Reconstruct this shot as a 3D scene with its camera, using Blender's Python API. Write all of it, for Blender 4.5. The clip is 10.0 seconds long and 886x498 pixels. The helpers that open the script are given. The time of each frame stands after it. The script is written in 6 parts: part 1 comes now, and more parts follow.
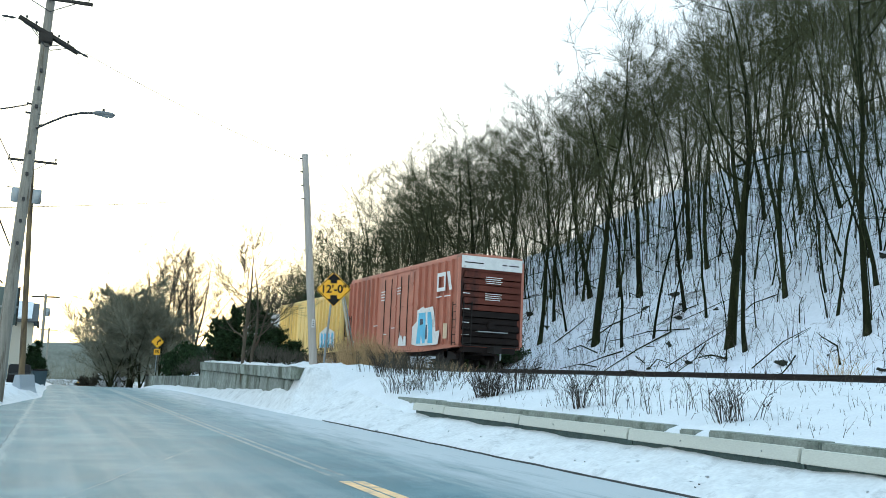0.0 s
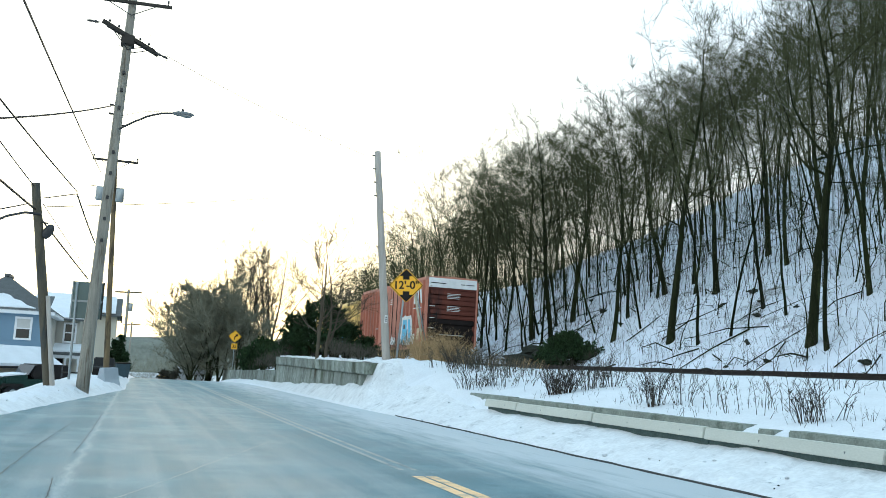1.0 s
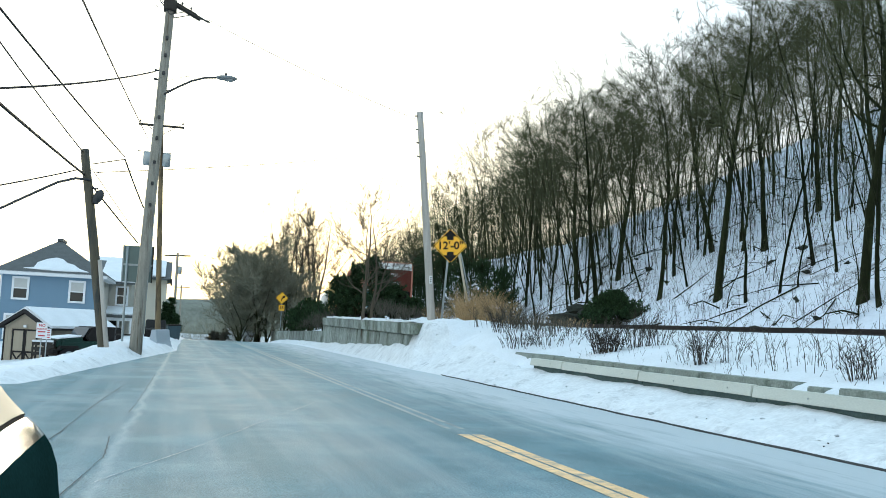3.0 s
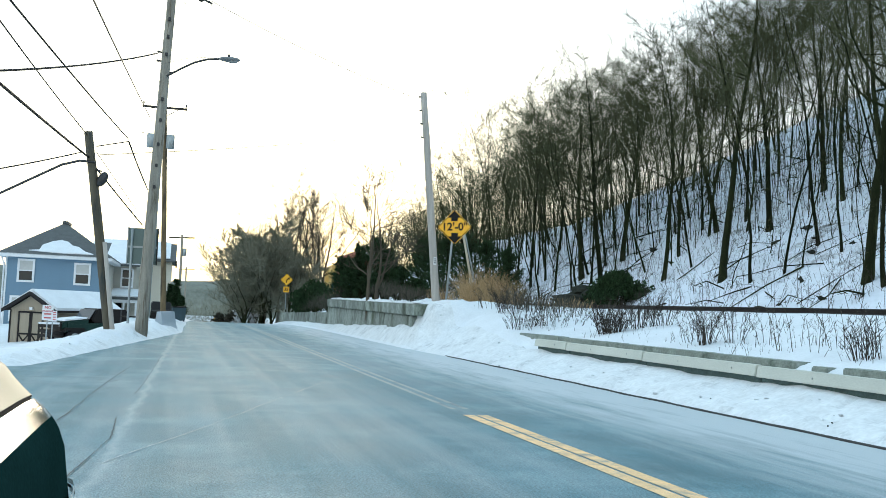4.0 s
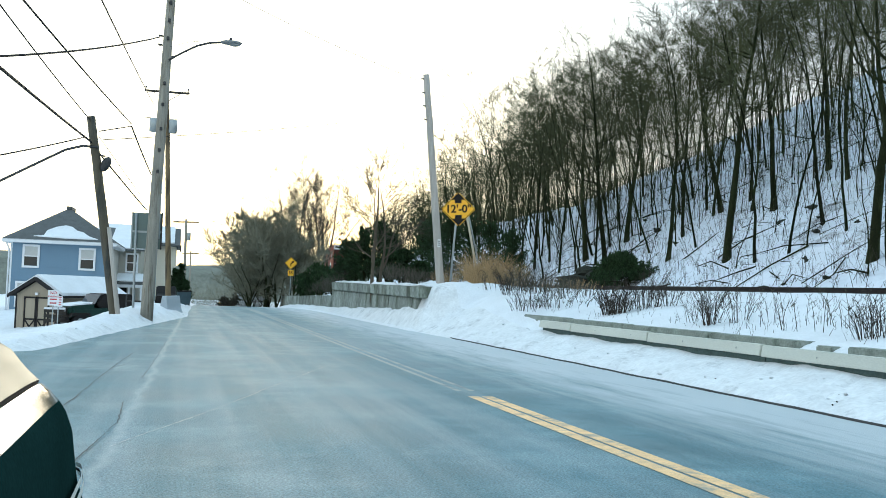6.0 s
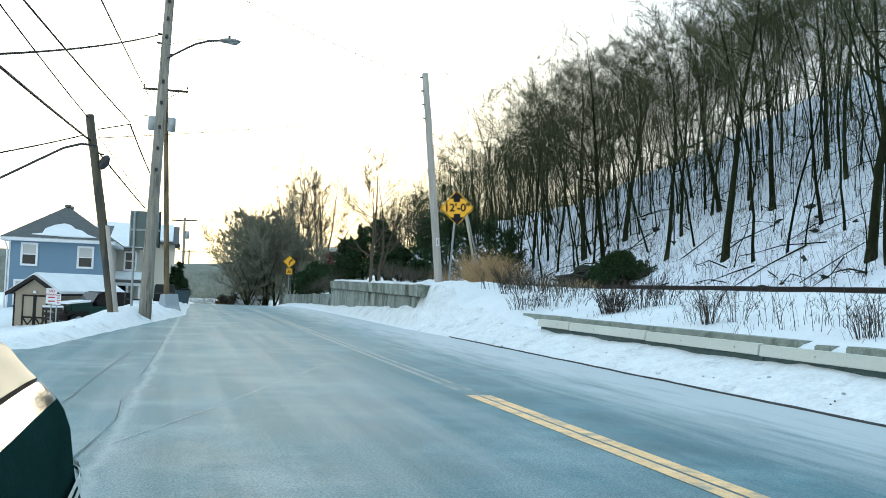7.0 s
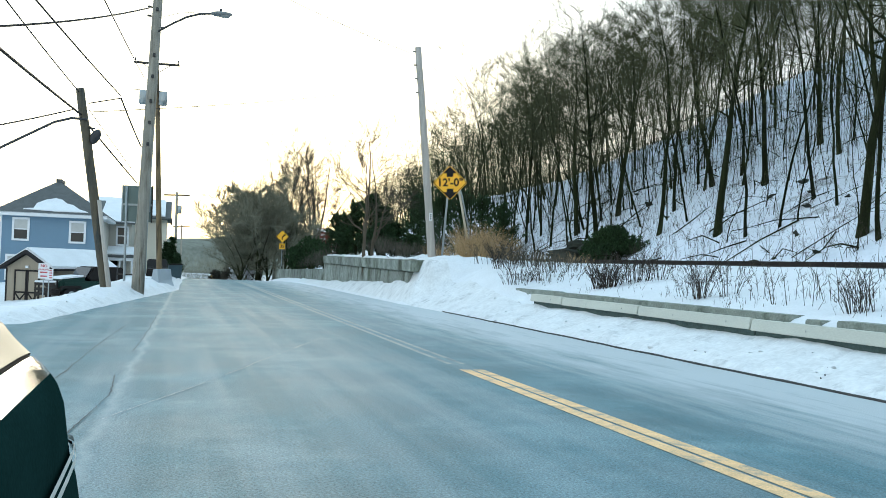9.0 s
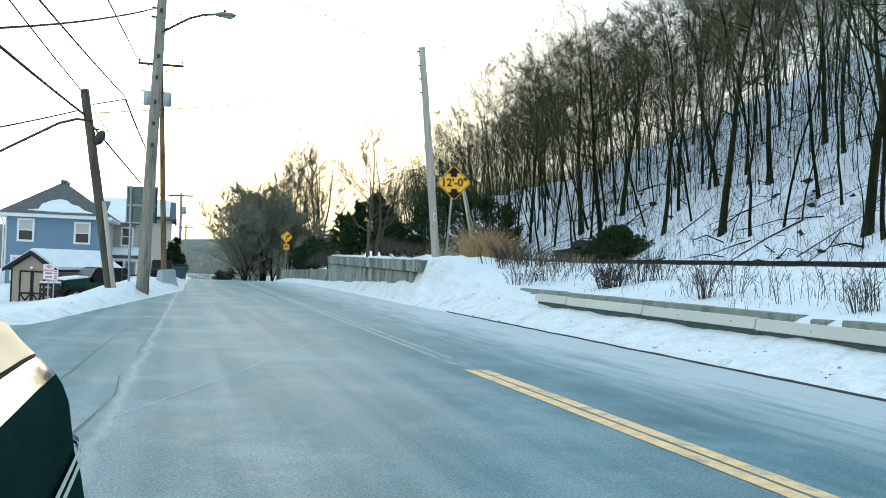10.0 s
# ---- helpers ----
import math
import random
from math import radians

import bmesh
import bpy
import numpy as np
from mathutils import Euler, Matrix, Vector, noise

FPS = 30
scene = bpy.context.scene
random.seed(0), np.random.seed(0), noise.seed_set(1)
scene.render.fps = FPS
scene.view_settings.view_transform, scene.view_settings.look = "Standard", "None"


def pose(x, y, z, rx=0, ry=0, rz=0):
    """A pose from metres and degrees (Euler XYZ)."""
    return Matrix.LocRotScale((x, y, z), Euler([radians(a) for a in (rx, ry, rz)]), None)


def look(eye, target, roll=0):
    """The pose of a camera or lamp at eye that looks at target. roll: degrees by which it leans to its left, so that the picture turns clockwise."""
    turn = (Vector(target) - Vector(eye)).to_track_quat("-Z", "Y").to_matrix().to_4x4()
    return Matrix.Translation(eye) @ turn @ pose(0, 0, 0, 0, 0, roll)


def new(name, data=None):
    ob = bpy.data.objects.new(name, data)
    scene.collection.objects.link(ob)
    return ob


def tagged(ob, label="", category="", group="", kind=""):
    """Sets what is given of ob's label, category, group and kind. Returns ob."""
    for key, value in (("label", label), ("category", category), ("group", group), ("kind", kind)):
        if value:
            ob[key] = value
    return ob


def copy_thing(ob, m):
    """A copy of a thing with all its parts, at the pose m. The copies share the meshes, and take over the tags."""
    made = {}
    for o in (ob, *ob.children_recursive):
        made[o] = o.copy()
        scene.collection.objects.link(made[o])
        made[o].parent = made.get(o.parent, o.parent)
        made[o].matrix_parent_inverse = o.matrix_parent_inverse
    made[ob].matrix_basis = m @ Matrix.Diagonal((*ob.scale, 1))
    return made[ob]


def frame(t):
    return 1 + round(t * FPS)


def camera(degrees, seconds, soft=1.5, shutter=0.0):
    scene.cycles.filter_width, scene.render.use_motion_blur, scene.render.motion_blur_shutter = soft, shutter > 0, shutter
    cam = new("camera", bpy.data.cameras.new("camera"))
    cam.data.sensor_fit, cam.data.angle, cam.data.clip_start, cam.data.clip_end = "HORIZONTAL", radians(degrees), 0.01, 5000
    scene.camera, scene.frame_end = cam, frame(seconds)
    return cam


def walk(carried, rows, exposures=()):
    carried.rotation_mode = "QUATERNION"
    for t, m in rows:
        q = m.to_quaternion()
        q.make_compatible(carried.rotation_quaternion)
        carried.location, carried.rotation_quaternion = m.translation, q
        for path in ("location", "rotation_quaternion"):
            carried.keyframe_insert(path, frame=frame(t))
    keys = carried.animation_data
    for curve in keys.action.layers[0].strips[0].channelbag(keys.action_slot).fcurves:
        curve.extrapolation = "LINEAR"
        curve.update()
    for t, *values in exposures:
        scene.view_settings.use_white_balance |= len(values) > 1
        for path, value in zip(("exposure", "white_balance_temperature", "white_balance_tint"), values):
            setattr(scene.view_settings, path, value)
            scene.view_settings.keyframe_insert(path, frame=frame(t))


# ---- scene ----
cam = camera(51.5, 10.0, 0.45)
EYE = (0.0, 0.0, 1.65)
# seconds, tilt, lean, turn
TURNS = [
    (0.0, 98.04, -2.50, -23.79),
    (0.5, 97.95, -3.05, -20.58),
    (1.0, 97.59, -3.01, -19.33),
    (1.5, 96.21, -2.29, -17.13),
    (2.0, 95.55, -2.29, -16.87),
    (3.5, 94.52, -2.67, -16.32),
    (4.0, 93.79, -2.46, -16.25),
    (4.5, 93.10, -2.36, -16.14),
    (5.0, 92.79, -2.19, -16.10),
    (5.5, 92.69, -2.01, -15.97),
    (7.0, 92.60, -2.11, -16.07),
    (7.5, 92.27, -2.31, -16.25),
    (8.0, 91.39, -2.34, -16.59),
    (8.5, 91.06, -2.29, -16.59),
    (9.0, 91.05, -2.10, -16.50),
    (9.5, 91.07, -2.06, -16.36),
    (10.0, 91.05, -2.00, -16.24),
]
walk(cam, [(t, pose(*EYE, rx, ry, rz)) for t, rx, ry, rz in TURNS], [(0.0, 0.46, 5800, 2), (10.0, 0.46, 5800, 2)])

# ---- light: a white winter evening sky with a warm glow low over the road's end ----
world = bpy.data.worlds.new("world")
scene.world = world
world.use_nodes = True
wn, wl = world.node_tree.nodes, world.node_tree.links
wn.clear()
w_out, w_bg, w_sky = wn.new("ShaderNodeOutputWorld"), wn.new("ShaderNodeBackground"), wn.new("ShaderNodeTexSky")
w_sky.sky_type, w_sky.sun_disc = "NISHITA", False
SUN_UP, SUN_TURN = 5.0, 7.0     # degrees above the horizon, degrees right of the road's line
w_sky.sun_elevation, w_sky.sun_rotation = radians(SUN_UP), radians(SUN_TURN)
w_sky.dust_density, w_sky.air_density = 2.0, 1.0
w_tc, w_sep = wn.new("ShaderNodeTexCoord"), wn.new("ShaderNodeSeparateXYZ")
wl.new(w_tc.outputs["Generated"], w_sep.inputs[0])
# thin cloud cover: white overhead, cream towards the horizon
w_ramp = wn.new("ShaderNodeValToRGB")
w_ramp.color_ramp.elements[0].position, w_ramp.color_ramp.elements[0].color = 0.0, (1.0, 0.88, 0.64, 1)
w_ramp.color_ramp.elements[1].position, w_ramp.color_ramp.elements[1].color = 0.36, (0.92, 0.97, 1.0, 1)
el = w_ramp.color_ramp.elements.new(0.12)
el.color = (1.0, 0.95, 0.86, 1)
el = w_ramp.color_ramp.elements.new(0.9)
el.color = (0.56, 0.77, 0.92, 1)
wl.new(w_sep.outputs["Z"], w_ramp.inputs[0])
w_noise = wn.new("ShaderNodeTexNoise")
w_noise.inputs["Scale"].default_value, w_noise.inputs["Detail"].default_value = 2.2, 5
w_map = wn.new("ShaderNodeMapping")
w_map.inputs["Scale"].default_value = (1, 1, 4)
wl.new(w_tc.outputs["Generated"], w_map.inputs[0])
wl.new(w_map.outputs[0], w_noise.inputs["Vector"])
w_nr = wn.new("ShaderNodeMapRange")
w_nr.inputs["From Min"].default_value, w_nr.inputs["From Max"].default_value = 0.3, 0.7
w_nr.inputs["To Min"].default_value, w_nr.inputs["To Max"].default_value = 0.76, 1.10
wl.new(w_noise.outputs[0], w_nr.inputs["Value"])
w_mul = wn.new("ShaderNodeVectorMath")
w_mul.operation = "SCALE"
wl.new(w_ramp.outputs[0], w_mul.inputs[0])
wl.new(w_nr.outputs[0], w_mul.inputs["Scale"])
w_s1 = wn.new("ShaderNodeVectorMath")
w_s1.operation, w_s1.inputs["Scale"].default_value = "SCALE", 0.014
wl.new(w_sky.outputs[0], w_s1.inputs[0])
w_add = wn.new("ShaderNodeVectorMath")
wl.new(w_mul.outputs[0], w_add.inputs[0])
wl.new(w_s1.outputs[0], w_add.inputs[1])
# the glow of the veiled low sun
w_dot = wn.new("ShaderNodeVectorMath")
w_dot.operation = "DOT_PRODUCT"
w_dot.inputs[1].default_value = (math.sin(radians(SUN_TURN)) * math.cos(radians(SUN_UP)), math.cos(radians(SUN_TURN)) * math.cos(radians(SUN_UP)), math.sin(radians(SUN_UP)))
wl.new(w_tc.outputs["Generated"], w_dot.inputs[0])
w_max, w_pow = wn.new("ShaderNodeMath"), wn.new("ShaderNodeMath")
w_max.operation, w_max.inputs[1].default_value = "MAXIMUM", 0.0
w_pow.operation, w_pow.inputs[1].default_value = "POWER", 24.0
wl.new(w_dot.outputs["Value"], w_max.inputs[0])
wl.new(w_max.outputs[0], w_pow.inputs[0])
w_glow = wn.new("ShaderNodeVectorMath")
w_glow.operation, w_glow.inputs[0].default_value = "SCALE", (1.3, 1.0, 0.45)
wl.new(w_pow.outputs[0], w_glow.inputs["Scale"])
w_sum = wn.new("ShaderNodeVectorMath")
wl.new(w_add.outputs[0], w_sum.inputs[0])
wl.new(w_glow.outputs[0], w_sum.inputs[1])
wl.new(w_sum.outputs[0], w_bg.inputs["Color"])
w_bg.inputs["Strength"].default_value = 1.0
wl.new(w_bg.outputs[0], w_out.inputs[0])

sun = new("sun", bpy.data.lights.new("sun", "SUN"))
sun.data.energy, sun.data.angle, sun.data.color = 0.6, radians(12), (1.0, 0.80, 0.58)
sun.matrix_world = look((120 * math.sin(radians(SUN_TURN)), 120 * math.cos(radians(SUN_TURN)), 120 * math.tan(radians(SUN_UP))), (0, 0, 0))

# ---- materials ----
def mat(name, color, rough=0.7, vary=0.25, scale=6.0, bump=0.15, metal=0.0, fine=60.0, stretch=(1, 1, 1), dirt=None, dirt_amount=0.0, per_object=0.0, per_island=0.0, spec=0.5, coat=0.0):
    """A surface with broad and fine variation; dirt is a second colour in patches."""
    m = bpy.data.materials.new(name)
    m.use_nodes = True
    n, l = m.node_tree.nodes, m.node_tree.links
    b = n["Principled BSDF"]
    b.inputs["Metallic"].default_value = metal
    b.inputs["Specular IOR Level"].default_value = spec
    b.inputs["Coat Weight"].default_value = coat
    tc, mp = n.new("ShaderNodeTexCoord"), n.new("ShaderNodeMapping")
    mp.inputs["Scale"].default_value = stretch
    l.new(tc.outputs["Object"], mp.inputs[0])
    big, small = n.new("ShaderNodeTexNoise"), n.new("ShaderNodeTexNoise")
    for node, s, d in ((big, scale, 6), (small, fine, 4)):
        node.inputs["Scale"].default_value, node.inputs["Detail"].default_value = s, d
        l.new(mp.outputs[0], node.inputs["Vector"])
    mixv = n.new("ShaderNodeMath")
    mixv.operation = "ADD"
    l.new(big.outputs[0], mixv.inputs[0]), l.new(small.outputs[0], mixv.inputs[1])
    rng = n.new("ShaderNodeMapRange")
    rng.inputs["From Min"].default_value, rng.inputs["From Max"].default_value = 0.6, 1.4
    rng.inputs["To Min"].default_value, rng.inputs["To Max"].default_value = 1 - vary, 1 + vary
    l.new(mixv.outputs[0], rng.inputs["Value"])
    col = n.new("ShaderNodeRGB")
    col.outputs[0].default_value = (*color, 1)
    last = col.outputs[0]
    if dirt:
        third = n.new("ShaderNodeTexNoise")
        third.inputs["Scale"].default_value, third.inputs["Detail"].default_value = scale * 0.6, 8
        third.inputs["Roughness"].default_value = 0.7
        l.new(mp.outputs[0], third.inputs["Vector"])
        cut = n.new("ShaderNodeMapRange")
        cut.inputs["From Min"].default_value, cut.inputs["From Max"].default_value = 0.62 - 0.3 * dirt_amount, 0.72 - 0.2 * dirt_amount
        l.new(third.outputs[0], cut.inputs["Value"])
        mx = n.new("ShaderNodeMix")
        mx.data_type = "RGBA"
        l.new(cut.outputs[0], mx.inputs[0])
        l.new(last, mx.inputs[6])
        mx.inputs[7].default_value = (*dirt, 1)
        last = mx.outputs[2]
    sc = n.new("ShaderNodeVectorMath")
    sc.operation = "SCALE"
    l.new(last, sc.inputs[0]), l.new(rng.outputs[0], sc.inputs["Scale"])
    last = sc.outputs[0]
    for amount, kind, out in ((per_object, "ShaderNodeObjectInfo", "Random"), (per_island, "ShaderNodeNewGeometry", "Random Per Island")):
        if amount:
            oi, r2, s2 = n.new(kind), n.new("ShaderNodeMapRange"), n.new("ShaderNodeVectorMath")
            r2.inputs["To Min"].default_value, r2.inputs["To Max"].default_value = 1 - amount, 1 + amount
            l.new(oi.outputs[out], r2.inputs["Value"])
            s2.operation = "SCALE"
            l.new(last, s2.inputs[0]), l.new(r2.outputs[0], s2.inputs["Scale"])
            last = s2.outputs[0]
    l.new(last, b.inputs["Base Color"])
    rr = n.new("ShaderNodeMapRange")
    rr.inputs["To Min"].default_value, rr.inputs["To Max"].default_value = max(0.02, rough - 0.12), min(1, rough + 0.12)
    l.new(big.outputs[0], rr.inputs["Value"])
    l.new(rr.outputs[0], b.inputs["Roughness"])
    if bump:
        bp = n.new("ShaderNodeBump")
        bp.inputs["Strength"].default_value, bp.inputs["Distance"].default_value = bump, 0.02
        l.new(mixv.outputs[0], bp.inputs["Height"])
        l.new(bp.outputs[0], b.inputs["Normal"])
    return m


M = {}
M["snow"] = mat("snow", (0.76, 0.775, 0.80), 0.75, 0.10, 1.3, 1.0, fine=16)
M["hill_snow"] = mat("hill_snow", (0.80, 0.83, 0.90), 0.8, 0.10, 0.5, 0.6, fine=5, dirt=(0.10, 0.085, 0.07), dirt_amount=0.12, spec=0.08)
M["plough_snow"] = mat("plough_snow", (0.73, 0.74, 0.75), 0.8, 0.16, 2.2, 1.0, fine=10, dirt=(0.50, 0.51, 0.52), dirt_amount=0.22)
M["frost"] = mat("frost", (0.60, 0.63, 0.64), 0.6, 0.5, 5, 0.2)
M["paint_yellow"] = mat("paint_yellow", (0.84, 0.55, 0.27), 0.6, 0.3, 4, 0.1, dirt=(0.36, 0.32, 0.25), dirt_amount=0.38)
M["concrete"] = mat("concrete", (0.24, 0.265, 0.235), 0.85, 0.7, 1.3, 0.9, fine=14, stretch=(1, 1, 0.35), dirt=(0.06, 0.07, 0.045), dirt_amount=0.5, per_object=0.15)
M["kerb"] = mat("kerb", (0.07, 0.07, 0.07), 0.9, 0.4, 3, 0.4, spec=0.08)
M["kerb_concrete"] = mat("kerb_concrete", (0.27, 0.30, 0.265), 0.85, 0.35, 2.5, 0.6, fine=20, dirt=(0.14, 0.17, 0.14), dirt_amount=0.3)
# footing colour darkened to give the shadow gap below the guide rail beam
M["shaded_concrete"] = mat("shaded_concrete", (0.09, 0.125, 0.12), 0.8, 0.4, 3, 0.4, fine=20, spec=0.1)
M["beam"] = mat("beam", (0.54, 0.55, 0.49), 0.6, 0.12, 1.5, 0.1, stretch=(1, 0.3, 1), dirt=(0.34, 0.31, 0.25), dirt_amount=0.12)
M["rail_steel"] = mat("rail_steel", (0.03, 0.026, 0.024), 0.6, 0.4, 4, 0.1, metal=0.4, spec=0.08)
M["tie"] = mat("tie", (0.07, 0.055, 0.04), 0.9, 0.3, 3, 0.3, spec=0.08)
M["ballast"] = mat("ballast", (0.16, 0.15, 0.14), 0.95, 0.5, 9, 0.8, dirt=(0.8, 0.83, 0.88), dirt_amount=0.45)
M["pole_wood"] = mat("pole_wood", (0.27, 0.25, 0.21), 0.85, 0.5, 2.5, 0.4, stretch=(4, 4, 0.3), dirt=(0.10, 0.075, 0.045), dirt_amount=0.3)
M["pole_brown"] = mat("pole_brown", (0.16, 0.115, 0.06), 0.85, 0.5, 2.0, 0.4, stretch=(3, 3, 0.5), dirt=(0.04, 0.03, 0.02), dirt_amount=0.45)
M["pole_dark"] = mat("pole_dark", (0.09, 0.077, 0.052), 0.85, 0.5, 1.5, 0.4, stretch=(3, 3, 0.5), dirt=(0.03, 0.035, 0.035), dirt_amount=0.45)
M["pole_grey"] = mat("pole_grey", (0.41, 0.375, 0.335), 0.85, 0.25, 2.5, 0.4, stretch=(4, 4, 0.3))
M["dark_wood"] = mat("dark_wood", (0.05, 0.045, 0.04), 0.85, 0.3, 4, 0.2, spec=0.08)
M["black_metal"] = mat("black_metal", (0.025, 0.025, 0.027), 0.5, 0.2, 8, 0.05)
M["wire"] = mat("wire", (0.015, 0.015, 0.016), 0.6, 0.1, 8, 0, spec=0.08)
M["galvanised"] = mat("galvanised", (0.36, 0.38, 0.38), 0.5, 0.15, 6, 0.05, metal=0.6)
M["glass_lens"] = mat("glass_lens", (0.25, 0.26, 0.26), 0.15, 0.05, 5, 0)
M["bark"] = mat("bark", (0.016, 0.019, 0.008), 0.95, 0.45, 2.5, 0.7, fine=22, stretch=(2, 2, 0.5), dirt=(0.036, 0.042, 0.018), dirt_amount=0.35, per_object=0.45, spec=0.08)
M["twig"] = mat("twig", (0.058, 0.062, 0.030), 0.95, 0.25, 2, 0, per_object=0.3, spec=0.08)
M["grey_bark"] = mat("grey_bark", (0.095, 0.08, 0.06), 0.95, 0.3, 3, 0.4, stretch=(2, 2, 0.5), per_object=0.2, spec=0.08)
M["needle"] = mat("needle", (0.034, 0.060, 0.026), 0.7, 0.4, 2, 0, per_island=0.45, spec=0.08)
M["brush"] = mat("brush", (0.085, 0.078, 0.062), 0.9, 0.3, 2, 0, per_island=0.4, spec=0.08)
# thicket and valley twigs, paled so the colour carries the distance haze
M["hazed_twig"] = mat("hazed_twig", (0.20, 0.195, 0.145), 0.9, 0.3, 2, 0, per_island=0.35, spec=0.08)
M["dry_grass"] = mat("dry_grass", (0.40, 0.28, 0.15), 0.85, 0.3, 2, 0, per_island=0.45, spec=0.08)
M["dry_weed"] = mat("dry_weed", (0.048, 0.041, 0.034), 0.9, 0.3, 2, 0, per_island=0.4, spec=0.08)
M["rock"] = mat("rock", (0.035, 0.038, 0.03), 0.9, 0.5, 1.5, 0.8, fine=9, spec=0.08)
# distance haze mixed into the ridge's pale grey-green
M["hazed_wood"] = mat("hazed_wood", (0.17, 0.18, 0.15), 1.0, 0.35, 0.05, 0, fine=0.4)


def asphalt():
    """Salt-bleached asphalt with wheel tracks, fine stones and cracks."""
    m = mat("asphalt", (0.088, 0.180, 0.208), 0.6, 0.30, 0.6, 0.6, fine=55, dirt=(0.162, 0.264, 0.296), dirt_amount=0.5, spec=0.42)
    n, l = m.node_tree.nodes, m.node_tree.links
    b = n["Principled BSDF"]
    src = b.inputs["Base Color"].links[0].from_socket
    tc, mp, st = n.new("ShaderNodeTexCoord"), n.new("ShaderNodeMapping"), n.new("ShaderNodeTexNoise")
    mp.inputs["Scale"].default_value = (1.1, 0.035, 1)
    st.inputs["Scale"].default_value, st.inputs["Detail"].default_value = 1.6, 6
    l.new(tc.outputs["Object"], mp.inputs[0]), l.new(mp.outputs[0], st.inputs["Vector"])
    rg, mx = n.new("ShaderNodeMapRange"), n.new("ShaderNodeMix")
    rg.inputs["From Min"].default_value, rg.inputs["From Max"].default_value = 0.42, 0.72
    rg.inputs["To Max"].default_value = 0.62
    mx.data_type = "RGBA"
    l.new(st.outputs[0], rg.inputs["Value"]), l.new(rg.outputs[0], mx.inputs[0]), l.new(src, mx.inputs[6])
    mx.inputs[7].default_value = (0.27, 0.345, 0.37, 1)
    # a broad ragged band of dried salt beside the right kerb
    sx, ed, pr, fz = n.new("ShaderNodeSeparateXYZ"), n.new("ShaderNodeMapRange"), n.new("ShaderNodeMath"), n.new("ShaderNodeTexNoise")
    m2, mf, cut = n.new("ShaderNodeMapping"), n.new("ShaderNodeMix"), n.new("ShaderNodeMapRange")
    l.new(tc.outputs["Object"], sx.inputs[0]), l.new(sx.outputs["X"], ed.inputs["Value"])
    ed.inputs["From Min"].default_value, ed.inputs["From Max"].default_value = 4.6, 9.3
    m2.inputs["Scale"].default_value = (2.2, 0.22, 1)
    fz.inputs["Scale"].default_value, fz.inputs["Detail"].default_value, fz.inputs["Roughness"].default_value = 1.3, 9, 0.68
    l.new(tc.outputs["Object"], m2.inputs[0]), l.new(m2.outputs[0], fz.inputs["Vector"])
    pr.operation = "MULTIPLY"
    l.new(ed.outputs[0], pr.inputs[0]), l.new(fz.outputs[0], pr.inputs[1])
    cut.inputs["From Min"].default_value, cut.inputs["From Max"].default_value = 0.13, 0.38
    cut.inputs["To Max"].default_value = 0.85
    l.new(pr.outputs[0], cut.inputs["Value"]), l.new(cut.outputs[0], mf.inputs[0])
    mf.data_type = "RGBA"
    mf.inputs[7].default_value = (0.56, 0.60, 0.62, 1)
    sp = n.new("ShaderNodeTexNoise")
    sp.inputs["Scale"].default_value, sp.inputs["Detail"].default_value, sp.inputs["Roughness"].default_value = 42, 6, 0.75
    l.new(tc.outputs["Object"], sp.inputs["Vector"])
    r2, s2 = n.new("ShaderNodeMapRange"), n.new("ShaderNodeVectorMath")
    r2.inputs["From Min"].default_value, r2.inputs["From Max"].default_value = 0.3, 0.7
    r2.inputs["To Min"].default_value, r2.inputs["To Max"].default_value = 0.24, 1.76
    s2.operation = "SCALE"
    l.new(sp.outputs[0], r2.inputs["Value"]), l.new(mx.outputs[2], s2.inputs[0]), l.new(r2.outputs[0], s2.inputs["Scale"])
    l.new(s2.outputs[0], mf.inputs[6])
    # a soft pale band of salt along the joint with the side street
    jx, jd, ja, jr, jn, jm, jc = (n.new(k) for k in ("ShaderNodeMath", "ShaderNodeMath", "ShaderNodeMath", "ShaderNodeMapRange", "ShaderNodeTexNoise", "ShaderNodeMath", "ShaderNodeMix"))
    jx.operation, jx.inputs[1].default_value, jx.inputs[2].default_value = "MULTIPLY_ADD", 0.0213, -0.80
    l.new(sx.outputs["Y"], jx.inputs[0])
    jd.operation, ja.operation, jm.operation = "SUBTRACT", "ABSOLUTE", "MULTIPLY"
    jw, jv, je = n.new("ShaderNodeTexNoise"), n.new("ShaderNodeMath"), n.new("ShaderNodeMath")
    jw.inputs["Scale"].default_value, jw.inputs["Detail"].default_value = 1.1, 5
    jv.operation, jv.inputs[1].default_value, jv.inputs[2].default_value = "MULTIPLY_ADD", 0.3, -0.15
    l.new(tc.outputs["Object"], jw.inputs["Vector"]), l.new(jw.outputs[0], jv.inputs[0])
    l.new(sx.outputs["X"], jd.inputs[0]), l.new(jx.outputs[0], jd.inputs[1])
    l.new(jd.outputs[0], je.inputs[0]), l.new(jv.outputs[0], je.inputs[1]), l.new(je.outputs[0], ja.inputs[0])
    jr.inputs["From Min"].default_value, jr.inputs["From Max"].default_value = 0.0, 0.10
    jr.inputs["To Min"].default_value, jr.inputs["To Max"].default_value = 1.25, 0.0
    l.new(ja.outputs[0], jr.inputs["Value"])
    jn.inputs["Scale"].default_value, jn.inputs["Detail"].default_value, jn.inputs["Roughness"].default_value = 5.0, 8, 0.7
    l.new(tc.outputs["Object"], jn.inputs["Vector"])
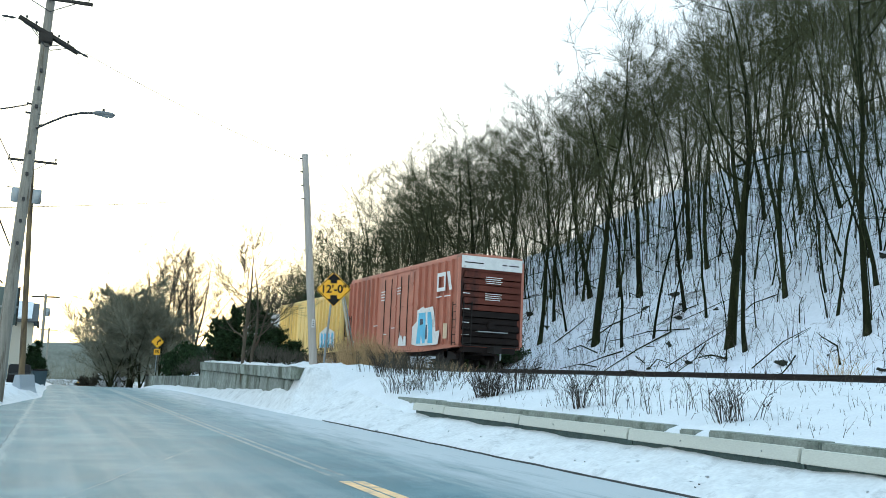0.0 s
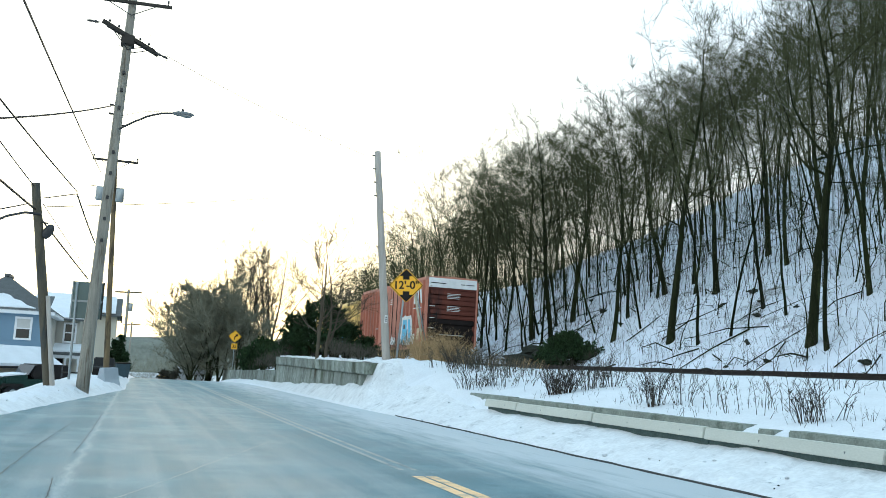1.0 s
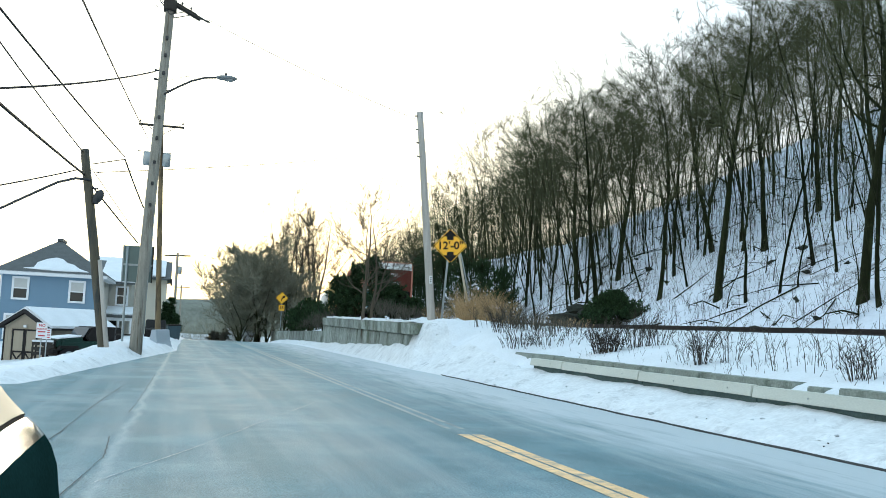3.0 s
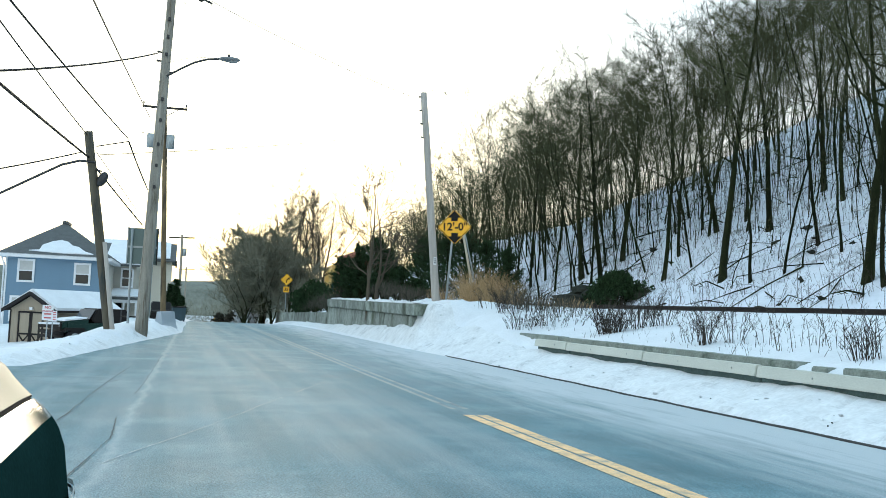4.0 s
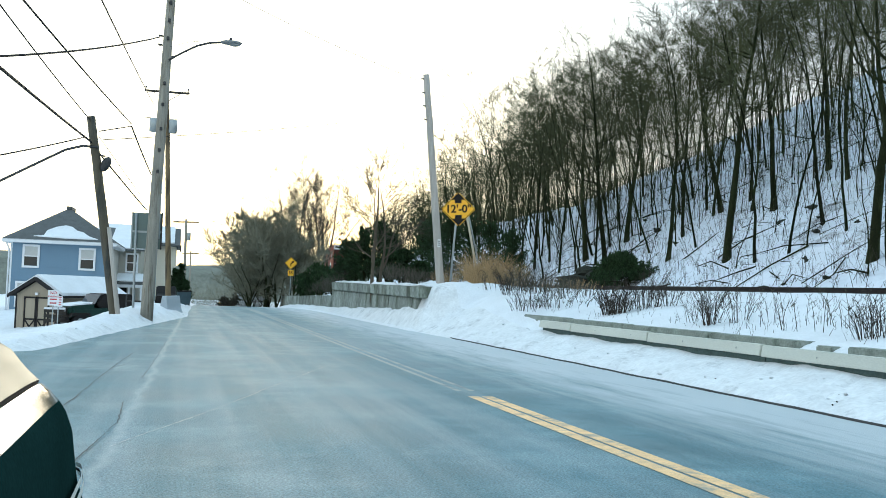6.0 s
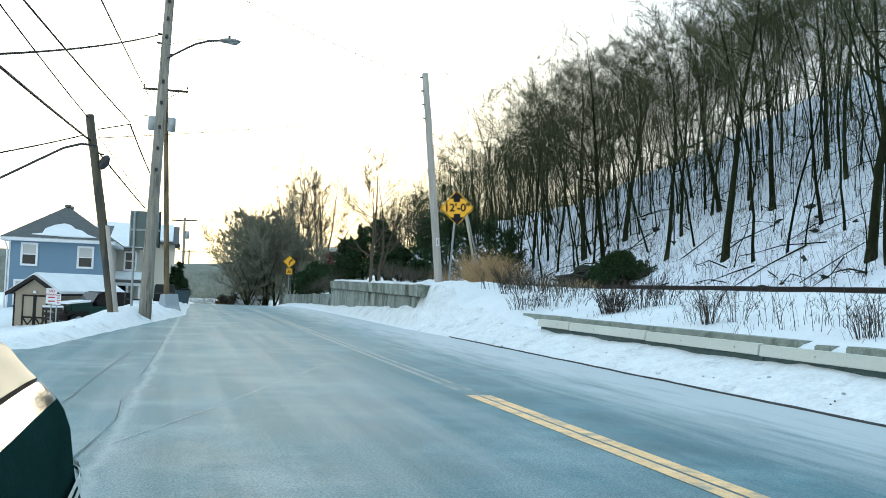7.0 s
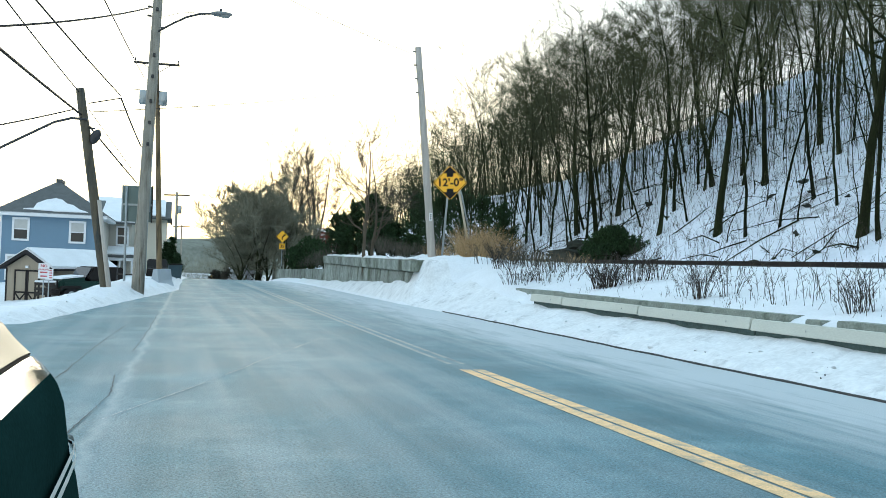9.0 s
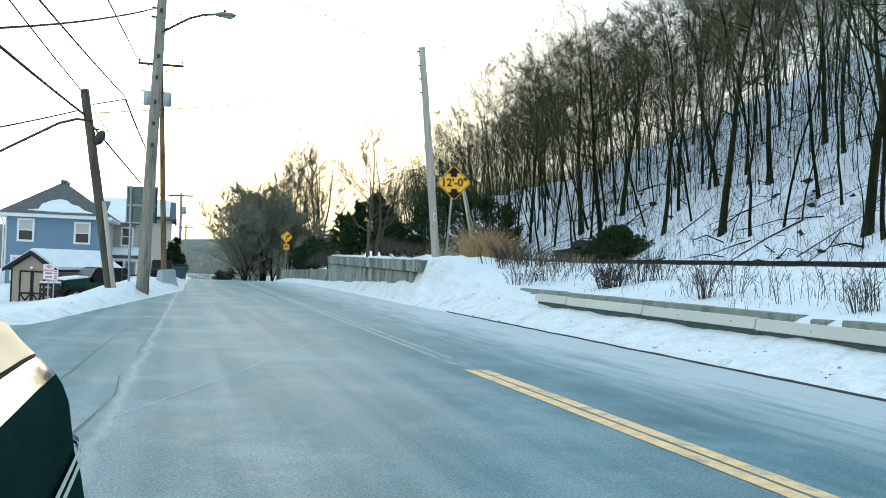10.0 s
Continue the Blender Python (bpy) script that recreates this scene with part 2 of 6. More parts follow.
    l.new(jr.outputs[0], jm.inputs[0]), l.new(jn.outputs[0], jm.inputs[1])
    jc.data_type = "RGBA"
    jc.inputs[7].default_value = (0.34, 0.40, 0.42, 1)
    l.new(jm.outputs[0], jc.inputs[0]), l.new(mf.outputs[2], jc.inputs[6]), l.new(jc.outputs[2], b.inputs["Base Color"])
    return m


M["asphalt"] = asphalt()


# ---- building blocks ----
def mesh_object(name, verts, faces, material, parent=None, label="", smooth=False):
    me = bpy.data.meshes.new(name)
    me.from_pydata(verts, [], faces)
    me.materials.append(material)
    if smooth:
        me.polygons.foreach_set("use_smooth", [True] * len(me.polygons))
    ob = new(name, me)
    ob.parent = parent
    if label:
        ob["label"] = label
    return ob


def part(name, bm, material, parent=None, label="", smooth=False, bevel=0.0):
    """One mesh object under a thing or a part."""
    if bevel:
        bmesh.ops.bevel(bm, geom=[e for e in bm.edges if e.calc_length() > bevel * 3], offset=bevel, segments=2, affect="EDGES", clamp_overlap=True)
    bmesh.ops.recalc_face_normals(bm, faces=bm.faces)
    me = bpy.data.meshes.new(name)
    bm.to_mesh(me)
    bm.free()
    me.materials.append(material)
    if smooth:
        me.polygons.foreach_set("use_smooth", [True] * len(me.polygons))
    ob = new(name, me)
    ob.parent = parent
    if label:
        ob["label"] = label
    return ob


def box(x0, x1, y0, y1, z0, z1, bm=None, m=None):
    bm = bm or bmesh.new()
    r = bmesh.ops.create_cube(bm, size=1)
    t = Matrix.Translation(((x0 + x1) / 2, (y0 + y1) / 2, (z0 + z1) / 2)) @ Matrix.Diagonal((abs(x1 - x0), abs(y1 - y0), abs(z1 - z0), 1))
    bmesh.ops.transform(bm, matrix=(m or Matrix()) @ t, verts=r["verts"])
    return bm


def prism(points, axis, a, b, bm=None):
    """A flat outline (pairs) drawn out along an axis from a to b."""
    bm = bm or bmesh.new()
    def put(p, q, d):
        return {"x": (d, p, q), "y": (p, d, q), "z": (p, q, d)}[axis]
    v0 = [bm.verts.new(put(p, q, a)) for p, q in points]
    v1 = [bm.verts.new(put(p, q, b)) for p, q in points]
    bm.faces.new(v0), bm.faces.new(v1[::-1])
    for i in range(len(points)):
        j = (i + 1) % len(points)
        bm.faces.new((v0[i], v0[j], v1[j], v1[i]))
    return bm


def add_tube(vs, fs, pts, radii, sides, cap=False):
    """A tapered tube along points into lists of verts and faces."""
    start = len(vs)
    k = len(pts)
    for i in range(k):
        d = (pts[min(i + 1, k - 1)] - pts[max(i - 1, 0)])
        d = d.normalized() if d.length > 1e-9 else Vector((0, 0, 1))
        u = d.cross(Vector((0.3, 1, 0.2)) if abs(d.z) > 0.8 else Vector((0, 0, 1))).normalized()
        w = d.cross(u)
        for s in range(sides):
            a = 2 * math.pi * s / sides
            q = pts[i] + (u * math.cos(a) + w * math.sin(a)) * radii[i]
            vs.append((q.x, q.y, q.z))
    for i in range(k - 1):
        for s in range(sides):
            a, b = start + i * sides + s, start + i * sides + (s + 1) % sides
            fs.append((a, b, b + sides, a + sides))
    if cap:
        fs.append(tuple(start + s for s in range(sides))[::-1])
        fs.append(tuple(start + (k - 1) * sides + s for s in range(sides)))


def tube(name, pts, radii, material, parent=None, sides=10, label="", smooth=True):
    pts = [Vector(p) for p in pts]
    if not isinstance(radii, (list, tuple)):
        radii = [radii] * len(pts)
    vs, fs = [], []
    add_tube(vs, fs, pts, radii, sides, True)
    return mesh_object(name, vs, fs, material, parent, label, smooth)


def thing(name, label, category, at=(0, 0, 0), turn=0, group="", kind=""):
    e = new(name)
    e.empty_display_size = 0.2
    e.matrix_basis = pose(*at, 0, 0, turn)
    return tagged(e, label, category, group, kind)


def writing(name, text, size, m, material, parent, label=""):
    """Raised letters, turned into a mesh; m is their pose in the parent's space."""
    cu = bpy.data.curves.new(name, "FONT")
    cu.offset = size * 0.022
    cu.body, cu.size, cu.extrude, cu.align_x, cu.align_y = text, size, 0.003, "CENTER", "CENTER"
    tmp = bpy.data.objects.new(name, cu)
    scene.collection.objects.link(tmp)
    me = bpy.data.meshes.new_from_object(tmp.evaluated_get(bpy.context.evaluated_depsgraph_get()))
    bpy.data.objects.remove(tmp)
    me.materials.clear()
    me.materials.append(material)
    ob = new(name, me)
    ob.parent = parent
    ob.matrix_basis = m
    if label:
        ob["label"] = label
    return ob


# ---- the lie of the land ----
def smooth01(a, b, v):
    t = min(1, max(0, (v - a) / (b - a)))
    return t * t * (3 - 2 * t)


def bend(y):
    """How far road, track and hill swing to the right past y = 70."""
    return (max(0, y - 70) ** 2) / 1216 if y < 400 else 330 ** 2 / 1216 + (y - 400) * 0.54


def line(points, v):
    for (a, p), (b, q) in zip(points, points[1:]):
        if v <= b:
            return p + (q - p) * max(0, v - a) / (b - a)
    return points[-1][1]


def road_z(y):
    return -0.0005 * max(0, min(y, 150) - 60) ** 2 - max(0, min(y, 230) - 150) * 0.05


LEFT_EDGE = [(-100, -60), (19.0, -60), (20.2, -12), (21.6, -4.3), (22.5, -3.0), (30.8, -1.84), (40, -0.5), (46.3, 0.43), (80, 1.2), (2000, 1.2)]
ROAD_RIGHT = 9.45


def crest(y):
    """Where the slope levels off."""
    return line([(-200, 66), (24, 64), (46, 58), (60, 55), (67, 49), (73, 43), (79, 40), (84, 37.5), (400, 37)], y)


def hill(u, y):
    """Height on the track's side; u is measured from the road's line."""
    c = crest(y)
    top = [(c, 2.1 + (c - 24) * 0.645), (c + 25, 2.8 + (c - 24) * 0.645), (2000, 4.0 + (c - 24) * 0.645)]
    near = [(9.4, -0.07), (9.8, 0.10), (10.6, 0.30), (11.0, 0.44), (11.15, 0.50), (11.3, 0.52), (11.55, 0.78), (12.4, 1.05), (14.5, 1.5), (16.5, 1.85), (17.0, 1.985), (20.3, 1.985), (22.6, 1.75), (24.0, 2.1)] + top
    bank = [(9.2, -0.06), (9.5, 0.10), (10.0, 0.36), (10.7, 0.80), (11.6, 1.36), (12.6, 1.78), (16.5, 1.92), (17.0, 1.985), (20.3, 1.985), (22.6, 1.75), (24.0, 2.1)] + top
    lean = line([(36, 1.0), (62, 0.36), (110, 0.3)], y)
    back = line([(36, 1.8), (61.5, 1.8), (63.5, 1.0), (104, 0.45), (200, 0.3)], y)
    wall = [(9.1, -0.05), (9.4, 0.14), (9.8, lean * 0.9), (10.15, lean), (10.3, back), (11.4, back + 0.28), (14.5, 1.98), (16.5, 1.98), (17.0, 1.985), (20.3, 1.985), (22.6, 1.75), (24.0, 2.1)] + top
    a, b, d = line(near, u), line(bank, u), line(wall, u)
    z = a + (b - a) * smooth01(27, 34.5, y)
    return z + (d - z) * smooth01(36.0, 37.2, y)


def ground_z(x, y):
    lx = line(LEFT_EDGE, y)
    u = x - bend(y)
    base = road_z(y)
    n1 = noise.noise((x * 0.9, y * 0.6, 0.3))
    n2 = noise.noise((x * 2.7, y * 2.1, 4.1))
    fade = max(0.0, 1 - smooth01(90, 220, y))
    if u > 9.0:
        z = hill(u, y) + base * (1 - smooth01(10, 24, u))
        amp = 0.03 if u < 9.6 else (0.13 if 27 < y < 44 and u < 13 else 0.08) if u < 16.6 else 0.015 if u < 20.6 else 0.04 if u < 22 else 0.28
        n3 = noise.noise((x * 5.3, y * 4.4, 8.0))
        return z + amp * n1 + (0.035 * n2 + (0.085 * n3 + 0.035 * noise.noise((x * 11.0, y * 9.0, 2.0)) if u < 11.0 or 27 < y < 44 and u < 13 else 0)) * (u > 9.5) * (u < 16.6 or u > 20.6)
    # left of the road: a ploughed bank, then lower yards
    d = lx - u
    if y < 26:
        d = min(d, y - line([(-60, 19.0), (-12, 20.2), (-4.3, 21.6), (-3, 22.5), (-1.8, 26)], u)) if u < -1.8 else min(d, lx - u)
    if d <= 0:
        return base - 0.06
    lift = line([(0, -0.05), (0.35, 0.16), (1.0, 0.30), (2.2, 0.26), (4.5, -0.2), (9, -0.85), (40, -1.3), (400, -2.5), (3000, -3)], d)
    if y > 27:
        lift = lift * (1 - smooth01(42, 60, y)) + smooth01(42, 60, y) * line([(0, -0.05), (0.5, 0.28), (1.5, 0.35), (6, 0.0), (20, -0.9), (3000, -2)], d)
    # heaped high by the poles, thin towards the side street
    lift += line([(-7, -0.32), (-3.5, -0.12), (-1.8, 0.28), (0.5, 0.28)], u) * smooth01(0.2, 1.3, d) * (1 - smooth01(44, 58, y))
    return base + lift + (0.11 * n1 + 0.06 * n2) * smooth01(0, 0.6, d)


def spread(stops):
    out = []
    for a, b, s in stops:
        k = max(1, round((b - a) / s))
        out += [a + (b - a) * i / k for i in range(k)]
    return out + [stops[-1][1]]


GX = spread([(-900, -120, 60), (-120, -30, 6), (-30, -8, 1.0), (-8, 3, 0.3), (3, 8.6, 0.8), (8.6, 12.2, 0.18), (12.2, 26, 0.5), (26, 80, 1.2), (80, 200, 10), (200, 1000, 60)])
GY = spread([(-120, -20, 10), (-20, 4, 1.5), (4, 50, 0.25), (50, 110, 0.9), (110, 250, 4), (250, 420, 14), (420, 2000, 120)])
verts = [(x, y, ground_z(x, y)) for y in GY for x in GX]
W = len(GX)
faces = [(j * W + i, j * W + i + 1, (j + 1) * W + i + 1, (j + 1) * W + i) for j in range(len(GY) - 1) for i in range(W - 1)]
ground = tagged(mesh_object("ground", verts, faces, M["snow"], None, "", True), "snow-covered ground with ploughed banks and a wooded slope", "ground", kind="structure")
ground.data.materials.append(M["hill_snow"])
ground.data.materials.append(M["plough_snow"])


def snow_kind(x, y):
    u = x - bend(y)
    if u > 21.5:
        return 1
    return 2 if 9.2 < u < 11.1 and y < 70 or line(LEFT_EDGE, y) - 0.7 < u < 3 and y > 19 else 0


ground.data.polygons.foreach_set("material_index", [snow_kind(GX[k % (W - 1)], GY[k // (W - 1)]) for k in range(len(faces))])

# the road with its side street
rows_y = spread([(-60, 0, 4), (0, 19, 0.7), (19, 50, 0.5), (50, 110, 1.5), (110, 230, 6)])
verts, faces = [], []
K = 25
for y in rows_y:
    lx = line(LEFT_EDGE, y) - 0.5
    wob = 0.05 * noise.noise((0.0, y * 0.5, 9.0))
    for i in range(K):
        u = lx + (ROAD_RIGHT + wob - lx) * (i / (K - 1)) ** (0.45 if lx < -20 else 1)
        verts.append((u + bend(y), y, road_z(y)))
for j in range(len(rows_y) - 1):
    for i in range(K - 1):
        a = j * K + i
        faces.append((a, a + 1, a + K + 1, a + K))
road = tagged(mesh_object("road", verts, faces, M["asphalt"], None, "", True), "salt-bleached grey asphalt road meeting a side street", "road", kind="structure")


def strip(name, pts, width, material, up=0.006, parent=None):
    """A thin band laid on the road along points (u, y)."""
    vs, fs = [], []
    for i, (u, y) in enumerate(pts):
        z = road_z(y) + up
        vs += [(u + bend(y) - width / 2, y, z), (u + bend(y) + width / 2, y, z)]
    for i in range(len(pts) - 1):
        fs.append((2 * i, 2 * i + 1, 2 * i + 3, 2 * i + 2))
    return mesh_object(name, vs, fs, material, parent)


for u in (4.57, 4.80):
    tagged(strip("road_line", [(u, 1.0 + 1.0 * i) for i in range(14)], 0.185, M["paint_yellow"]), "worn yellow centre line painted on asphalt", "road marking", "centre lines", "structure")

# ---- bare trees ----
def spike(vs, fs, a, b, r):
    """A thin pointed twig."""
    d = b - a
    u = d.cross(Vector((0.4, 1, 0.3))).normalized() * r
    w = d.cross(u).normalized() * r
    k = len(vs)
    vs += [tuple(a + u), tuple(a - u * 0.5 + w * 0.87), tuple(a - u * 0.5 - w * 0.87), tuple(b)]
    fs += [(k, k + 1, k + 3), (k + 1, k + 2, k + 3), (k + 2, k, k + 3)]


def grow(seed, height, r0, clear, limbs, reach, twigs, rise=0.9, crooked=0.12, thick=0.012, subs=7, bow=0.35, forks=0, flare=1.35):
    """Lists of verts and faces for a trunk with limbs, and for the fine twigs, of one leafless tree."""
    rnd = random.Random(seed)
    tv, tf, cv, cf = [], [], [], []
    def path(p, d, length, n, wob, up):
        pts = [p.copy()]
        for _ in range(n):
            d = (d + Vector((rnd.uniform(-wob, wob), rnd.uniform(-wob, wob), rnd.uniform(-wob, wob) + up))).normalized()
            p = p + d * (length / n)
            pts.append(p.copy())
        return pts
    def along(pts, f):
        k = min(len(pts) - 2, int(f * (len(pts) - 1)))
        return pts[k].lerp(pts[k + 1], f * (len(pts) - 1) - k), (pts[k + 1] - pts[k]).normalized()
    trunk = path(Vector((0, 0, -0.6)), Vector((rnd.uniform(-.06, .06), rnd.uniform(-.06, .06), 1)), height + 0.6, 12, crooked, 0.14)
    # a slow sweep of the whole stem
    a, ph = rnd.uniform(0, 6.28), rnd.uniform(0, 6.28)
    for i, p in enumerate(trunk):
        k = bow * (math.sin(i / 12 * 4.2 + ph) - math.sin(ph))
        p.x, p.y = p.x + math.cos(a) * k, p.y + math.sin(a) * k
    add_tube(tv, tf, trunk, [r0 * (flare if i == 0 else (1 - i / 12.4) ** 1.05) for i in range(13)], 8)
    stems = [(trunk, r0, clear, height)]
    for k in range(forks):
        f = rnd.uniform(clear * 0.6, clear + 0.18)
        p, d = along(trunk, f)
        a = rnd.uniform(0, 6.28)
        ln = height * (1 - f) * rnd.uniform(0.8, 1.0)
        r1 = r0 * (1 - f) * rnd.uniform(0.65, 0.85)
        stem = path(p, Vector((math.cos(a) * 0.45, math.sin(a) * 0.45, 1)).normalized(), ln, 7, crooked * 1.2, 0.10)
        add_tube(tv, tf, stem, [r1 * (1 - i / 7.3) for i in range(8)], 6)
        stems.append((stem, r1, 0.2, ln))
    whole = sum(q[3] * (1 - q[2]) for q in stems)
    for stem, rs, bare, tall in stems:
        count = max(2, round(limbs * tall * (1 - bare) / whole))
        for i in range(count):
            f = bare + (0.985 - bare) * (i + rnd.random()) / count
            p, d = along(stem, f)
            a = rnd.uniform(0, 2 * math.pi)
            side = Vector((math.cos(a), math.sin(a), 0))
            ln = reach * height * (1.12 - 0.66 * (f - bare) / (1 - bare)) * rnd.uniform(0.55, 1.15)
            r1 = rs * (1 - f * 0.9) * rnd.uniform(0.32, 0.58)
            limb = path(p, (side + Vector((0, 0, rise * rnd.uniform(0.4, 1.5)))).normalized(), ln, 5, 0.24, 0.08)
            add_tube(tv, tf, limb, [r1 * (1 - 0.17 * k) for k in range(6)], 5)
            for j in range(subs):
                g = rnd.uniform(0.18, 1.0)
                p2, d2 = along(limb, g)
                sub = path(p2, (d2 + Vector((rnd.uniform(-1, 1), rnd.uniform(-1, 1), rnd.uniform(-0.5, 0.9)))).normalized(), ln * rnd.uniform(0.3, 0.65), 2, 0.3, 0.06)
                r2 = max(0.008, r1 * 0.42 * (1.1 - 0.6 * g))
                add_tube(cv, cf, sub, [r2, r2 * 0.7, r2 * 0.35], 3)
                for k in range(twigs):
                    p3, d3 = along(sub, rnd.uniform(0.1, 1.0))
                    tip = p3 + (d3 * 0.7 + Vector((rnd.uniform(-1, 1), rnd.uniform(-1, 1), rnd.uniform(-0.5, 0.9)))).normalized() * ln * rnd.uniform(0.16, 0.46)
                    spike(cv, cf, p3, tip, thick)
    return tv, tf, cv, cf


class Kind:
    """Meshes of one grown tree, shared by all its copies."""
    def __init__(self, name, seed, bark, twig, *args, **more):
        tv, tf, cv, cf = grow(seed, *args, **more)
        self.first = thing(name, "", "tree")
        mesh_object("trunk", tv, tf, bark, self.first, "", True)
        mesh_object("crown", cv, cf, twig, self.first, "leafless grey-brown twigs")
        self.used = False

    def plant(self, x, y, z, turn, size, lean, label, group, lean_to=0):
        m = pose(x, y, z) @ pose(0, 0, 0, 0, 0, lean_to) @ pose(0, 0, 0, 0, -lean, 0) @ pose(0, 0, 0, 0, 0, turn - lean_to)
        if self.used:
            ob = copy_thing(self.first, m)
        else:
            ob, self.used = self.first, True
        ob.matrix_basis = m @ Matrix.Diagonal((size, size, size, 1))
        return tagged(ob, label, "tree", group)


HILL = [Kind("tree", 100 + i, M["bark"], M["twig"], 14.8 + 1.2 * (i % 3), (0.095 + 0.016 * (i % 4)) * (1.45 if i > 5 else 1.0), 0.36 + 0.05 * (i % 3), 25, 0.26, 8, rise=0.45, thick=0.0105, subs=7, crooked=0.09, bow=0.25 + 0.14 * (i % 4), forks=i % 3) for i in range(8)]
TALL = [Kind("tree", 170 + i, M["bark"], M["twig"], 18.5 + i, 0.11 + 0.018 * i, 0.42, 28, 0.24, 8, rise=0.45, thick=0.010, subs=7, crooked=0.08, bow=0.3 + 0.15 * i, forks=1 + i % 2) for i in range(4)]
SLIM = [Kind("slim_tree", 200 + i, M["bark"], M["twig"], 11.5 + i, 0.045 + 0.008 * i, 0.38, 12, 0.22, 5, rise=0.55, thick=0.010, subs=5, bow=0.3 + 0.1 * i) for i in range(5)]
FAR = [Kind("far_tree", 250 + i, M["bark"], M["twig"], 14.0 + i, 0.12, 0.24, 14, 0.30, 5, rise=0.5, thick=0.015, subs=5, bow=0.4, forks=1) for i in range(4)]
OPEN = [Kind("bare_tree", 300 + i, M["grey_bark"], M["grey_bark"], 7.4 - 0.8 * i, 0.115, 0.28, 19, 0.40, 6, rise=0.6, crooked=0.14, thick=0.009, subs=7, bow=0.12, forks=1) for i in range(2)]
FAN = [Kind("bare_tree", 320 + i, M["grey_bark"], M["grey_bark"], 13.0, 0.15, 0.16, 22, 0.34, 6, rise=1.2, crooked=0.12, thick=0.016, subs=7, forks=2) for i in range(3)]
THICK = [Kind("thicket", 340 + i, M["bark"], M["hazed_twig"], 7.2, 0.11, 0.05, 34, 0.42, 14, rise=0.6, crooked=0.2, thick=0.020, subs=9, forks=3) for i in range(3)]
SAPLING = [Kind("sapling", 400 + i, M["bark"], M["twig"], 5.0 + i, 0.03 + 0.006 * i, 0.22, 8, 0.20, 3, rise=1.0, crooked=0.2, thick=0.008, subs=3) for i in range(3)]

rnd = random.Random(7)


def on_hill(u, y):
    x = u + bend(y)
    return x, y, ground_z(x, y)


# large trunks along the foot of the slope
BIG = [Kind("tree", 150 + i, M["bark"], M["twig"], 16.5 + i, 0.21 + 0.02 * i, 0.38, 22, 0.24, 6, rise=0.65, thick=0.008, bow=0.4, forks=1 + i) for i in range(2)]
for u, y, kind, s, lean in ((26.56, 40.8, HILL[6], 1.12, 0.5), (26.14, 30.2, HILL[7], 1.05, 2), (31.2, 43.5, BIG[0], 0.85, 3), (26.8, 47.3, HILL[3], 1.0, 4), (29.4, 49.9, HILL[1], 1.0, 5), (27.2, 59.0, BIG[0], 0.9, 4), (29.3, 37.0, HILL[5], 0.8, 6),
                            (28.5, 34.5, SLIM[4], 0.9, 8), (26.8, 36.3, SLIM[3], 1.0, 4), (26.2, 37.9, SLIM[4], 1.05, 3), (29.5, 57.5, BIG[1], 0.8, 4), (26.5, 67.0, HILL[1], 1.0, 5), (31.8, 49.5, BIG[1], 0.75, 5), (26.8, 76.0, HILL[5], 1.0, 4), (25.6, 52.5, HILL[6], 1.0, 5), (33.6, 40.5, HILL[2], 1.0, 3), (35.6, 44.6, BIG[0], 0.8, 2)):
    kind.plant(*on_hill(u, y), rnd.uniform(0, 360), s, lean, "tall leafless tree with mossy bark on a snowy slope", "hillside trees", rnd.uniform(-30, 10))
# the wood up the slope
spots = []
tries = 0
while len(spots) < 175 and tries < 30000:
    tries += 1
    y = rnd.uniform(8, 84)
    u = 25.5 + (crest(y) - 20) * rnd.random() ** 0.85
    if y < u * 0.72 - 4 or (0.74 < u / y < 0.98 and rnd.random() < 0.7) or (u < 31 and y < 56 and (y > 36 or rnd.random() < 0.6)) or any((u - a) ** 2 + (y - b) ** 2 < (3.0 if b < 46 else 2.1) ** 2 for a, b in spots):
        continue
    spots.append((u, y))
for i, (u, y) in enumerate(spots):
    slim = rnd.random() < (0.45 if y < 48 else 0.4)
    kinds = SLIM if slim else TALL if y < 44 else HILL[:6]
    s = rnd.uniform(0.75, 1.08) * line([(44, 1.0), (56, 0.82), (84, 0.80)], y)
    kinds[rnd.randrange(len(kinds))].plant(*on_hill(u, y), rnd.uniform(0, 360), s, rnd.uniform(1, 9), "slim leafless tree on a snowy slope" if slim else "tall leafless tree on a snowy slope", "hillside trees", rnd.uniform(-90, 60))
for i in range(20):
    u, y = rnd.uniform(27, 39), rnd.uniform(19, 31)
    SLIM[i % 5].plant(*on_hill(u, y), rnd.uniform(0, 360), rnd.uniform(0.55, 0.95), rnd.uniform(1, 12), "slim leafless tree on a snowy slope", "hillside trees", rnd.uniform(-70, 40))
for i in range(34):
    u, y = rnd.uniform(25.2, 33), rnd.uniform(46, 84)
    SLIM[i % 5].plant(*on_hill(u, y), rnd.uniform(0, 360), rnd.uniform(0.65, 1.0), rnd.uniform(1, 12), "slim leafless tree on a snowy slope", "hillside trees", rnd.uniform(-70, 40))
spots = []
while len(spots) < 150 and tries < 60000:
    tries += 1
    y = rnd.uniform(80, 230)
    u = 25.5 + 20 * rnd.random() ** 0.8
    if any((u - a) ** 2 + (y - b) ** 2 < 2.3 ** 2 for a, b in spots):
        continue
    spots.append((u, y))
for i in range(70):
    y = rnd.uniform(14, 84)
    spots.append((crest(y) + rnd.uniform(0.5, 9), y))
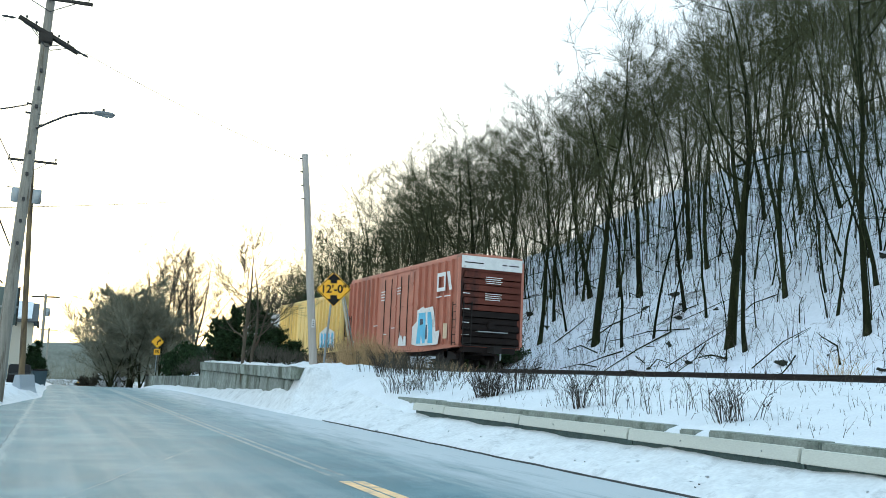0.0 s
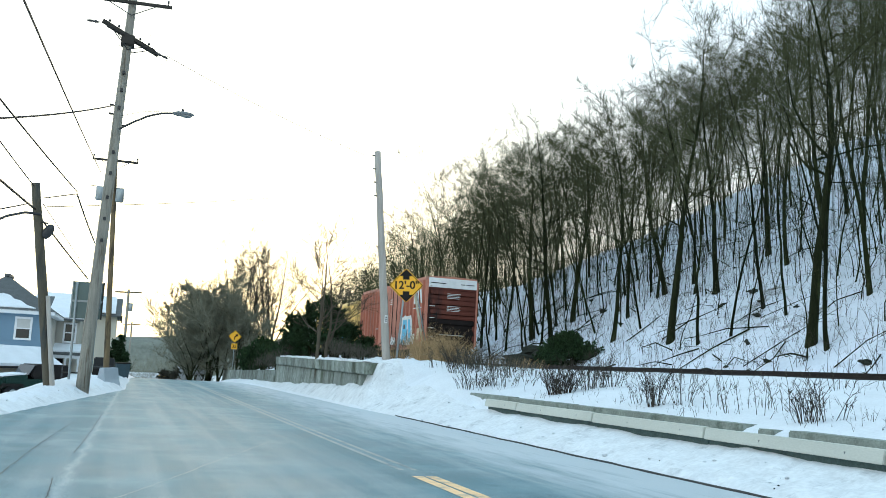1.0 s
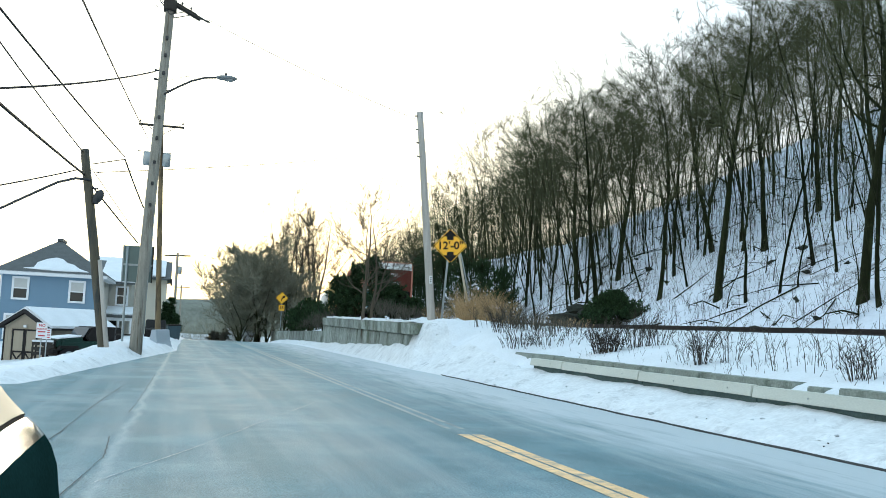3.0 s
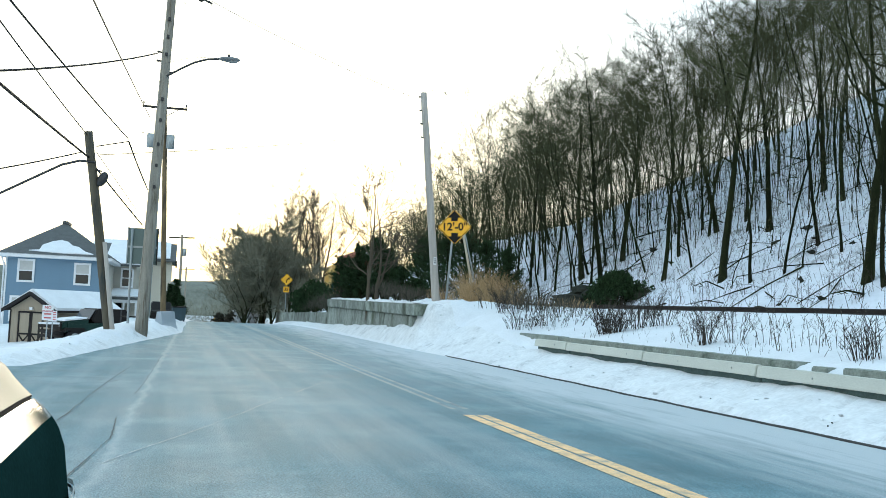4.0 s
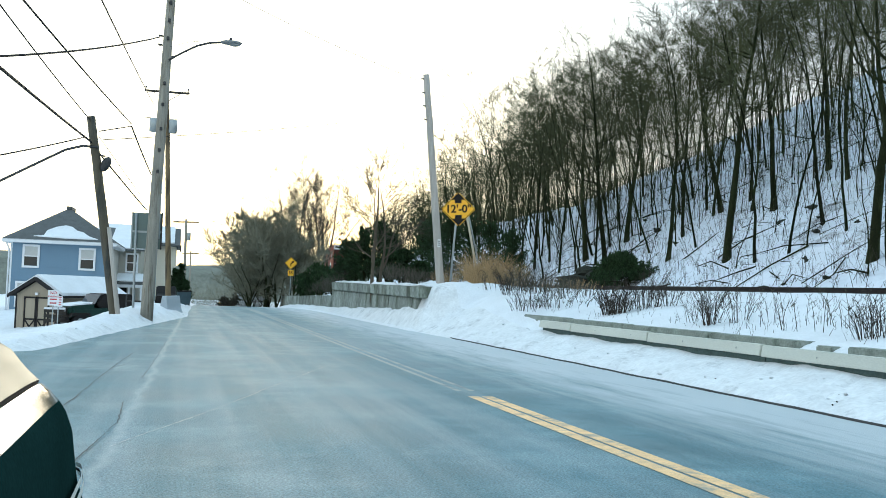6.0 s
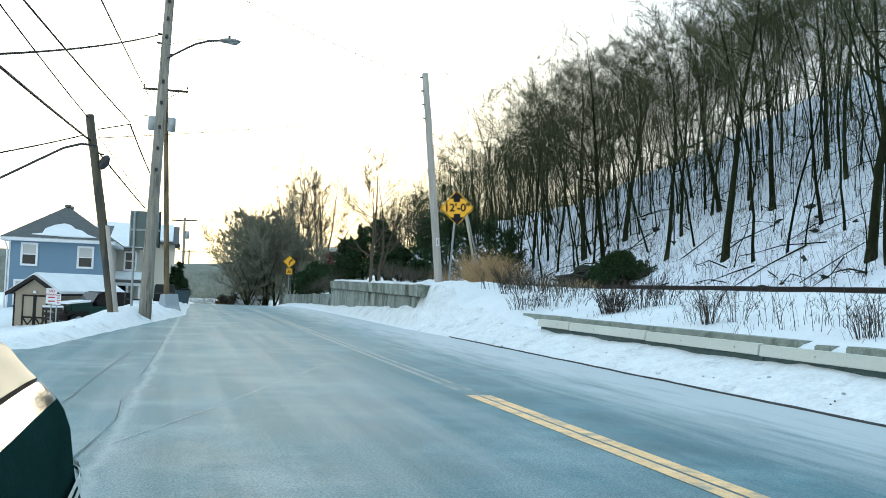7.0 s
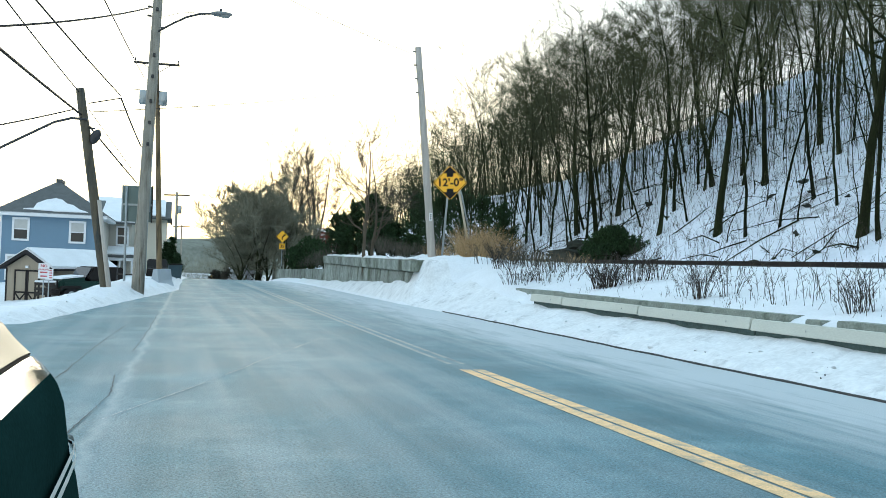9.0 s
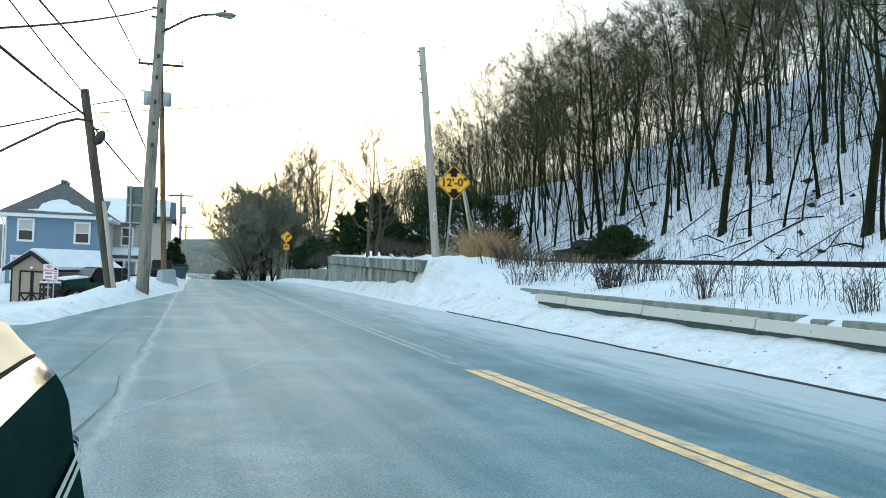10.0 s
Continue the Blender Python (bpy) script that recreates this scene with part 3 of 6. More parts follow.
for u, y in spots:
    FAR[rnd.randrange(4)].plant(*on_hill(u, y), rnd.uniform(0, 360), rnd.uniform(0.8, 1.05) * line([(44, 0.9), (60, 0.66), (84, 0.72), (110, 0.92)], y), rnd.uniform(0, 6), "leafless tree in the wood beyond the bend", "hillside trees", rnd.uniform(-70, 40))
for i in range(130):
    y = rnd.uniform(20, 70)
    u = rnd.uniform(25.2, 42)
    SAPLING[i % 3].plant(*on_hill(u, y), rnd.uniform(0, 360), rnd.uniform(0.5, 1.2), rnd.uniform(0, 22), "thin bare sapling in the snow", "saplings", rnd.uniform(0, 360))
# two open-grown trees behind the wall, and taller ones by the bend
OPEN[0].plant(10.15, 49.3, ground_z(10.15, 49.3), 40, 1.12, 1, "spreading leafless tree behind the concrete wall", "roadside trees")
OPEN[1].plant(10.65, 49.9, ground_z(10.65, 49.9), 200, 0.95, 2, "leaning leafless tree behind the concrete wall", "roadside trees", 150)
for i, (u, y, s) in enumerate(((12.2, 104, 1.0), (14.2, 107, 1.05), (10.6, 110, 1.1), (15.5, 118, 1.1), (9.0, 112, 0.95), (13.0, 122, 1.15), (17.0, 128, 1.2), (8.0, 118, 0.95))):
    FAN[i % 3].plant(*on_hill(u, y), 70 * i, s * 1.12, 2, "tall leafless tree with upswept limbs by the bend", "roadside trees", 45 * i)
for i, (u, y, s) in enumerate(((6.4, 99, 0.75), (7.8, 100, 1.1), (9.4, 101, 1.05), (6.6, 106, 1.2), (8.8, 107, 1.3), (10.8, 98, 0.75), (7.4, 113, 1.1), (11.6, 105, 0.9))):
    tagged(THICK[i % 3].plant(*on_hill(u, y), 50 * i, s * 1.32, 3, "dense leafless grey-brown thicket by the road", "roadside thicket", 80 * i), "dense leafless grey-brown thicket by the road", "shrub", "roadside thicket")


def bush(name, label, category, x, y, z, rx, ry, rz, count, seed, material, leaf, stems=10, twigs=0, group=""):
    """Stems and a loose crown of many small blades or twigs with an uneven outline."""
    rnd = random.Random(seed)
    b = thing(name, label, category, (x, y, z), 0, group)
    vs, fs = [], []
    for i in range(stems):
        a, r = rnd.uniform(0, 6.28), rnd.uniform(0.2, 0.8)
        tip = Vector((math.cos(a) * rx * r, math.sin(a) * ry * r, rz * rnd.uniform(0.6, 1.0)))
        mid = Vector((tip.x * 0.4, tip.y * 0.4, tip.z * 0.55))
        add_tube(vs, fs, [Vector((tip.x * 0.1, tip.y * 0.1, -0.3)), mid, tip], [0.04, 0.025, 0.01], 5)
    mesh_object("woody_core", vs, fs, M["bark"], b)["kind"] = "stuff"
    vs, fs = [], []
    lobes = [(rnd.uniform(-0.75, 0.75), rnd.uniform(-0.75, 0.75), rnd.uniform(0.15, 0.95), rnd.uniform(0.25, 0.5)) for _ in range(14)]
    for i in range(count):
        lx, ly, lz, lr = lobes[rnd.randrange(len(lobes))]
        d = Vector((rnd.gauss(0, 1), rnd.gauss(0, 1), rnd.gauss(0, 1))).normalized() * lr * rnd.random() ** 0.4
        fz = lz + d.z * 0.7
        k = max(0.25, 1.0 - 0.55 * max(0, fz - 0.45))
        p = Vector(((lx * k + d.x) * rx, (ly * k + d.y) * ry, max(0.02, fz) * rz))
        out = Vector((d.x, d.y, d.z * 0.4 + 0.35 + 0.3 * rnd.random())).normalized()
        if twigs:
            add_tube(vs, fs, [p, p + (out + Vector((rnd.uniform(-.4, .4), rnd.uniform(-.4, .4), rnd.uniform(-.2, .5)))) * leaf * rnd.uniform(0.5, 1.3)], [0.009, 0.004], 3)
        else:
            for j in range(3):
                o2 = (out + Vector((rnd.uniform(-.7, .7), rnd.uniform(-.7, .7), rnd.uniform(-.5, .4)))).normalized()
                s2 = o2.cross(Vector((rnd.uniform(-1, 1), rnd.uniform(-1, 1), 1))).normalized() * leaf * 0.22
                q = p + o2 * leaf * rnd.uniform(0.6, 1.2)
                n0 = len(vs)
                vs += [tuple(p - s2 * 0.5), tuple(p.lerp(q, 0.5) - s2), tuple(q), tuple(p.lerp(q, 0.5) + s2)]
                fs.append((n0, n0 + 1, n0 + 2, n0 + 3))
    mesh_object("crown", vs, fs, material, b)
    return b


def juniper(label, x, y, z, r, h, seed, boughs=95, name="evergreen_tree", group="evergreens"):
    """A ragged evergreen: boughs swept up and out, each set with short flat sprays."""
    rnd = random.Random(seed)
    b = thing(name, label, "evergreen tree", (x, y, z), 0, group)
    vs, fs, cv, cf = [], [], [], []
    add_tube(vs, fs, [Vector((0, 0, -0.4)), Vector((0.05, 0, h * 0.5)), Vector((0, 0.05, h * 0.93))], [0.11, 0.07, 0.01], 6)
    for i in range(boughs):
        f = rnd.random() ** 0.85
        a = rnd.uniform(0, 6.28)
        ln = r * (0.22 + 0.78 * (1 - f) ** 0.75) * rnd.uniform(0.5, 1.2)
        p = Vector((0, 0, h * (0.04 + 0.82 * f)))
        q = p + Vector((math.cos(a) * ln, math.sin(a) * ln, ln * rnd.uniform(0.15, 0.9)))
        m = p.lerp(q, 0.5) - Vector((0, 0, ln * 0.12))
        add_tube(vs, fs, [p, m, q], [0.025, 0.016, 0.006], 3)
        for k in range(20):
            g = rnd.uniform(0.15, 1.0)
            c = p.lerp(m, g * 2) if g < 0.5 else m.lerp(q, g * 2 - 1)
            d = ((q - p).normalized() * 0.6 + Vector((rnd.uniform(-1, 1), rnd.uniform(-1, 1), rnd.uniform(-0.5, 1)))).normalized()
            for n in range(3):
                o = (d + Vector((rnd.uniform(-.6, .6), rnd.uniform(-.6, .6), rnd.uniform(-.5, .5)))).normalized()
                e = c + o * rnd.uniform(0.16, 0.34) * (0.8 + 0.12 * r)
                w = o.cross(Vector((rnd.uniform(-1, 1), rnd.uniform(-1, 1), 1))).normalized() * rnd.uniform(0.016, 0.032)
                n0 = len(cv)
                cv += [tuple(c), tuple(c.lerp(e, 0.45) - w), tuple(e), tuple(c.lerp(e, 0.45) + w)]
                cf.append((n0, n0 + 1, n0 + 2, n0 + 3))
    mesh_object("trunk", vs, fs, M["bark"], b)
    mesh_object("crown", cv, cf, M["needle"], b, "dark green scaly foliage")
    return b


CED = "dark green cedar with ragged upswept boughs"
for i, (x, y, r, h) in enumerate(((10.55, 60.5, 1.2, 3.3), (10.9, 58.5, 1.0, 3.0), (11.3, 58.0, 1.4, 3.9), (12.0, 57.0, 1.5, 4.3), (12.9, 57.5, 1.5, 3.6), (13.6, 56.5, 1.2, 2.4), (12.4, 55.0, 1.1, 2.6), (14.3, 55.0, 1.0, 1.5))):
    juniper(CED, x, y, ground_z(x, y), r, h, 20 + i)
for i, (u, y, r, h) in enumerate(((23.3, 91.0, 2.3, 8.0), (23.5, 86.0, 2.3, 8.2), (23.7, 81.0, 2.3, 7.6), (24.0, 76.0, 2.2, 6.8), (24.2, 71.0, 2.1, 5.8), (24.4, 66.5, 1.9, 4.6), (25.2, 96.0, 2.6, 7.0))):
    juniper("dark evergreen at the foot of the wooded slope", *on_hill(u, y), r, h, 40 + i, 130)
bush("evergreen_bush", "dark low evergreen under a rock ledge", "bush", *on_hill(24.3, 47.4), 2.5, 1.1, 1.85, 4200, 48, M["needle"], 0.2, 8)
bush("evergreen_bush", "low dark green bush above the wall", "bush", 10.9, 80, ground_z(10.9, 80), 1.6, 1.6, 2.3, 1200, 50, M["needle"], 0.3, 8)
bush("evergreen_bush", "low dark green bush above the wall", "bush", 12.6, 86, ground_z(12.6, 86), 1.8, 1.8, 2.4, 1100, 51, M["needle"], 0.32, 8)
for i, (u, y, r, h) in enumerate(((10.9, 46.0, 1.0, 0.6), (11.6, 52.0, 1.2, 0.8), (10.9, 43.0, 0.9, 0.5), (11.5, 64.0, 1.3, 1.0), (11.2, 70.0, 1.3, 1.2), (11.0, 75.0, 1.2, 1.0), (10.8, 60, 1.2, 0.9), (12.6, 43.5, 1.2, 0.8))):
    bush("brush_clump", "tangled brown winter brush behind the wall", "shrub", *on_hill(u, y), r, r, h, 420, 80 + i, M["brush"], 0.3, 10, 1, "brush behind the wall")


def tuft(name, label, x, y, spread_r, high, count, seed, material, branchy=0.0, thick=0.006, group=""):
    """Upright dry stalks with a few side shoots."""
    rnd = random.Random(seed)
    b = tagged(new(name), label, "dry weeds", group)
    b.matrix_basis = pose(x, y, ground_z(x, y) - 0.04)
    vs, fs = [], []
    for i in range(count):
        a, r = rnd.uniform(0, 6.28), spread_r * rnd.random() ** 0.6
        p = Vector((math.cos(a) * r, math.sin(a) * r, 0))
        h = high * rnd.uniform(0.45, 1.05) * (1 - 0.35 * r / spread_r)
        d = Vector((math.cos(a) * 0.25 + rnd.uniform(-.2, .2), math.sin(a) * 0.25 + rnd.uniform(-.2, .2), 1))
        m, q = p + d * h * 0.55, p + Vector((d.x * 1.5, d.y * 1.5, 1)) * h
        add_tube(vs, fs, [p, m, q], [thick, thick * 0.8, thick * 0.4], 3)
        for k in range(int(branchy)):
            f = rnd.uniform(0.35, 0.95)
            s = p.lerp(q, f)
            e = s + Vector((rnd.uniform(-1, 1), rnd.uniform(-1, 1), rnd.uniform(0.3, 1.2))).normalized() * h * rnd.uniform(0.1, 0.28)
            add_tube(vs, fs, [s, e], [thick * 0.7, thick * 0.4], 3)
    mesh_object("stalks", vs, fs, material, b)
    return b


for i, (x, y, r, h, n) in enumerate(((12.9, 38.9, 0.6, 1.5, 220), (13.1, 39.6, 0.7, 1.9, 300), (13.9, 39.8, 0.7, 1.8, 300), (14.5, 39.0, 0.6, 1.4, 200), (13.5, 40.8, 0.8, 1.5, 220), (12.3, 42.0, 0.7, 1.0, 140))):
    tuft("dry_grass", "tall golden-brown dry grass beside the sign posts", x, y, r, h, n, 120 + i, M["dry_grass"], 3, 0.005, "dry grass")
for i, (x, y, r, h, n, k) in enumerate(((12.95, 25.9, 0.42, 1.05, 70, 6), (13.8, 25.5, 0.5, 1.25, 26, 6), (14.3, 25.2, 0.4, 1.0, 12, 6), (12.55, 19.9, 0.2, 1.2, 26, 7), (12.75, 20.7, 0.35, 0.9, 7, 5), (13.1, 19.5, 0.22, 1.2, 9, 6), (12.8, 16.4, 0.8, 1.2, 8, 4), (13.4, 16.0, 0.6, 1.1, 5, 4),
                                        (12.5, 14.5, 0.25, 0.95, 14, 6), (12.75, 14.2, 0.4, 1.0, 13, 6), (13.1, 18.2, 0.6, 0.9, 5, 4), (11.9, 30.4, 0.7, 1.2, 44, 5), (12.7, 29.3, 0.9, 0.9, 30, 5), (13.6, 31.0, 1.3, 1.1, 44, 5), (14.8, 30.2, 1.4, 0.9, 30, 5), (14.3, 34.5, 1.5, 1.1, 46, 5), (12.4, 33.0, 0.9, 1.3, 36, 5), (15.2, 22.6, 0.8, 0.7, 8, 4), (16.0, 17.5, 0.7, 0.7, 7, 4), (15.6, 38.0, 1.5, 1.0, 40, 4), (13.4, 33.0, 1.2, 1.3, 50, 5), (12.9, 35.5, 1.0, 1.4, 50, 5), (14.2, 37.0, 1.2, 1.3, 50, 5), (15.4, 27.5, 1.0, 0.8, 16, 5))):
    tuft("dry_weeds", "dark dried weed stalks standing in the snow", x, y, r, h * (0.85 if y > 28 else 1.15), n if y > 28 else round(n * 1.3), 150 + i, M["dry_weed"] if i not in (6, 7, 12, 13, 14, 15, 20, 21) else M["brush"], k, 0.008 if y < 24 else 0.010, "dry weeds")
for i, (x, y, r, h, n) in enumerate(((23.0, 21.5, 0.5, 1.5, 60), (23.2, 37, 1.6, 0.5, 40), (22.6, 45, 1.6, 0.6, 50), (22.8, 51, 1.8, 0.8, 90), (23.0, 58, 1.8, 0.9, 90))):
    tuft("dry_grass", "pale dry grass along the track", x, y, r, h, n, 190 + i, M["dry_grass"], 2, 0.007, "dry grass")


def rock(name, label, x, y, z, a, b, c, seed, turn=0):
    bm = bmesh.new()
    bmesh.ops.create_icosphere(bm, subdivisions=3 if a > 0.6 else 2, radius=1)
    for v in bm.verts:
        n = noise.noise(v.co * 1.5 + Vector((seed, 0, 0))) * 0.75 + noise.noise(v.co * 3.4 + Vector((0, seed, 0))) * 0.4
        v.co = Vector((v.co.x * a, v.co.y * b, v.co.z * c)) * (1 + n)
    ob = part(name, bm, M["rock"], None)
    ob.matrix_basis = pose(x, y, z, 0, -20 if a < 0.6 else 0, turn)
    return tagged(ob, label, "rock", "rocks")


rock("rock_outcrop", "dark mossy rock ledge jutting from the snowy slope", 22.9, 48.6, 2.4, 1.2, 0.9, 0.7, 3, 10)
rock("rock_outcrop", "dark mossy rock ledge jutting from the snowy slope", 24.0, 51.0, 2.8, 1.6, 1.2, 0.6, 8, -20)
rnd = random.Random(31)
for i in range(46):
    u, y = 24.2 + 13 * rnd.random() ** 1.7, rnd.uniform(16, 62)
    x, y, z = on_hill(u, y)
    k = rnd.uniform(0.12, 0.36)
    rock("rock", "dark boulder half buried in snow", x, y, z - 0.07, k * 1.4, k * 0.8, k * 0.42, i, rnd.uniform(0, 180))
for i in range(130):
    u, y = 24.2 + 18 * rnd.random() ** 1.4, rnd.uniform(17, 66)
    x, y, z = on_hill(u, y)
    vs, fs = [], []
    ln, a = rnd.uniform(1.2, 4.2), rnd.uniform(0, 6.28)
    p0 = Vector((0, 0, 0))
    p2 = Vector((math.cos(a) * ln, math.sin(a) * ln, 0))
    p2.z = ground_z(x + p2.x, y + p2.y) - z + rnd.uniform(-0.1, 0.9)
    pm = p0.lerp(p2, 0.5) + Vector((rnd.uniform(-.3, .3), rnd.uniform(-.3, .3), rnd.uniform(0, 0.3)))
    r = rnd.uniform(0.015, 0.045)
    add_tube(vs, fs, [p0, pm, p2], [r, r * 0.8, r * 0.4], 6, True)
    for k in range(5):
        s = p0.lerp(p2, rnd.uniform(0.3, 1))
        e = s + Vector((rnd.uniform(-1, 1), rnd.uniform(-1, 1), rnd.uniform(-0.1, 1))) * ln * 0.2
        add_tube(vs, fs, [s, e], [r * 0.4, r * 0.15], 4)
    ob = mesh_object("fallen_branch", vs, fs, M["bark"], None, "", True)
    ob.matrix_basis = pose(x, y, z + 0.03)
    tagged(ob, "fallen dark branch lying on snow", "branch", "fallen branches")

# thin bare shoots all over the lower slope
vs, fs = [], []
rnd = random.Random(77)
for i in range(4200):
    u, y = 24.2 + 20 * rnd.random() ** 1.3, rnd.uniform(12, 75)
    x, y, z = on_hill(u, y)
    h = rnd.uniform(0.3, 1.7)
    p = Vector((x, y, z - 0.05))
    q = p + Vector((rnd.uniform(-.5, .5), rnd.uniform(-.5, .5), 1)) * h
    spike(vs, fs, p, q, rnd.uniform(0.006, 0.014))
    for k in range(3):
        s = p.lerp(q, rnd.uniform(0.2, 0.8))
        spike(vs, fs, s, s + Vector((rnd.uniform(-1, 1), rnd.uniform(-1, 1), rnd.uniform(0, 1))) * h * 0.35, 0.006)
tagged(mesh_object("undergrowth", vs, fs, M["dry_weed"]), "sparse bare undergrowth poking through hillside snow", "undergrowth", kind="stuff")

# dead grass and seed stalks poking through the snow beside the track
vs, fs = [], []
rnd = random.Random(78)
for i in range(1500):
    u, y = rnd.uniform(12.0, 17.0), rnd.uniform(9, 46)
    if noise.noise((u * 0.5, y * 0.35, 6.0)) < -0.05 and rnd.random() < 0.8:
        continue
    x, y, z = on_hill(u, y)
    h = rnd.uniform(0.06, 0.34)
    p = Vector((x, y, z - 0.03))
    q = p + Vector((rnd.uniform(-.5, .5), rnd.uniform(-.5, .5), 1)) * h
    spike(vs, fs, p, q, rnd.uniform(0.004, 0.009))
    spike(vs, fs, p.lerp(q, 0.5), p.lerp(q, 0.5) + Vector((rnd.uniform(-1, 1), rnd.uniform(-1, 1), rnd.uniform(0.2, 1))) * h * 0.4, 0.004)
tagged(mesh_object("grass_stubble", vs, fs, M["brush"]), "dead grass stubble poking through trackside snow", "grass", kind="stuff")

# tall thin stems that crowd the upper slope
vs, fs = [], []
for i in range(5200):
    y = 30 + 130 * rnd.random() ** 1.2
    c = crest(y)
    u = c + 8 - (c - 22) * rnd.random() ** 1.6
    if u < 30 - 0.05 * y + 2 * rnd.random():
        continue
    x, y, z = on_hill(u, y)
    h = rnd.uniform(1.8, 6.0)
    p = Vector((x, y, z - 0.05))
    q = p + Vector((rnd.uniform(-.22, .16), rnd.uniform(-.2, .2), 1)) * h
    spike(vs, fs, p, q, rnd.uniform(0.012, 0.03))
    for k in range(4):
        s = p.lerp(q, rnd.uniform(0.3, 0.9))
        spike(vs, fs, s, s + Vector((rnd.uniform(-1, 1), rnd.uniform(-1, 1), rnd.uniform(0.1, 1.2))) * h * 0.22, 0.010)
tagged(mesh_object("brushwood", vs, fs, M["twig"]), "crowded thin bare stems on the upper slope", "undergrowth", kind="stuff")
for i, (x, y, r, h, n) in enumerate(((16.2, 36.5, 1.3, 0.6, 60), (15.6, 41.0, 1.6, 0.9, 110), (16.3, 46, 1.8, 0.9, 90))):
    tuft("dry_grass", "pale tan dry grass beside the track", x, y, r, h, n, 220 + i, M["dry_grass"], 3, 0.006, "dry grass")

# ---- the railway ----
def track_at(s):
    """Middle of the track s metres along it: x, y and turn in degrees."""
    if s < 70:
        return 18.55, s, 0.0
    a = (s - 70) / 608
    return 18.55 + 608 * (1 - math.cos(a)), 70 + 608 * math.sin(a), -math.degrees(a)


RAIL_TOP = 2.16
for side in (-0.72, 0.72):
    vs, fs = [], []
    outline = [(-0.07, -0.17), (0.07, -0.17), (0.07, -0.155), (0.012, -0.13), (0.012, -0.045), (0.036, -0.035), (0.036, 0), (-0.036, 0), (-0.036, -0.035), (-0.012, -0.045), (-0.012, -0.13), (-0.07, -0.155)]
    stops = [-40 + 5 * i for i in range(60)]
    for s in stops:
        x, y, a = track_at(s)
        c, n = math.cos(radians(a)), math.sin(radians(a))
        for p, q in outline:
            vs.append((x + (p + side) * c, y + (p + side) * n, RAIL_TOP + q))
    k = len(outline)
    for i in range(len(stops) - 1):
        for j in range(k):
            fs.append((i * k + j, i * k + (j + 1) % k, (i + 1) * k + (j + 1) % k, (i + 1) * k + j))
    tagged(mesh_object("rail", vs, fs, M["rail_steel"]), "dark rusty steel rail across the snow", "rail", "railway rails", "structure")
for i in range(100):
    s = 8 + 0.62 * i
    x, y, a = track_at(s)
    tie = tagged(part("railway_tie", box(-1.3, 1.3, -0.11, 0.11, -0.34, -0.185), M["tie"]), "dark creosoted wooden railway tie in snow", "railway tie", "railway ties") if i == 0 else new("railway_tie", tie.data)
    if i:
        tagged(tie, "dark creosoted wooden railway tie in snow", "railway tie", "railway ties")
    tie.matrix_basis = pose(x, y, RAIL_TOP, 0, 0, a + noise.noise((i * 1.7, 0, 0)) * 2)

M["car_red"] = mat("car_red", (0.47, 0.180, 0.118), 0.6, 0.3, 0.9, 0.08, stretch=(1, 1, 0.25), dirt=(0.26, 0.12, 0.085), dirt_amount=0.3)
# the red darkened: shade on the end walls is put into the colour
M["car_red_shaded"] = mat("car_red_shaded", (0.125, 0.040, 0.028), 0.6, 0.3, 0.9, 0.08, stretch=(1, 1, 0.4), dirt=(0.035, 0.022, 0.02), dirt_amount=0.35, spec=0.12)
M["car_yellow"] = mat("car_yellow", (0.86, 0.62, 0.22), 0.6, 0.2, 0.9, 0.08, stretch=(1, 1, 0.25), dirt=(0.30, 0.19, 0.06), dirt_amount=0.3)
M["car_white"] = mat("car_white", (0.70, 0.70, 0.68), 0.6, 0.12, 0.9, 0.05, dirt=(0.45, 0.42, 0.38), dirt_amount=0.2)
M["car_grey"] = mat("car_grey", (0.30, 0.27, 0.22), 0.7, 0.2, 0.9, 0.05, dirt=(0.2, 0.12, 0.08), dirt_amount=0.3)
M["soot"] = mat("soot", (0.018, 0.014, 0.013), 0.8, 0.4, 2, 0.3, spec=0.12)
M["steel_dark"] = mat("steel_dark", (0.03, 0.027, 0.025), 0.7, 0.4, 3, 0.2, metal=0.3, spec=0.12)
M["white_paint"] = mat("white_paint", (0.74, 0.74, 0.72), 0.6, 0.15, 4, 0.02, dirt=(0.4, 0.3, 0.26), dirt_amount=0.12)
M["blue_paint"] = mat("blue_paint", (0.12, 0.50, 0.75), 0.5, 0.2, 3, 0.02)
M["dark_blue_paint"] = mat("dark_blue_paint", (0.02, 0.05, 0.09), 0.5, 0.2, 3, 0.02)

WHEEL = None


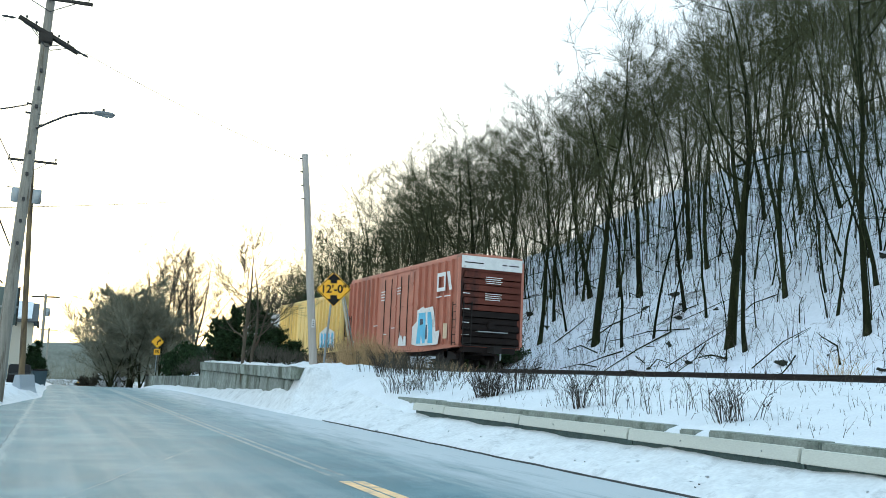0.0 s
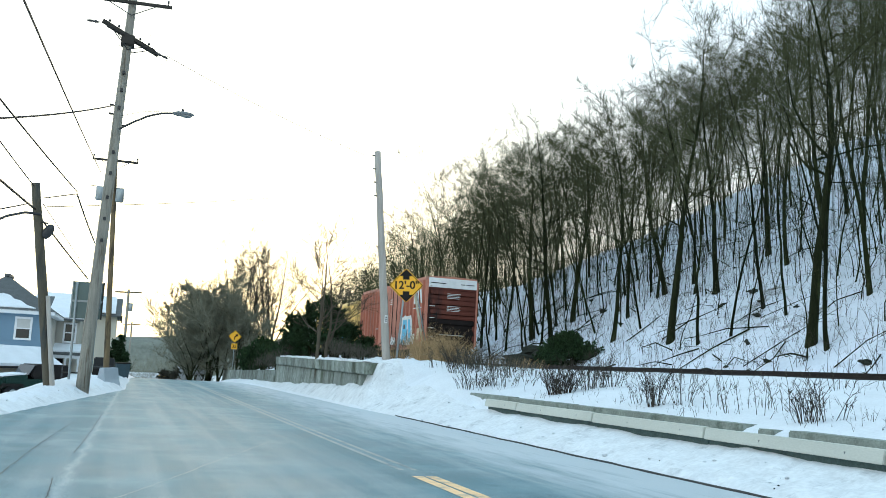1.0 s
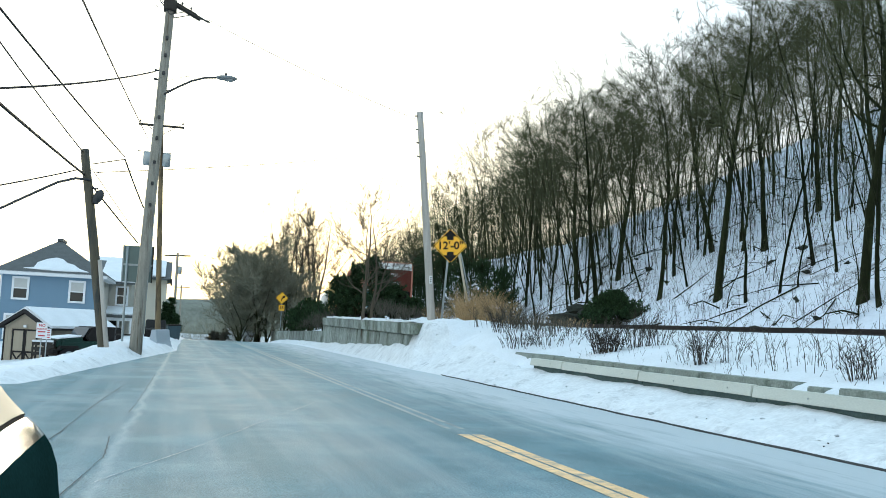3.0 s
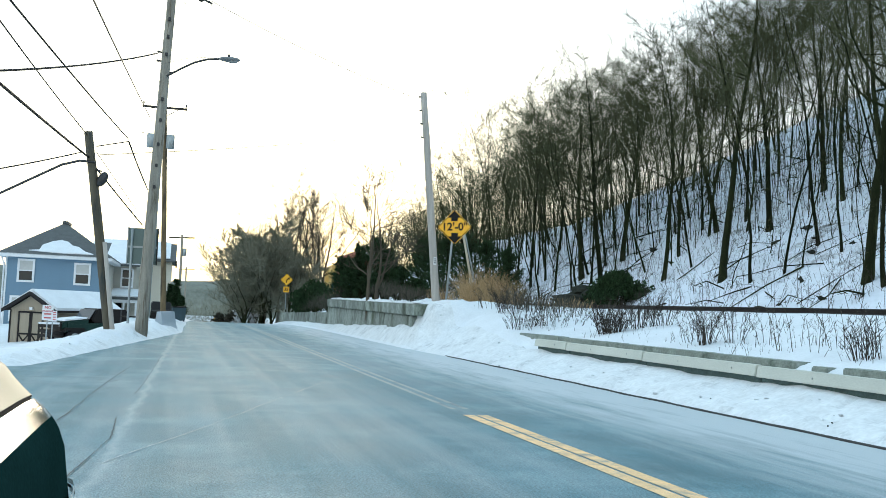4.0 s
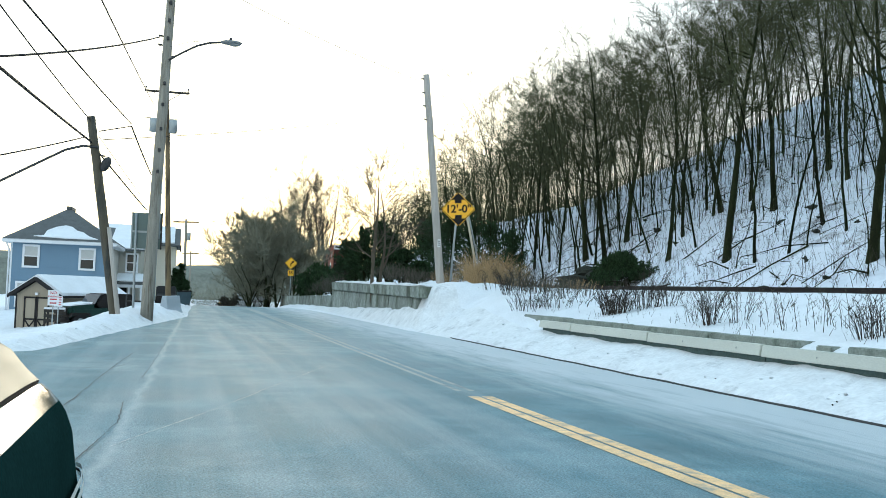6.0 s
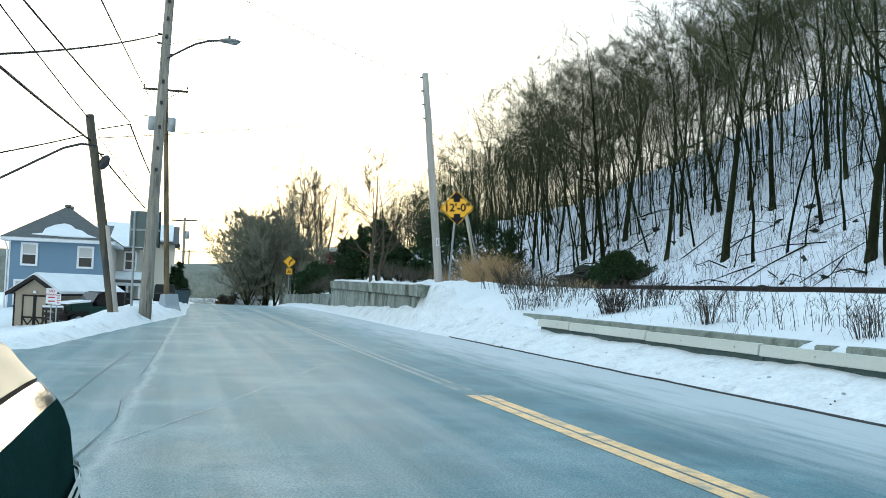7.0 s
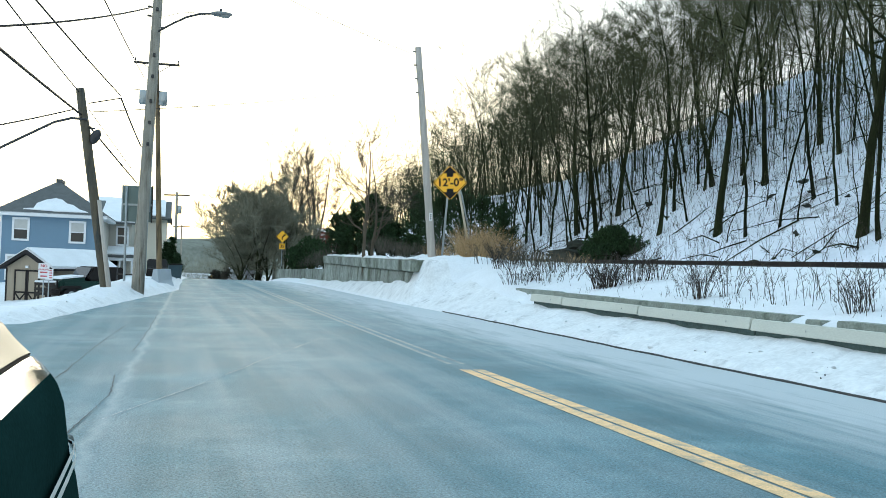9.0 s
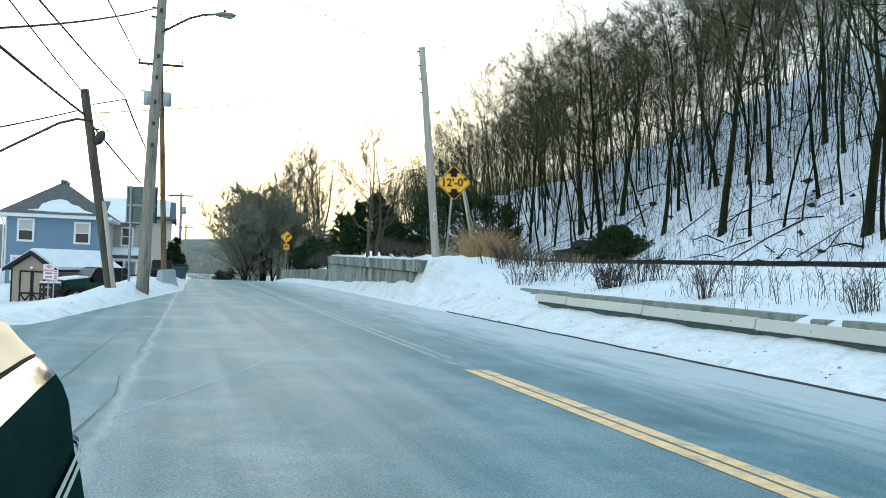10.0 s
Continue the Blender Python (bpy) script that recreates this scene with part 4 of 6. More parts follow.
def wheel_set(car, y):
    """A truck with its side frames, bolster and four wheels."""
    global WHEEL
    bm = bmesh.new()
    for sx in (-1.02, 1.02):
        prism([(y - 1.15, 0.42), (y - 1.15, 0.62), (y - 0.55, 0.78), (y + 0.55, 0.78), (y + 1.15, 0.62), (y + 1.15, 0.42), (y + 0.6, 0.40), (y + 0.4, 0.22), (y - 0.4, 0.22), (y - 0.6, 0.40)], "x", sx - 0.08, sx + 0.08, bm)
    box(-1.1, 1.1, y - 0.2, y + 0.2, 0.45, 0.85, bm)
    truck = part("truck", bm, M["steel_dark"], car, "black cast steel truck")
    for dy in (-0.88, 0.88):
        for sx in (-0.75, 0.75):
            if WHEEL is None:
                wb = bmesh.new()
                for rad, d0, d1 in ((0.46, 0.0, 0.035), (0.42, 0.03, 0.12), (0.12, -0.04, 0.16)):
                    r = bmesh.ops.create_cone(wb, cap_ends=True, segments=20, radius1=rad, radius2=rad, depth=d1 - d0)
                    bmesh.ops.transform(wb, matrix=Matrix.Rotation(radians(90), 4, "Y") @ Matrix.Translation((0, 0, (d0 + d1) / 2)), verts=r["verts"])
                w = part("wheel", wb, M["steel_dark"], truck, "steel railway wheel")
                WHEEL = w.data
            else:
                w = new("wheel", WHEEL)
                w.parent = truck
            w.matrix_basis = pose(sx, y + dy, 0.42, 0, 0, 180 if sx < 0 else 0)
    return truck


def blob(name, cy, cz, pts, parent, material, x, label=""):
    """A flat painted patch on a car's side, outlined by (y, z) offsets."""
    return part(name, prism([(cy + a, cz + b) for a, b in pts], "x", x, x - 0.004), material, parent, label)


def boxcar(name, label, paint, end_paint, top_paint, length, high, marked):
    car = thing(name, label, "boxcar")
    h, w, z0, z1 = length / 2, 1.52, 0.95, high
    part("body", box(-w, w, -h, h, z0, z1 - 0.1), paint, car, "ribbed steel sides")
    part("roof", prism([(-w - 0.05, z1 - 0.12), (w + 0.05, z1 - 0.12), (w + 0.02, z1 - 0.02), (0, z1 + 0.03), (-w - 0.02, z1 - 0.02)], "y", -h - 0.02, h + 0.02), paint, car, "low-pitched ribbed steel roof")
    for sx in (-1, 1):
        part("side_sill", prism([(-h, z0 - 0.02), (-h, z0 + 0.12), (h, z0 + 0.12), (h, z0 - 0.02), (h * 0.45, z0 - 0.22), (-h * 0.45, z0 - 0.22)], "x", sx * w, sx * (w + 0.05)), paint, car)
        part("top_chord", box(sx * w, sx * (w + 0.05), -h, h, z1 - 0.24, z1 - 0.1), paint, car)
        n = round(length / 0.78)
        rib = None
        for i in range(n + 1):
            y = -h + 0.05 + (length - 0.1) * i / n
            if abs(y) < 2.35:
                continue
            if rib is None:
                rib = part("rib", prism([(-0.055, 0), (-0.045, 0.14), (0.045, 0.14), (0.055, 0)], "z", z0 + 0.1, z1 - 0.22), paint, car)
                rib.matrix_basis = pose(sx * w, y, 0, 0, 0, -90 * sx)
            else:
                r = new("rib", rib.data)
                r.parent = car
                r.matrix_basis = pose(sx * w, y, 0, 0, 0, -90 * sx)
        for k, y in enumerate((-1.2, 1.2)):
            bm = box(sx * w, sx * (w + 0.06), y - 1.12, y + 1.12, z0 + 0.12, z1 - 0.35)
            for zz in (0.27, 0.52, 0.77):
                box(sx * (w + 0.055), sx * (w + 0.09), y - 1.1, y + 1.1, z0 + (z1 - z0) * zz - 0.05, z0 + (z1 - z0) * zz + 0.05, bm)
            door = part("door", bm, paint, car, "sliding plug door with lock rods")
            for dy in (-0.5, 0.5):
                tube("lock_rod", [(sx * (w + 0.10), y + dy, z0 + 0.2), (sx * (w + 0.10), y + dy, z1 - 0.5)], 0.022, M["steel_dark"] if marked else paint, door, 6)
        for y in (-h + 0.35, h - 0.35):
            bm = bmesh.new()
            for dy in (-0.2, 0.2):
                box(sx * (w + 0.09), sx * (w + 0.12), y + dy - 0.02, y + dy + 0.02, z0 + 0.05, z0 + 2.0, bm)
            for i in range(6):
                box(sx * (w + 0.09), sx * (w + 0.12), y - 0.2, y + 0.2, z0 + 0.15 + 0.34 * i, z0 + 0.18 + 0.34 * i, bm)
            part("ladder", bm, M["steel_dark"] if marked else paint, car, "steel side ladder")
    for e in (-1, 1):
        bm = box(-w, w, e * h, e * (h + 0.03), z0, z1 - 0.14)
        part("end_panel", bm, end_paint, car, "end wall, its shade put into the paint on the red car")
        rib = None
        for i in range(6):
            z = z0 + 0.3 + (z1 - z0 - 1.25) * i / 5
            bm = prism([(-w + 0.05, z - 0.17), (w - 0.05, z - 0.17), (w - 0.1, z + 0.17), (-w + 0.1, z + 0.17)], "y", e * (h + 0.03), e * (h + 0.11))
            bmesh.ops.bevel(bm, geom=bm.edges[:], offset=0.04, segments=2, affect="EDGES")
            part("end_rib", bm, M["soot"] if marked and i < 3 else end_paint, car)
        part("end_band", box(-w - 0.01, w + 0.01, e * (h + 0.02), e * (h + 0.06), z1 - 0.66, z1 - 0.1), top_paint, car, "white warning band along the top" if marked else "")
        # coupler, brake gear, platform
        bm = box(-0.12, 0.12, e * h, e * (h + 0.62), 0.72, 0.98)
        box(-0.2, 0.2, e * (h + 0.55), e * (h + 0.85), 0.68, 1.02, bm)
        part("coupler", bm, M["steel_dark"], car, "black knuckle coupler", bevel=0.02)
        tube("uncoupling_rod", [(-1.4, e * (h + 0.25), 1.05), (-0.5, e * (h + 0.3), 0.98), (0, e * (h + 0.4), 1.0), (0.5, e * (h + 0.3), 0.98), (1.4, e * (h + 0.25), 1.05)], 0.02, M["steel_dark"], car, 6)
        part("brake_step", box(-0.75, 0.75, e * (h + 0.05), e * (h + 0.35), 1.62, 1.66), M["galvanised"], car, "galvanised grating step")
        bm = bmesh.new()
        for xx in (-w + 0.12, -w + 0.52):
            box(xx - 0.02, xx + 0.02, e * (h + 0.12), e * (h + 0.16), z0 + 0.05, z0 + 2.0, bm)
        for i in range(6):
            box(-w + 0.12, -w + 0.52, e * (h + 0.12), e * (h + 0.16), z0 + 0.15 + 0.34 * i, z0 + 0.18 + 0.34 * i, bm)
        part("end_ladder", bm, M["steel_dark"], car)
        part("underbeam", box(-1.3, 1.3, e * (h - 0.3), e * (h + 0.02), 0.72, 1.02), M["soot"], car)
    part("centre_sill", box(-0.35, 0.35, -h, h, 0.62, 1.0), M["soot"], car)
    for y in (-h + 2.3, h - 2.3):
        wheel_set(car, y)
    return car


def mark_red(car, length, high):
    """Lettering, emblem and graffiti on the rear of the red car's near side and end."""
    h, x = length / 2, -1.665
    # emblem as plain white shapes
    bm = prism([(-h + 2.35, high - 0.75), (-h + 1.55, high - 0.75), (-h + 1.55, high - 0.93), (-h + 2.17, high - 0.93), (-h + 2.17, high - 1.45), (-h + 1.55, high - 1.45), (-h + 1.55, high - 1.62), (-h + 2.35, high - 1.62)], "x", x, x - 0.006)
    prism([(-h + 1.55, high - 0.75), (-h + 1.38, high - 0.75), (-h + 1.38, high - 1.62), (-h + 1.55, high - 1.62)], "x", x, x - 0.006, bm)
    prism([(-h + 1.26, high - 0.75), (-h + 0.95, high - 0.75), (-h + 0.62, high - 1.62), (-h + 0.93, high - 1.62)], "x", x, x - 0.006, bm)
    part("emblem", bm, M["white_paint"], car, "white painted emblem")
    for y0, y1, z in ((2.4, 1.75, 1.85), (1.45, 0.75, 1.85), (10.0, 9.4, 1.1), (10.0, 9.4, 1.25), (10.0, 9.45, 1.4), (10.0, 9.4, 1.55), (7.6, 7.05, 1.05), (7.6, 7.05, 1.2), (7.6, 7.1, 1.35), (2.9, 2.5, 2.9), (2.9, 2.55, 3.05), (2.9, 2.5, 3.2), (11.0, 10.4, 2.9), (8.2, 7.7, 3.1), (9.4, 8.9, 3.4)):
        part("lettering", box(x, x - 0.005, -h + y1, -h + y0, high - z - 0.05, high - z), M["white_paint"], car, "white stencilled lettering")
    part("placard", box(x, x - 0.005, -h + 1.0, -h + 1.45, 1.3, 2.0), mat("placard", (0.6, 0.45, 0.3), 0.7), car, "faded yellow consolidated stencil panel")
    blob("graffiti_outline", -h + 3.5, 1.0, [(-1.5, 0.05), (-1.65, 0.7), (-1.2, 0.65), (-0.95, 1.5), (-0.75, 1.85), (0.2, 1.80), (0.4, 1.9), (1.15, 1.75), (1.2, 1.2), (1.75, 0.95), (1.75, 0.1), (0.9, 0.0)], car, M["white_paint"], x - 0.001, "white spray-painted graffiti outline")
    for pts in ([(-0.9, 0.12), (-0.75, 1.15), (-0.55, 1.6), (-0.15, 1.6), (-0.2, 1.1), (-0.35, 0.7), (-0.30, 0.12)], [(0.05, 0.12), (0.0, 0.6), (0.1, 1.6), (0.95, 1.6), (1.0, 1.0), (1.15, 0.12), (0.6, 0.12), (0.55, 0.55), (0.35, 0.12)]):
        blob("graffiti_letter", -h + 3.5, 1.0, pts, car, M["blue_paint"], x - 0.006, "bright blue graffiti letter")
    blob("graffiti_shadow", -h + 3.5, 1.0, [(-0.2, 0.35), (-0.15, 1.0), (0.0, 1.0), (0.02, 0.3)], car, M["dark_blue_paint"], x - 0.008)
    blob("graffiti_shadow", -h + 3.5, 1.0, [(0.35, 1.05), (0.4, 1.3), (0.75, 1.3), (0.75, 1.0)], car, M["dark_blue_paint"], x - 0.011)
    rnd = random.Random(3)
    for i in range(8):
        y = -h + rnd.choice((rnd.uniform(11, 15.4), rnd.uniform(5.4, 7)))
        blob("scraped_paint", y, 1.05, [(-0.2, 0), (-0.15, rnd.uniform(0.2, 0.5)), (0.0, rnd.uniform(0.2, 0.6)), (0.08, 0.3), (0.16, rnd.uniform(0.2, 0.7)), (0.2, 0)], car, M["white_paint"], x + 0.02 - 0.001 * i, "faded white tag near the sill")
    e = -(h + 0.115)
    for z, n in ((high - 1.0, 4), (high - 1.75, 4)):
        for i in range(n):
            part("lettering", box(-0.35, 0.5 - 0.08 * (i % 2), e - 0.004, e, z - 0.09 * i - 0.028, z - 0.09 * i), M["white_paint"], car, "white stencilled lettering")
    for x0, x1 in ((-1.4, -0.45), (0.5, 0.75), (0.85, 1.35)):
        part("lettering", box(x0, x1, -(h + 0.066), -(h + 0.06), high - 0.43, high - 0.38), M["soot"], car, "black stencilled lettering")
    for z in (1.45, 2.0, 2.6, 3.3):
        part("chalk_mark", box(-1.45, -1.1, e - 0.004, e, z, z + 0.035), M["white_paint"], car, "white chalk mark")
    part("brake_box", box(-0.2, 0.12, -(h + 0.26), -(h + 0.11), 1.75, 2.1), M["soot"], car, "sooty brake gear housing", bevel=0.03)
    part("soot_panel", box(-1.35, 1.35, -(h + 0.045), -(h + 0.03), 0.98, 2.3), M["soot"], car, "soot-blackened lower end")
    part("air_hose", box(0.3, 0.36, -(h + 0.5), -(h + 0.44), 0.4, 0.95), M["galvanised"], car, "pale air hose")


CAR_LEN = 15.7
red_car = boxcar("boxcar", "red-brown ribbed steel boxcar with a white end band and graffiti", M["car_red"], M["car_red_shaded"], M["white_paint"], CAR_LEN, 5.12, True)
mark_red(red_car, CAR_LEN, 5.12)
yellow_car = boxcar("boxcar", "faded yellow ribbed steel boxcar with blue graffiti", M["car_yellow"], M["car_yellow"], M["car_yellow"], CAR_LEN, 4.55, False)
blob("graffiti_outline", -CAR_LEN / 2 + 2.6, 1.0, [(-1.6, 0.1), (-1.5, 1.1), (0.3, 1.45), (1.8, 1.1), (1.7, 0.1)], yellow_car, M["white_paint"], -1.665, "pale graffiti outline")
for i, y in enumerate((-1.1, -0.3, 0.5, 1.2)):
    blob("graffiti_letter", -CAR_LEN / 2 + 2.6 + y, 1.1, [(-0.3, 0.05), (-0.2, 0.9), (0.15, 1.0), (0.28, 0.6), (0.1, 0.5), (0.3, 0.05)], yellow_car, M["blue_paint"], -1.671, "bright blue graffiti letter")


def tank_car():
    car = thing("tank_car", "white cylindrical railway tank car with a top walkway", "tank car")
    bm = bmesh.new()
    prof = [(-7.3, 0.05), (-7.2, 0.7), (-6.9, 1.2), (-6.4, 1.45), (6.4, 1.45), (6.9, 1.2), (7.2, 0.7), (7.3, 0.05)]
    ring = [[bm.verts.new((r * math.cos(a * math.pi / 14), y, 2.55 + r * math.sin(a * math.pi / 14))) for a in range(28)] for y, r in prof]
    for p, q in zip(ring, ring[1:]):
        for i in range(28):
            bm.faces.new((p[i], p[(i + 1) % 28], q[(i + 1) % 28], q[i]))
    bm.faces.new(ring[0]), bm.faces.new(ring[-1])
    part("tank", bm, M["car_white"], car, "white riveted tank", smooth=True)
    part("frame", box(-1.3, 1.3, -7.6, 7.6, 0.85, 1.1), M["soot"], car)
    tube("dome", [(0, 0, 3.9), (0, 0, 4.45)], 0.5, M["car_white"], car, 16)
    for sx in (-0.55, 0.55):
        tube("walkway_rail", [(sx, -1.4, 4.0), (sx, -1.4, 4.8), (sx, 1.4, 4.8), (sx, 1.4, 4.0)], 0.03, M["steel_dark"], car, 6)
    for y in (-5.2, 5.2):
        wheel_set(car, y)
    return car


def gondola():
    car = thing("gondola_car", "weathered grey-tan gondola car loaded with rusty scrap", "gondola car")
    bm = bmesh.new()
    for a in (box(-1.5, -1.42, -7.6, 7.6, 1.0, 2.5), box(1.42, 1.5, -7.6, 7.6, 1.0, 2.5), box(-1.5, 1.5, -7.7, -7.6, 1.0, 2.5), box(-1.5, 1.5, 7.6, 7.7, 1.0, 2.5), box(-1.42, 1.42, -7.6, 7.6, 0.9, 1.0)):
        me = bpy.data.meshes.new("tmp")
        a.to_mesh(me), a.free()
        bm.from_mesh(me)
        bpy.data.meshes.remove(me)
    part("body", bm, M["car_grey"], car)
    for i in range(14):
        part("rib", box(-1.6, -1.5, -7.2 + i * 1.1, -7.05 + i * 1.1, 1.0, 2.4), M["car_grey"], car)
    rnd = random.Random(5)
    bm = bmesh.new()
    for i in range(40):
        box(-0.5, 0.5, -0.4, 0.4, -0.15, 0.15, bm, pose(rnd.uniform(-0.9, 0.9), rnd.uniform(-7, 7), rnd.uniform(2.0, 2.75), rnd.uniform(-40, 40), rnd.uniform(-40, 40), rnd.uniform(0, 180)))
    part("scrap_load", bm, mat("scrap", (0.16, 0.075, 0.05), 0.9, 0.4, 2), car, "rust-red scrap load")["kind"] = "stuff"
    for y in (-5.4, 5.4):
        wheel_set(car, y)
    return car


white_tank = tank_car()
scrap_car = gondola()
CONSIST = [red_car, yellow_car, white_tank, scrap_car]
# where the train's rear end stands along the track
REAR = [(0.0, 36.9), (0.5, 44.5), (1.0, 51.7), (1.5, 58.4), (2.0, 64.9), (2.75, 74.6), (3.5, 84.3), (4.5, 97.4), (5.5, 110.6), (6.8, 127.5), (7.5, 136.6), (8.0, 143.0), (8.5, 149.0), (9.0, 154.6), (9.5, 160.0), (10.0, 165.0)]

# ---- right side: guide rail, low wall, retaining walls ----
gr = thing("guide_rail", "cream box-beam guide rail along a snowy shoulder", "guide rail", kind="structure")
for i in range(7):
    y0, y1 = 2.0 + 4.6 * i, 2.0 + 4.6 * (i + 1) - 0.045
    if y0 > 26.3:
        continue
    y1 = min(y1, 27.4)
    zb = 0.585 + 0.003 * (y0 - 8)
    bm = prism([(11.06, zb), (11.19, zb - 0.01), (11.25, zb + 0.20), (11.22, zb + 0.23), (11.10, zb + 0.22)], "y", y0, y1)
    part("beam", bm, M["beam"], gr, bevel=0.012)
    for yy in (y0 + 0.8, y0 + 2.9):
        if yy < 26.8:
            part("bolt", box(11.065, 11.085, yy - 0.007, yy + 0.007, zb + 0.09, zb + 0.125), M["galvanised"], gr)
    part("plinth", box(11.20, 11.34, y0, y1, -0.2, zb + 0.02), M["shaded_concrete"], gr, "concrete footing darkened for the shadow under the beam")
lw = thing("low_wall", "weathered grey-green concrete kerb wall capped with snow", "low wall", kind="structure")
for i, (y0, y1, z1) in enumerate(((2.0, 7.0, 0.95), (7.04, 11.2, 0.95), (11.24, 13.9, 0.965), (14.3, 14.75, 0.94), (15.2, 18.4, 0.985), (18.44, 22.6, 0.99), (22.64, 26.6, 1.0), (26.64, 30.0, 1.02))):
    part("block", box(11.55, 11.95, y0, y1, -0.1, z1 - 0.045), M["kerb_concrete"], lw, bevel=0.025)
kb = thing("kerb", "dark asphalt kerb edge along the road", "kerb", kind="structure")
vs, fs = [], []
ys = spread([(-4, 45, 0.5)])
for y in ys:
    w = 9.40 + 0.06 * noise.noise((3.0, y * 0.7, 0)) + 0.03 * noise.noise((3.0, y * 2.3, 0))
    z = road_z(y) + 0.012 + 0.01 * noise.noise((1.0, y * 1.9, 5))
    for dx, dz in ((0, -0.08), (0.0, 0.008), (0.025, 0.022), (0.05, 0.008), (0.05, -0.08)):
        vs.append((w + dx, y, z + dz))
for j in range(len(ys) - 1):
    for i in range(4):
        a = j * 5 + i
        fs.append((a, a + 1, a + 6, a + 5))
mesh_object("kerb_edge", vs, fs, M["kerb"], kb, "", True)


def retaining_wall(label, y0, y1, top0, top1, panels, cap, tilt):
    w = thing("retaining_wall", label, "retaining wall", kind="structure")
    for i in range(panels):
        a, b = y0 + (y1 - y0) * i / panels + 0.05, y0 + (y1 - y0) * (i + 1) / panels - 0.05
        za, zb = top0 + (top1 - top0) * (a - y0) / (y1 - y0), top0 + (top1 - top0) * (b - y0) / (y1 - y0)
        bm = bmesh.new()
        c = []
        for y, z in ((a, za), (b, zb)):
            for x, zz in ((9.86, -1.2), (10.02, z - cap), (10.34, z - cap), (10.34, -1.2)):
                off = bend(y)
                c.append(bm.verts.new((x + off, y + (tilt * (zz + 1.2) if y > 60 else 0), zz + (0.02 * noise.noise((i, x, 2))))))
        for f in ((0, 1, 2, 3), (7, 6, 5, 4), (0, 4, 5, 1), (1, 5, 6, 2), (2, 6, 7, 3), (3, 7, 4, 0)):
            bm.faces.new([c[k] for k in f])
        part("panel", bm, M["concrete"], w, bevel=0.03)
    if cap:
        k = 4
        for i in range(k):
            a, b = y0 - 0.9 + (y1 - y0 + 0.9) * i / k + 0.02, y0 - 0.9 + (y1 - y0 + 0.9) * (i + 1) / k - 0.02
            za, zb = top0 + (top1 - top0) * (a - y0) / (y1 - y0), top0 + (top1 - top0) * (b - y0) / (y1 - y0)
            bm = bmesh.new()
            c = [bm.verts.new(q) for q in ((9.88, a, za - cap + 0.01), (9.84, a, za), (10.5, a, za), (10.5, a, za - cap + 0.01), (9.88, b, zb - cap + 0.01), (9.84, b, zb), (10.5, b, zb), (10.5, b, zb - cap + 0.01))]
            for f in ((0, 1, 2, 3), (7, 6, 5, 4), (0, 4, 5, 1), (1, 5, 6, 2), (2, 6, 7, 3), (3, 7, 4, 0)):
                bm.faces.new([c[q] for q in f])
            part("cap_beam", bm, M["concrete"], w, "moss-stained concrete cap beam", bevel=0.03)
    return w


retaining_wall("mossy grey concrete retaining wall with a cap beam", 39.0, 61.8, 1.86, 2.05, 4, 0.52, 0.25)
retaining_wall("low grey concrete retaining wall under snow", 62.6, 104.0, 1.15, 0.55, 9, 0, 0)
rnd = random.Random(11)
for i in range(12):
    y = 39.5 + 1.9 * i + rnd.uniform(-0.5, 0.5)
    bm = bmesh.new()
    bmesh.ops.create_icosphere(bm, subdivisions=3, radius=1)
    for v in bm.verts:
        v.co = Vector((v.co.x * 0.34, v.co.y * rnd.uniform(1.15, 1.2), max(-0.2, v.co.z) * 0.11)) * (1 + 0.4 * noise.noise(v.co * 1.6 + Vector((i * 3.0, 0, 0))))
    ob = part("snow_ridge", bm, M["snow"], None, "", True)
    ob.matrix_basis = pose(10.26, y, 1.87 + 0.0085 * (y - 39))
    tagged(ob, "lumpy snow lying on the wall", "snow", "snow on the wall")
# lumps of ploughed snow along both banks
lump = None
for i in range(60):
    right = i % 4 != 0
    y = rnd.uniform(5, 42) if right else rnd.uniform(22, 50)
    x = rnd.uniform(9.55, 10.9) if right else line(LEFT_EDGE, y) - rnd.uniform(0.05, 1.2)
    k = 0.02 + 0.035 * rnd.random() ** 2
    if lump is None:
        bm = bmesh.new()
        bmesh.ops.create_icosphere(bm, subdivisions=2, radius=1)
        for v in bm.verts:
            v.co *= 1 + 0.45 * noise.noise(v.co * 1.4)
        lump = part("snow_lump", bm, M["snow"], None, "", True)
        ob = lump
    else:
        ob = new("snow_lump", lump.data)
    ob.matrix_basis = pose(x, y, ground_z(x, y) - k * 0.15, 0, 0, rnd.uniform(0, 360)) @ Matrix.Diagonal((k * 1.5, k, k * 0.7, 1))
    tagged(ob, "small lump of ploughed snow", "snow lump", "snow lumps")
for i in range(4):
    y = rnd.uniform(11, 17)
    x = rnd.uniform(9.55, 11.0)
    k = rnd.uniform(0.010, 0.022)
    rock("stone", "small dark stone thrown up on the snow", x, y, ground_z(x, y) + 0.01, k * 1.6, k, k * 0.7, i + 50, rnd.uniform(0, 180))

# ---- poles and wires ----
def pole(name, label, foot, top, r0, r1, material, extra=4):
    p = thing(name, label, "utility pole", (foot[0], foot[1], foot[2] - 0.8))
    o = Vector((foot[0], foot[1], foot[2] - 0.8))
    a, b = Vector(foot) - o - (Vector(top) - Vector(foot)).normalized() * 0.8, Vector(top) - o
    pts = [a.lerp(b, i / 10) + Vector((0.02 * noise.noise((i * 0.7, r0, 1)), 0.02 * noise.noise((i * 0.7, r0, 5)), 0)) for i in range(11)]
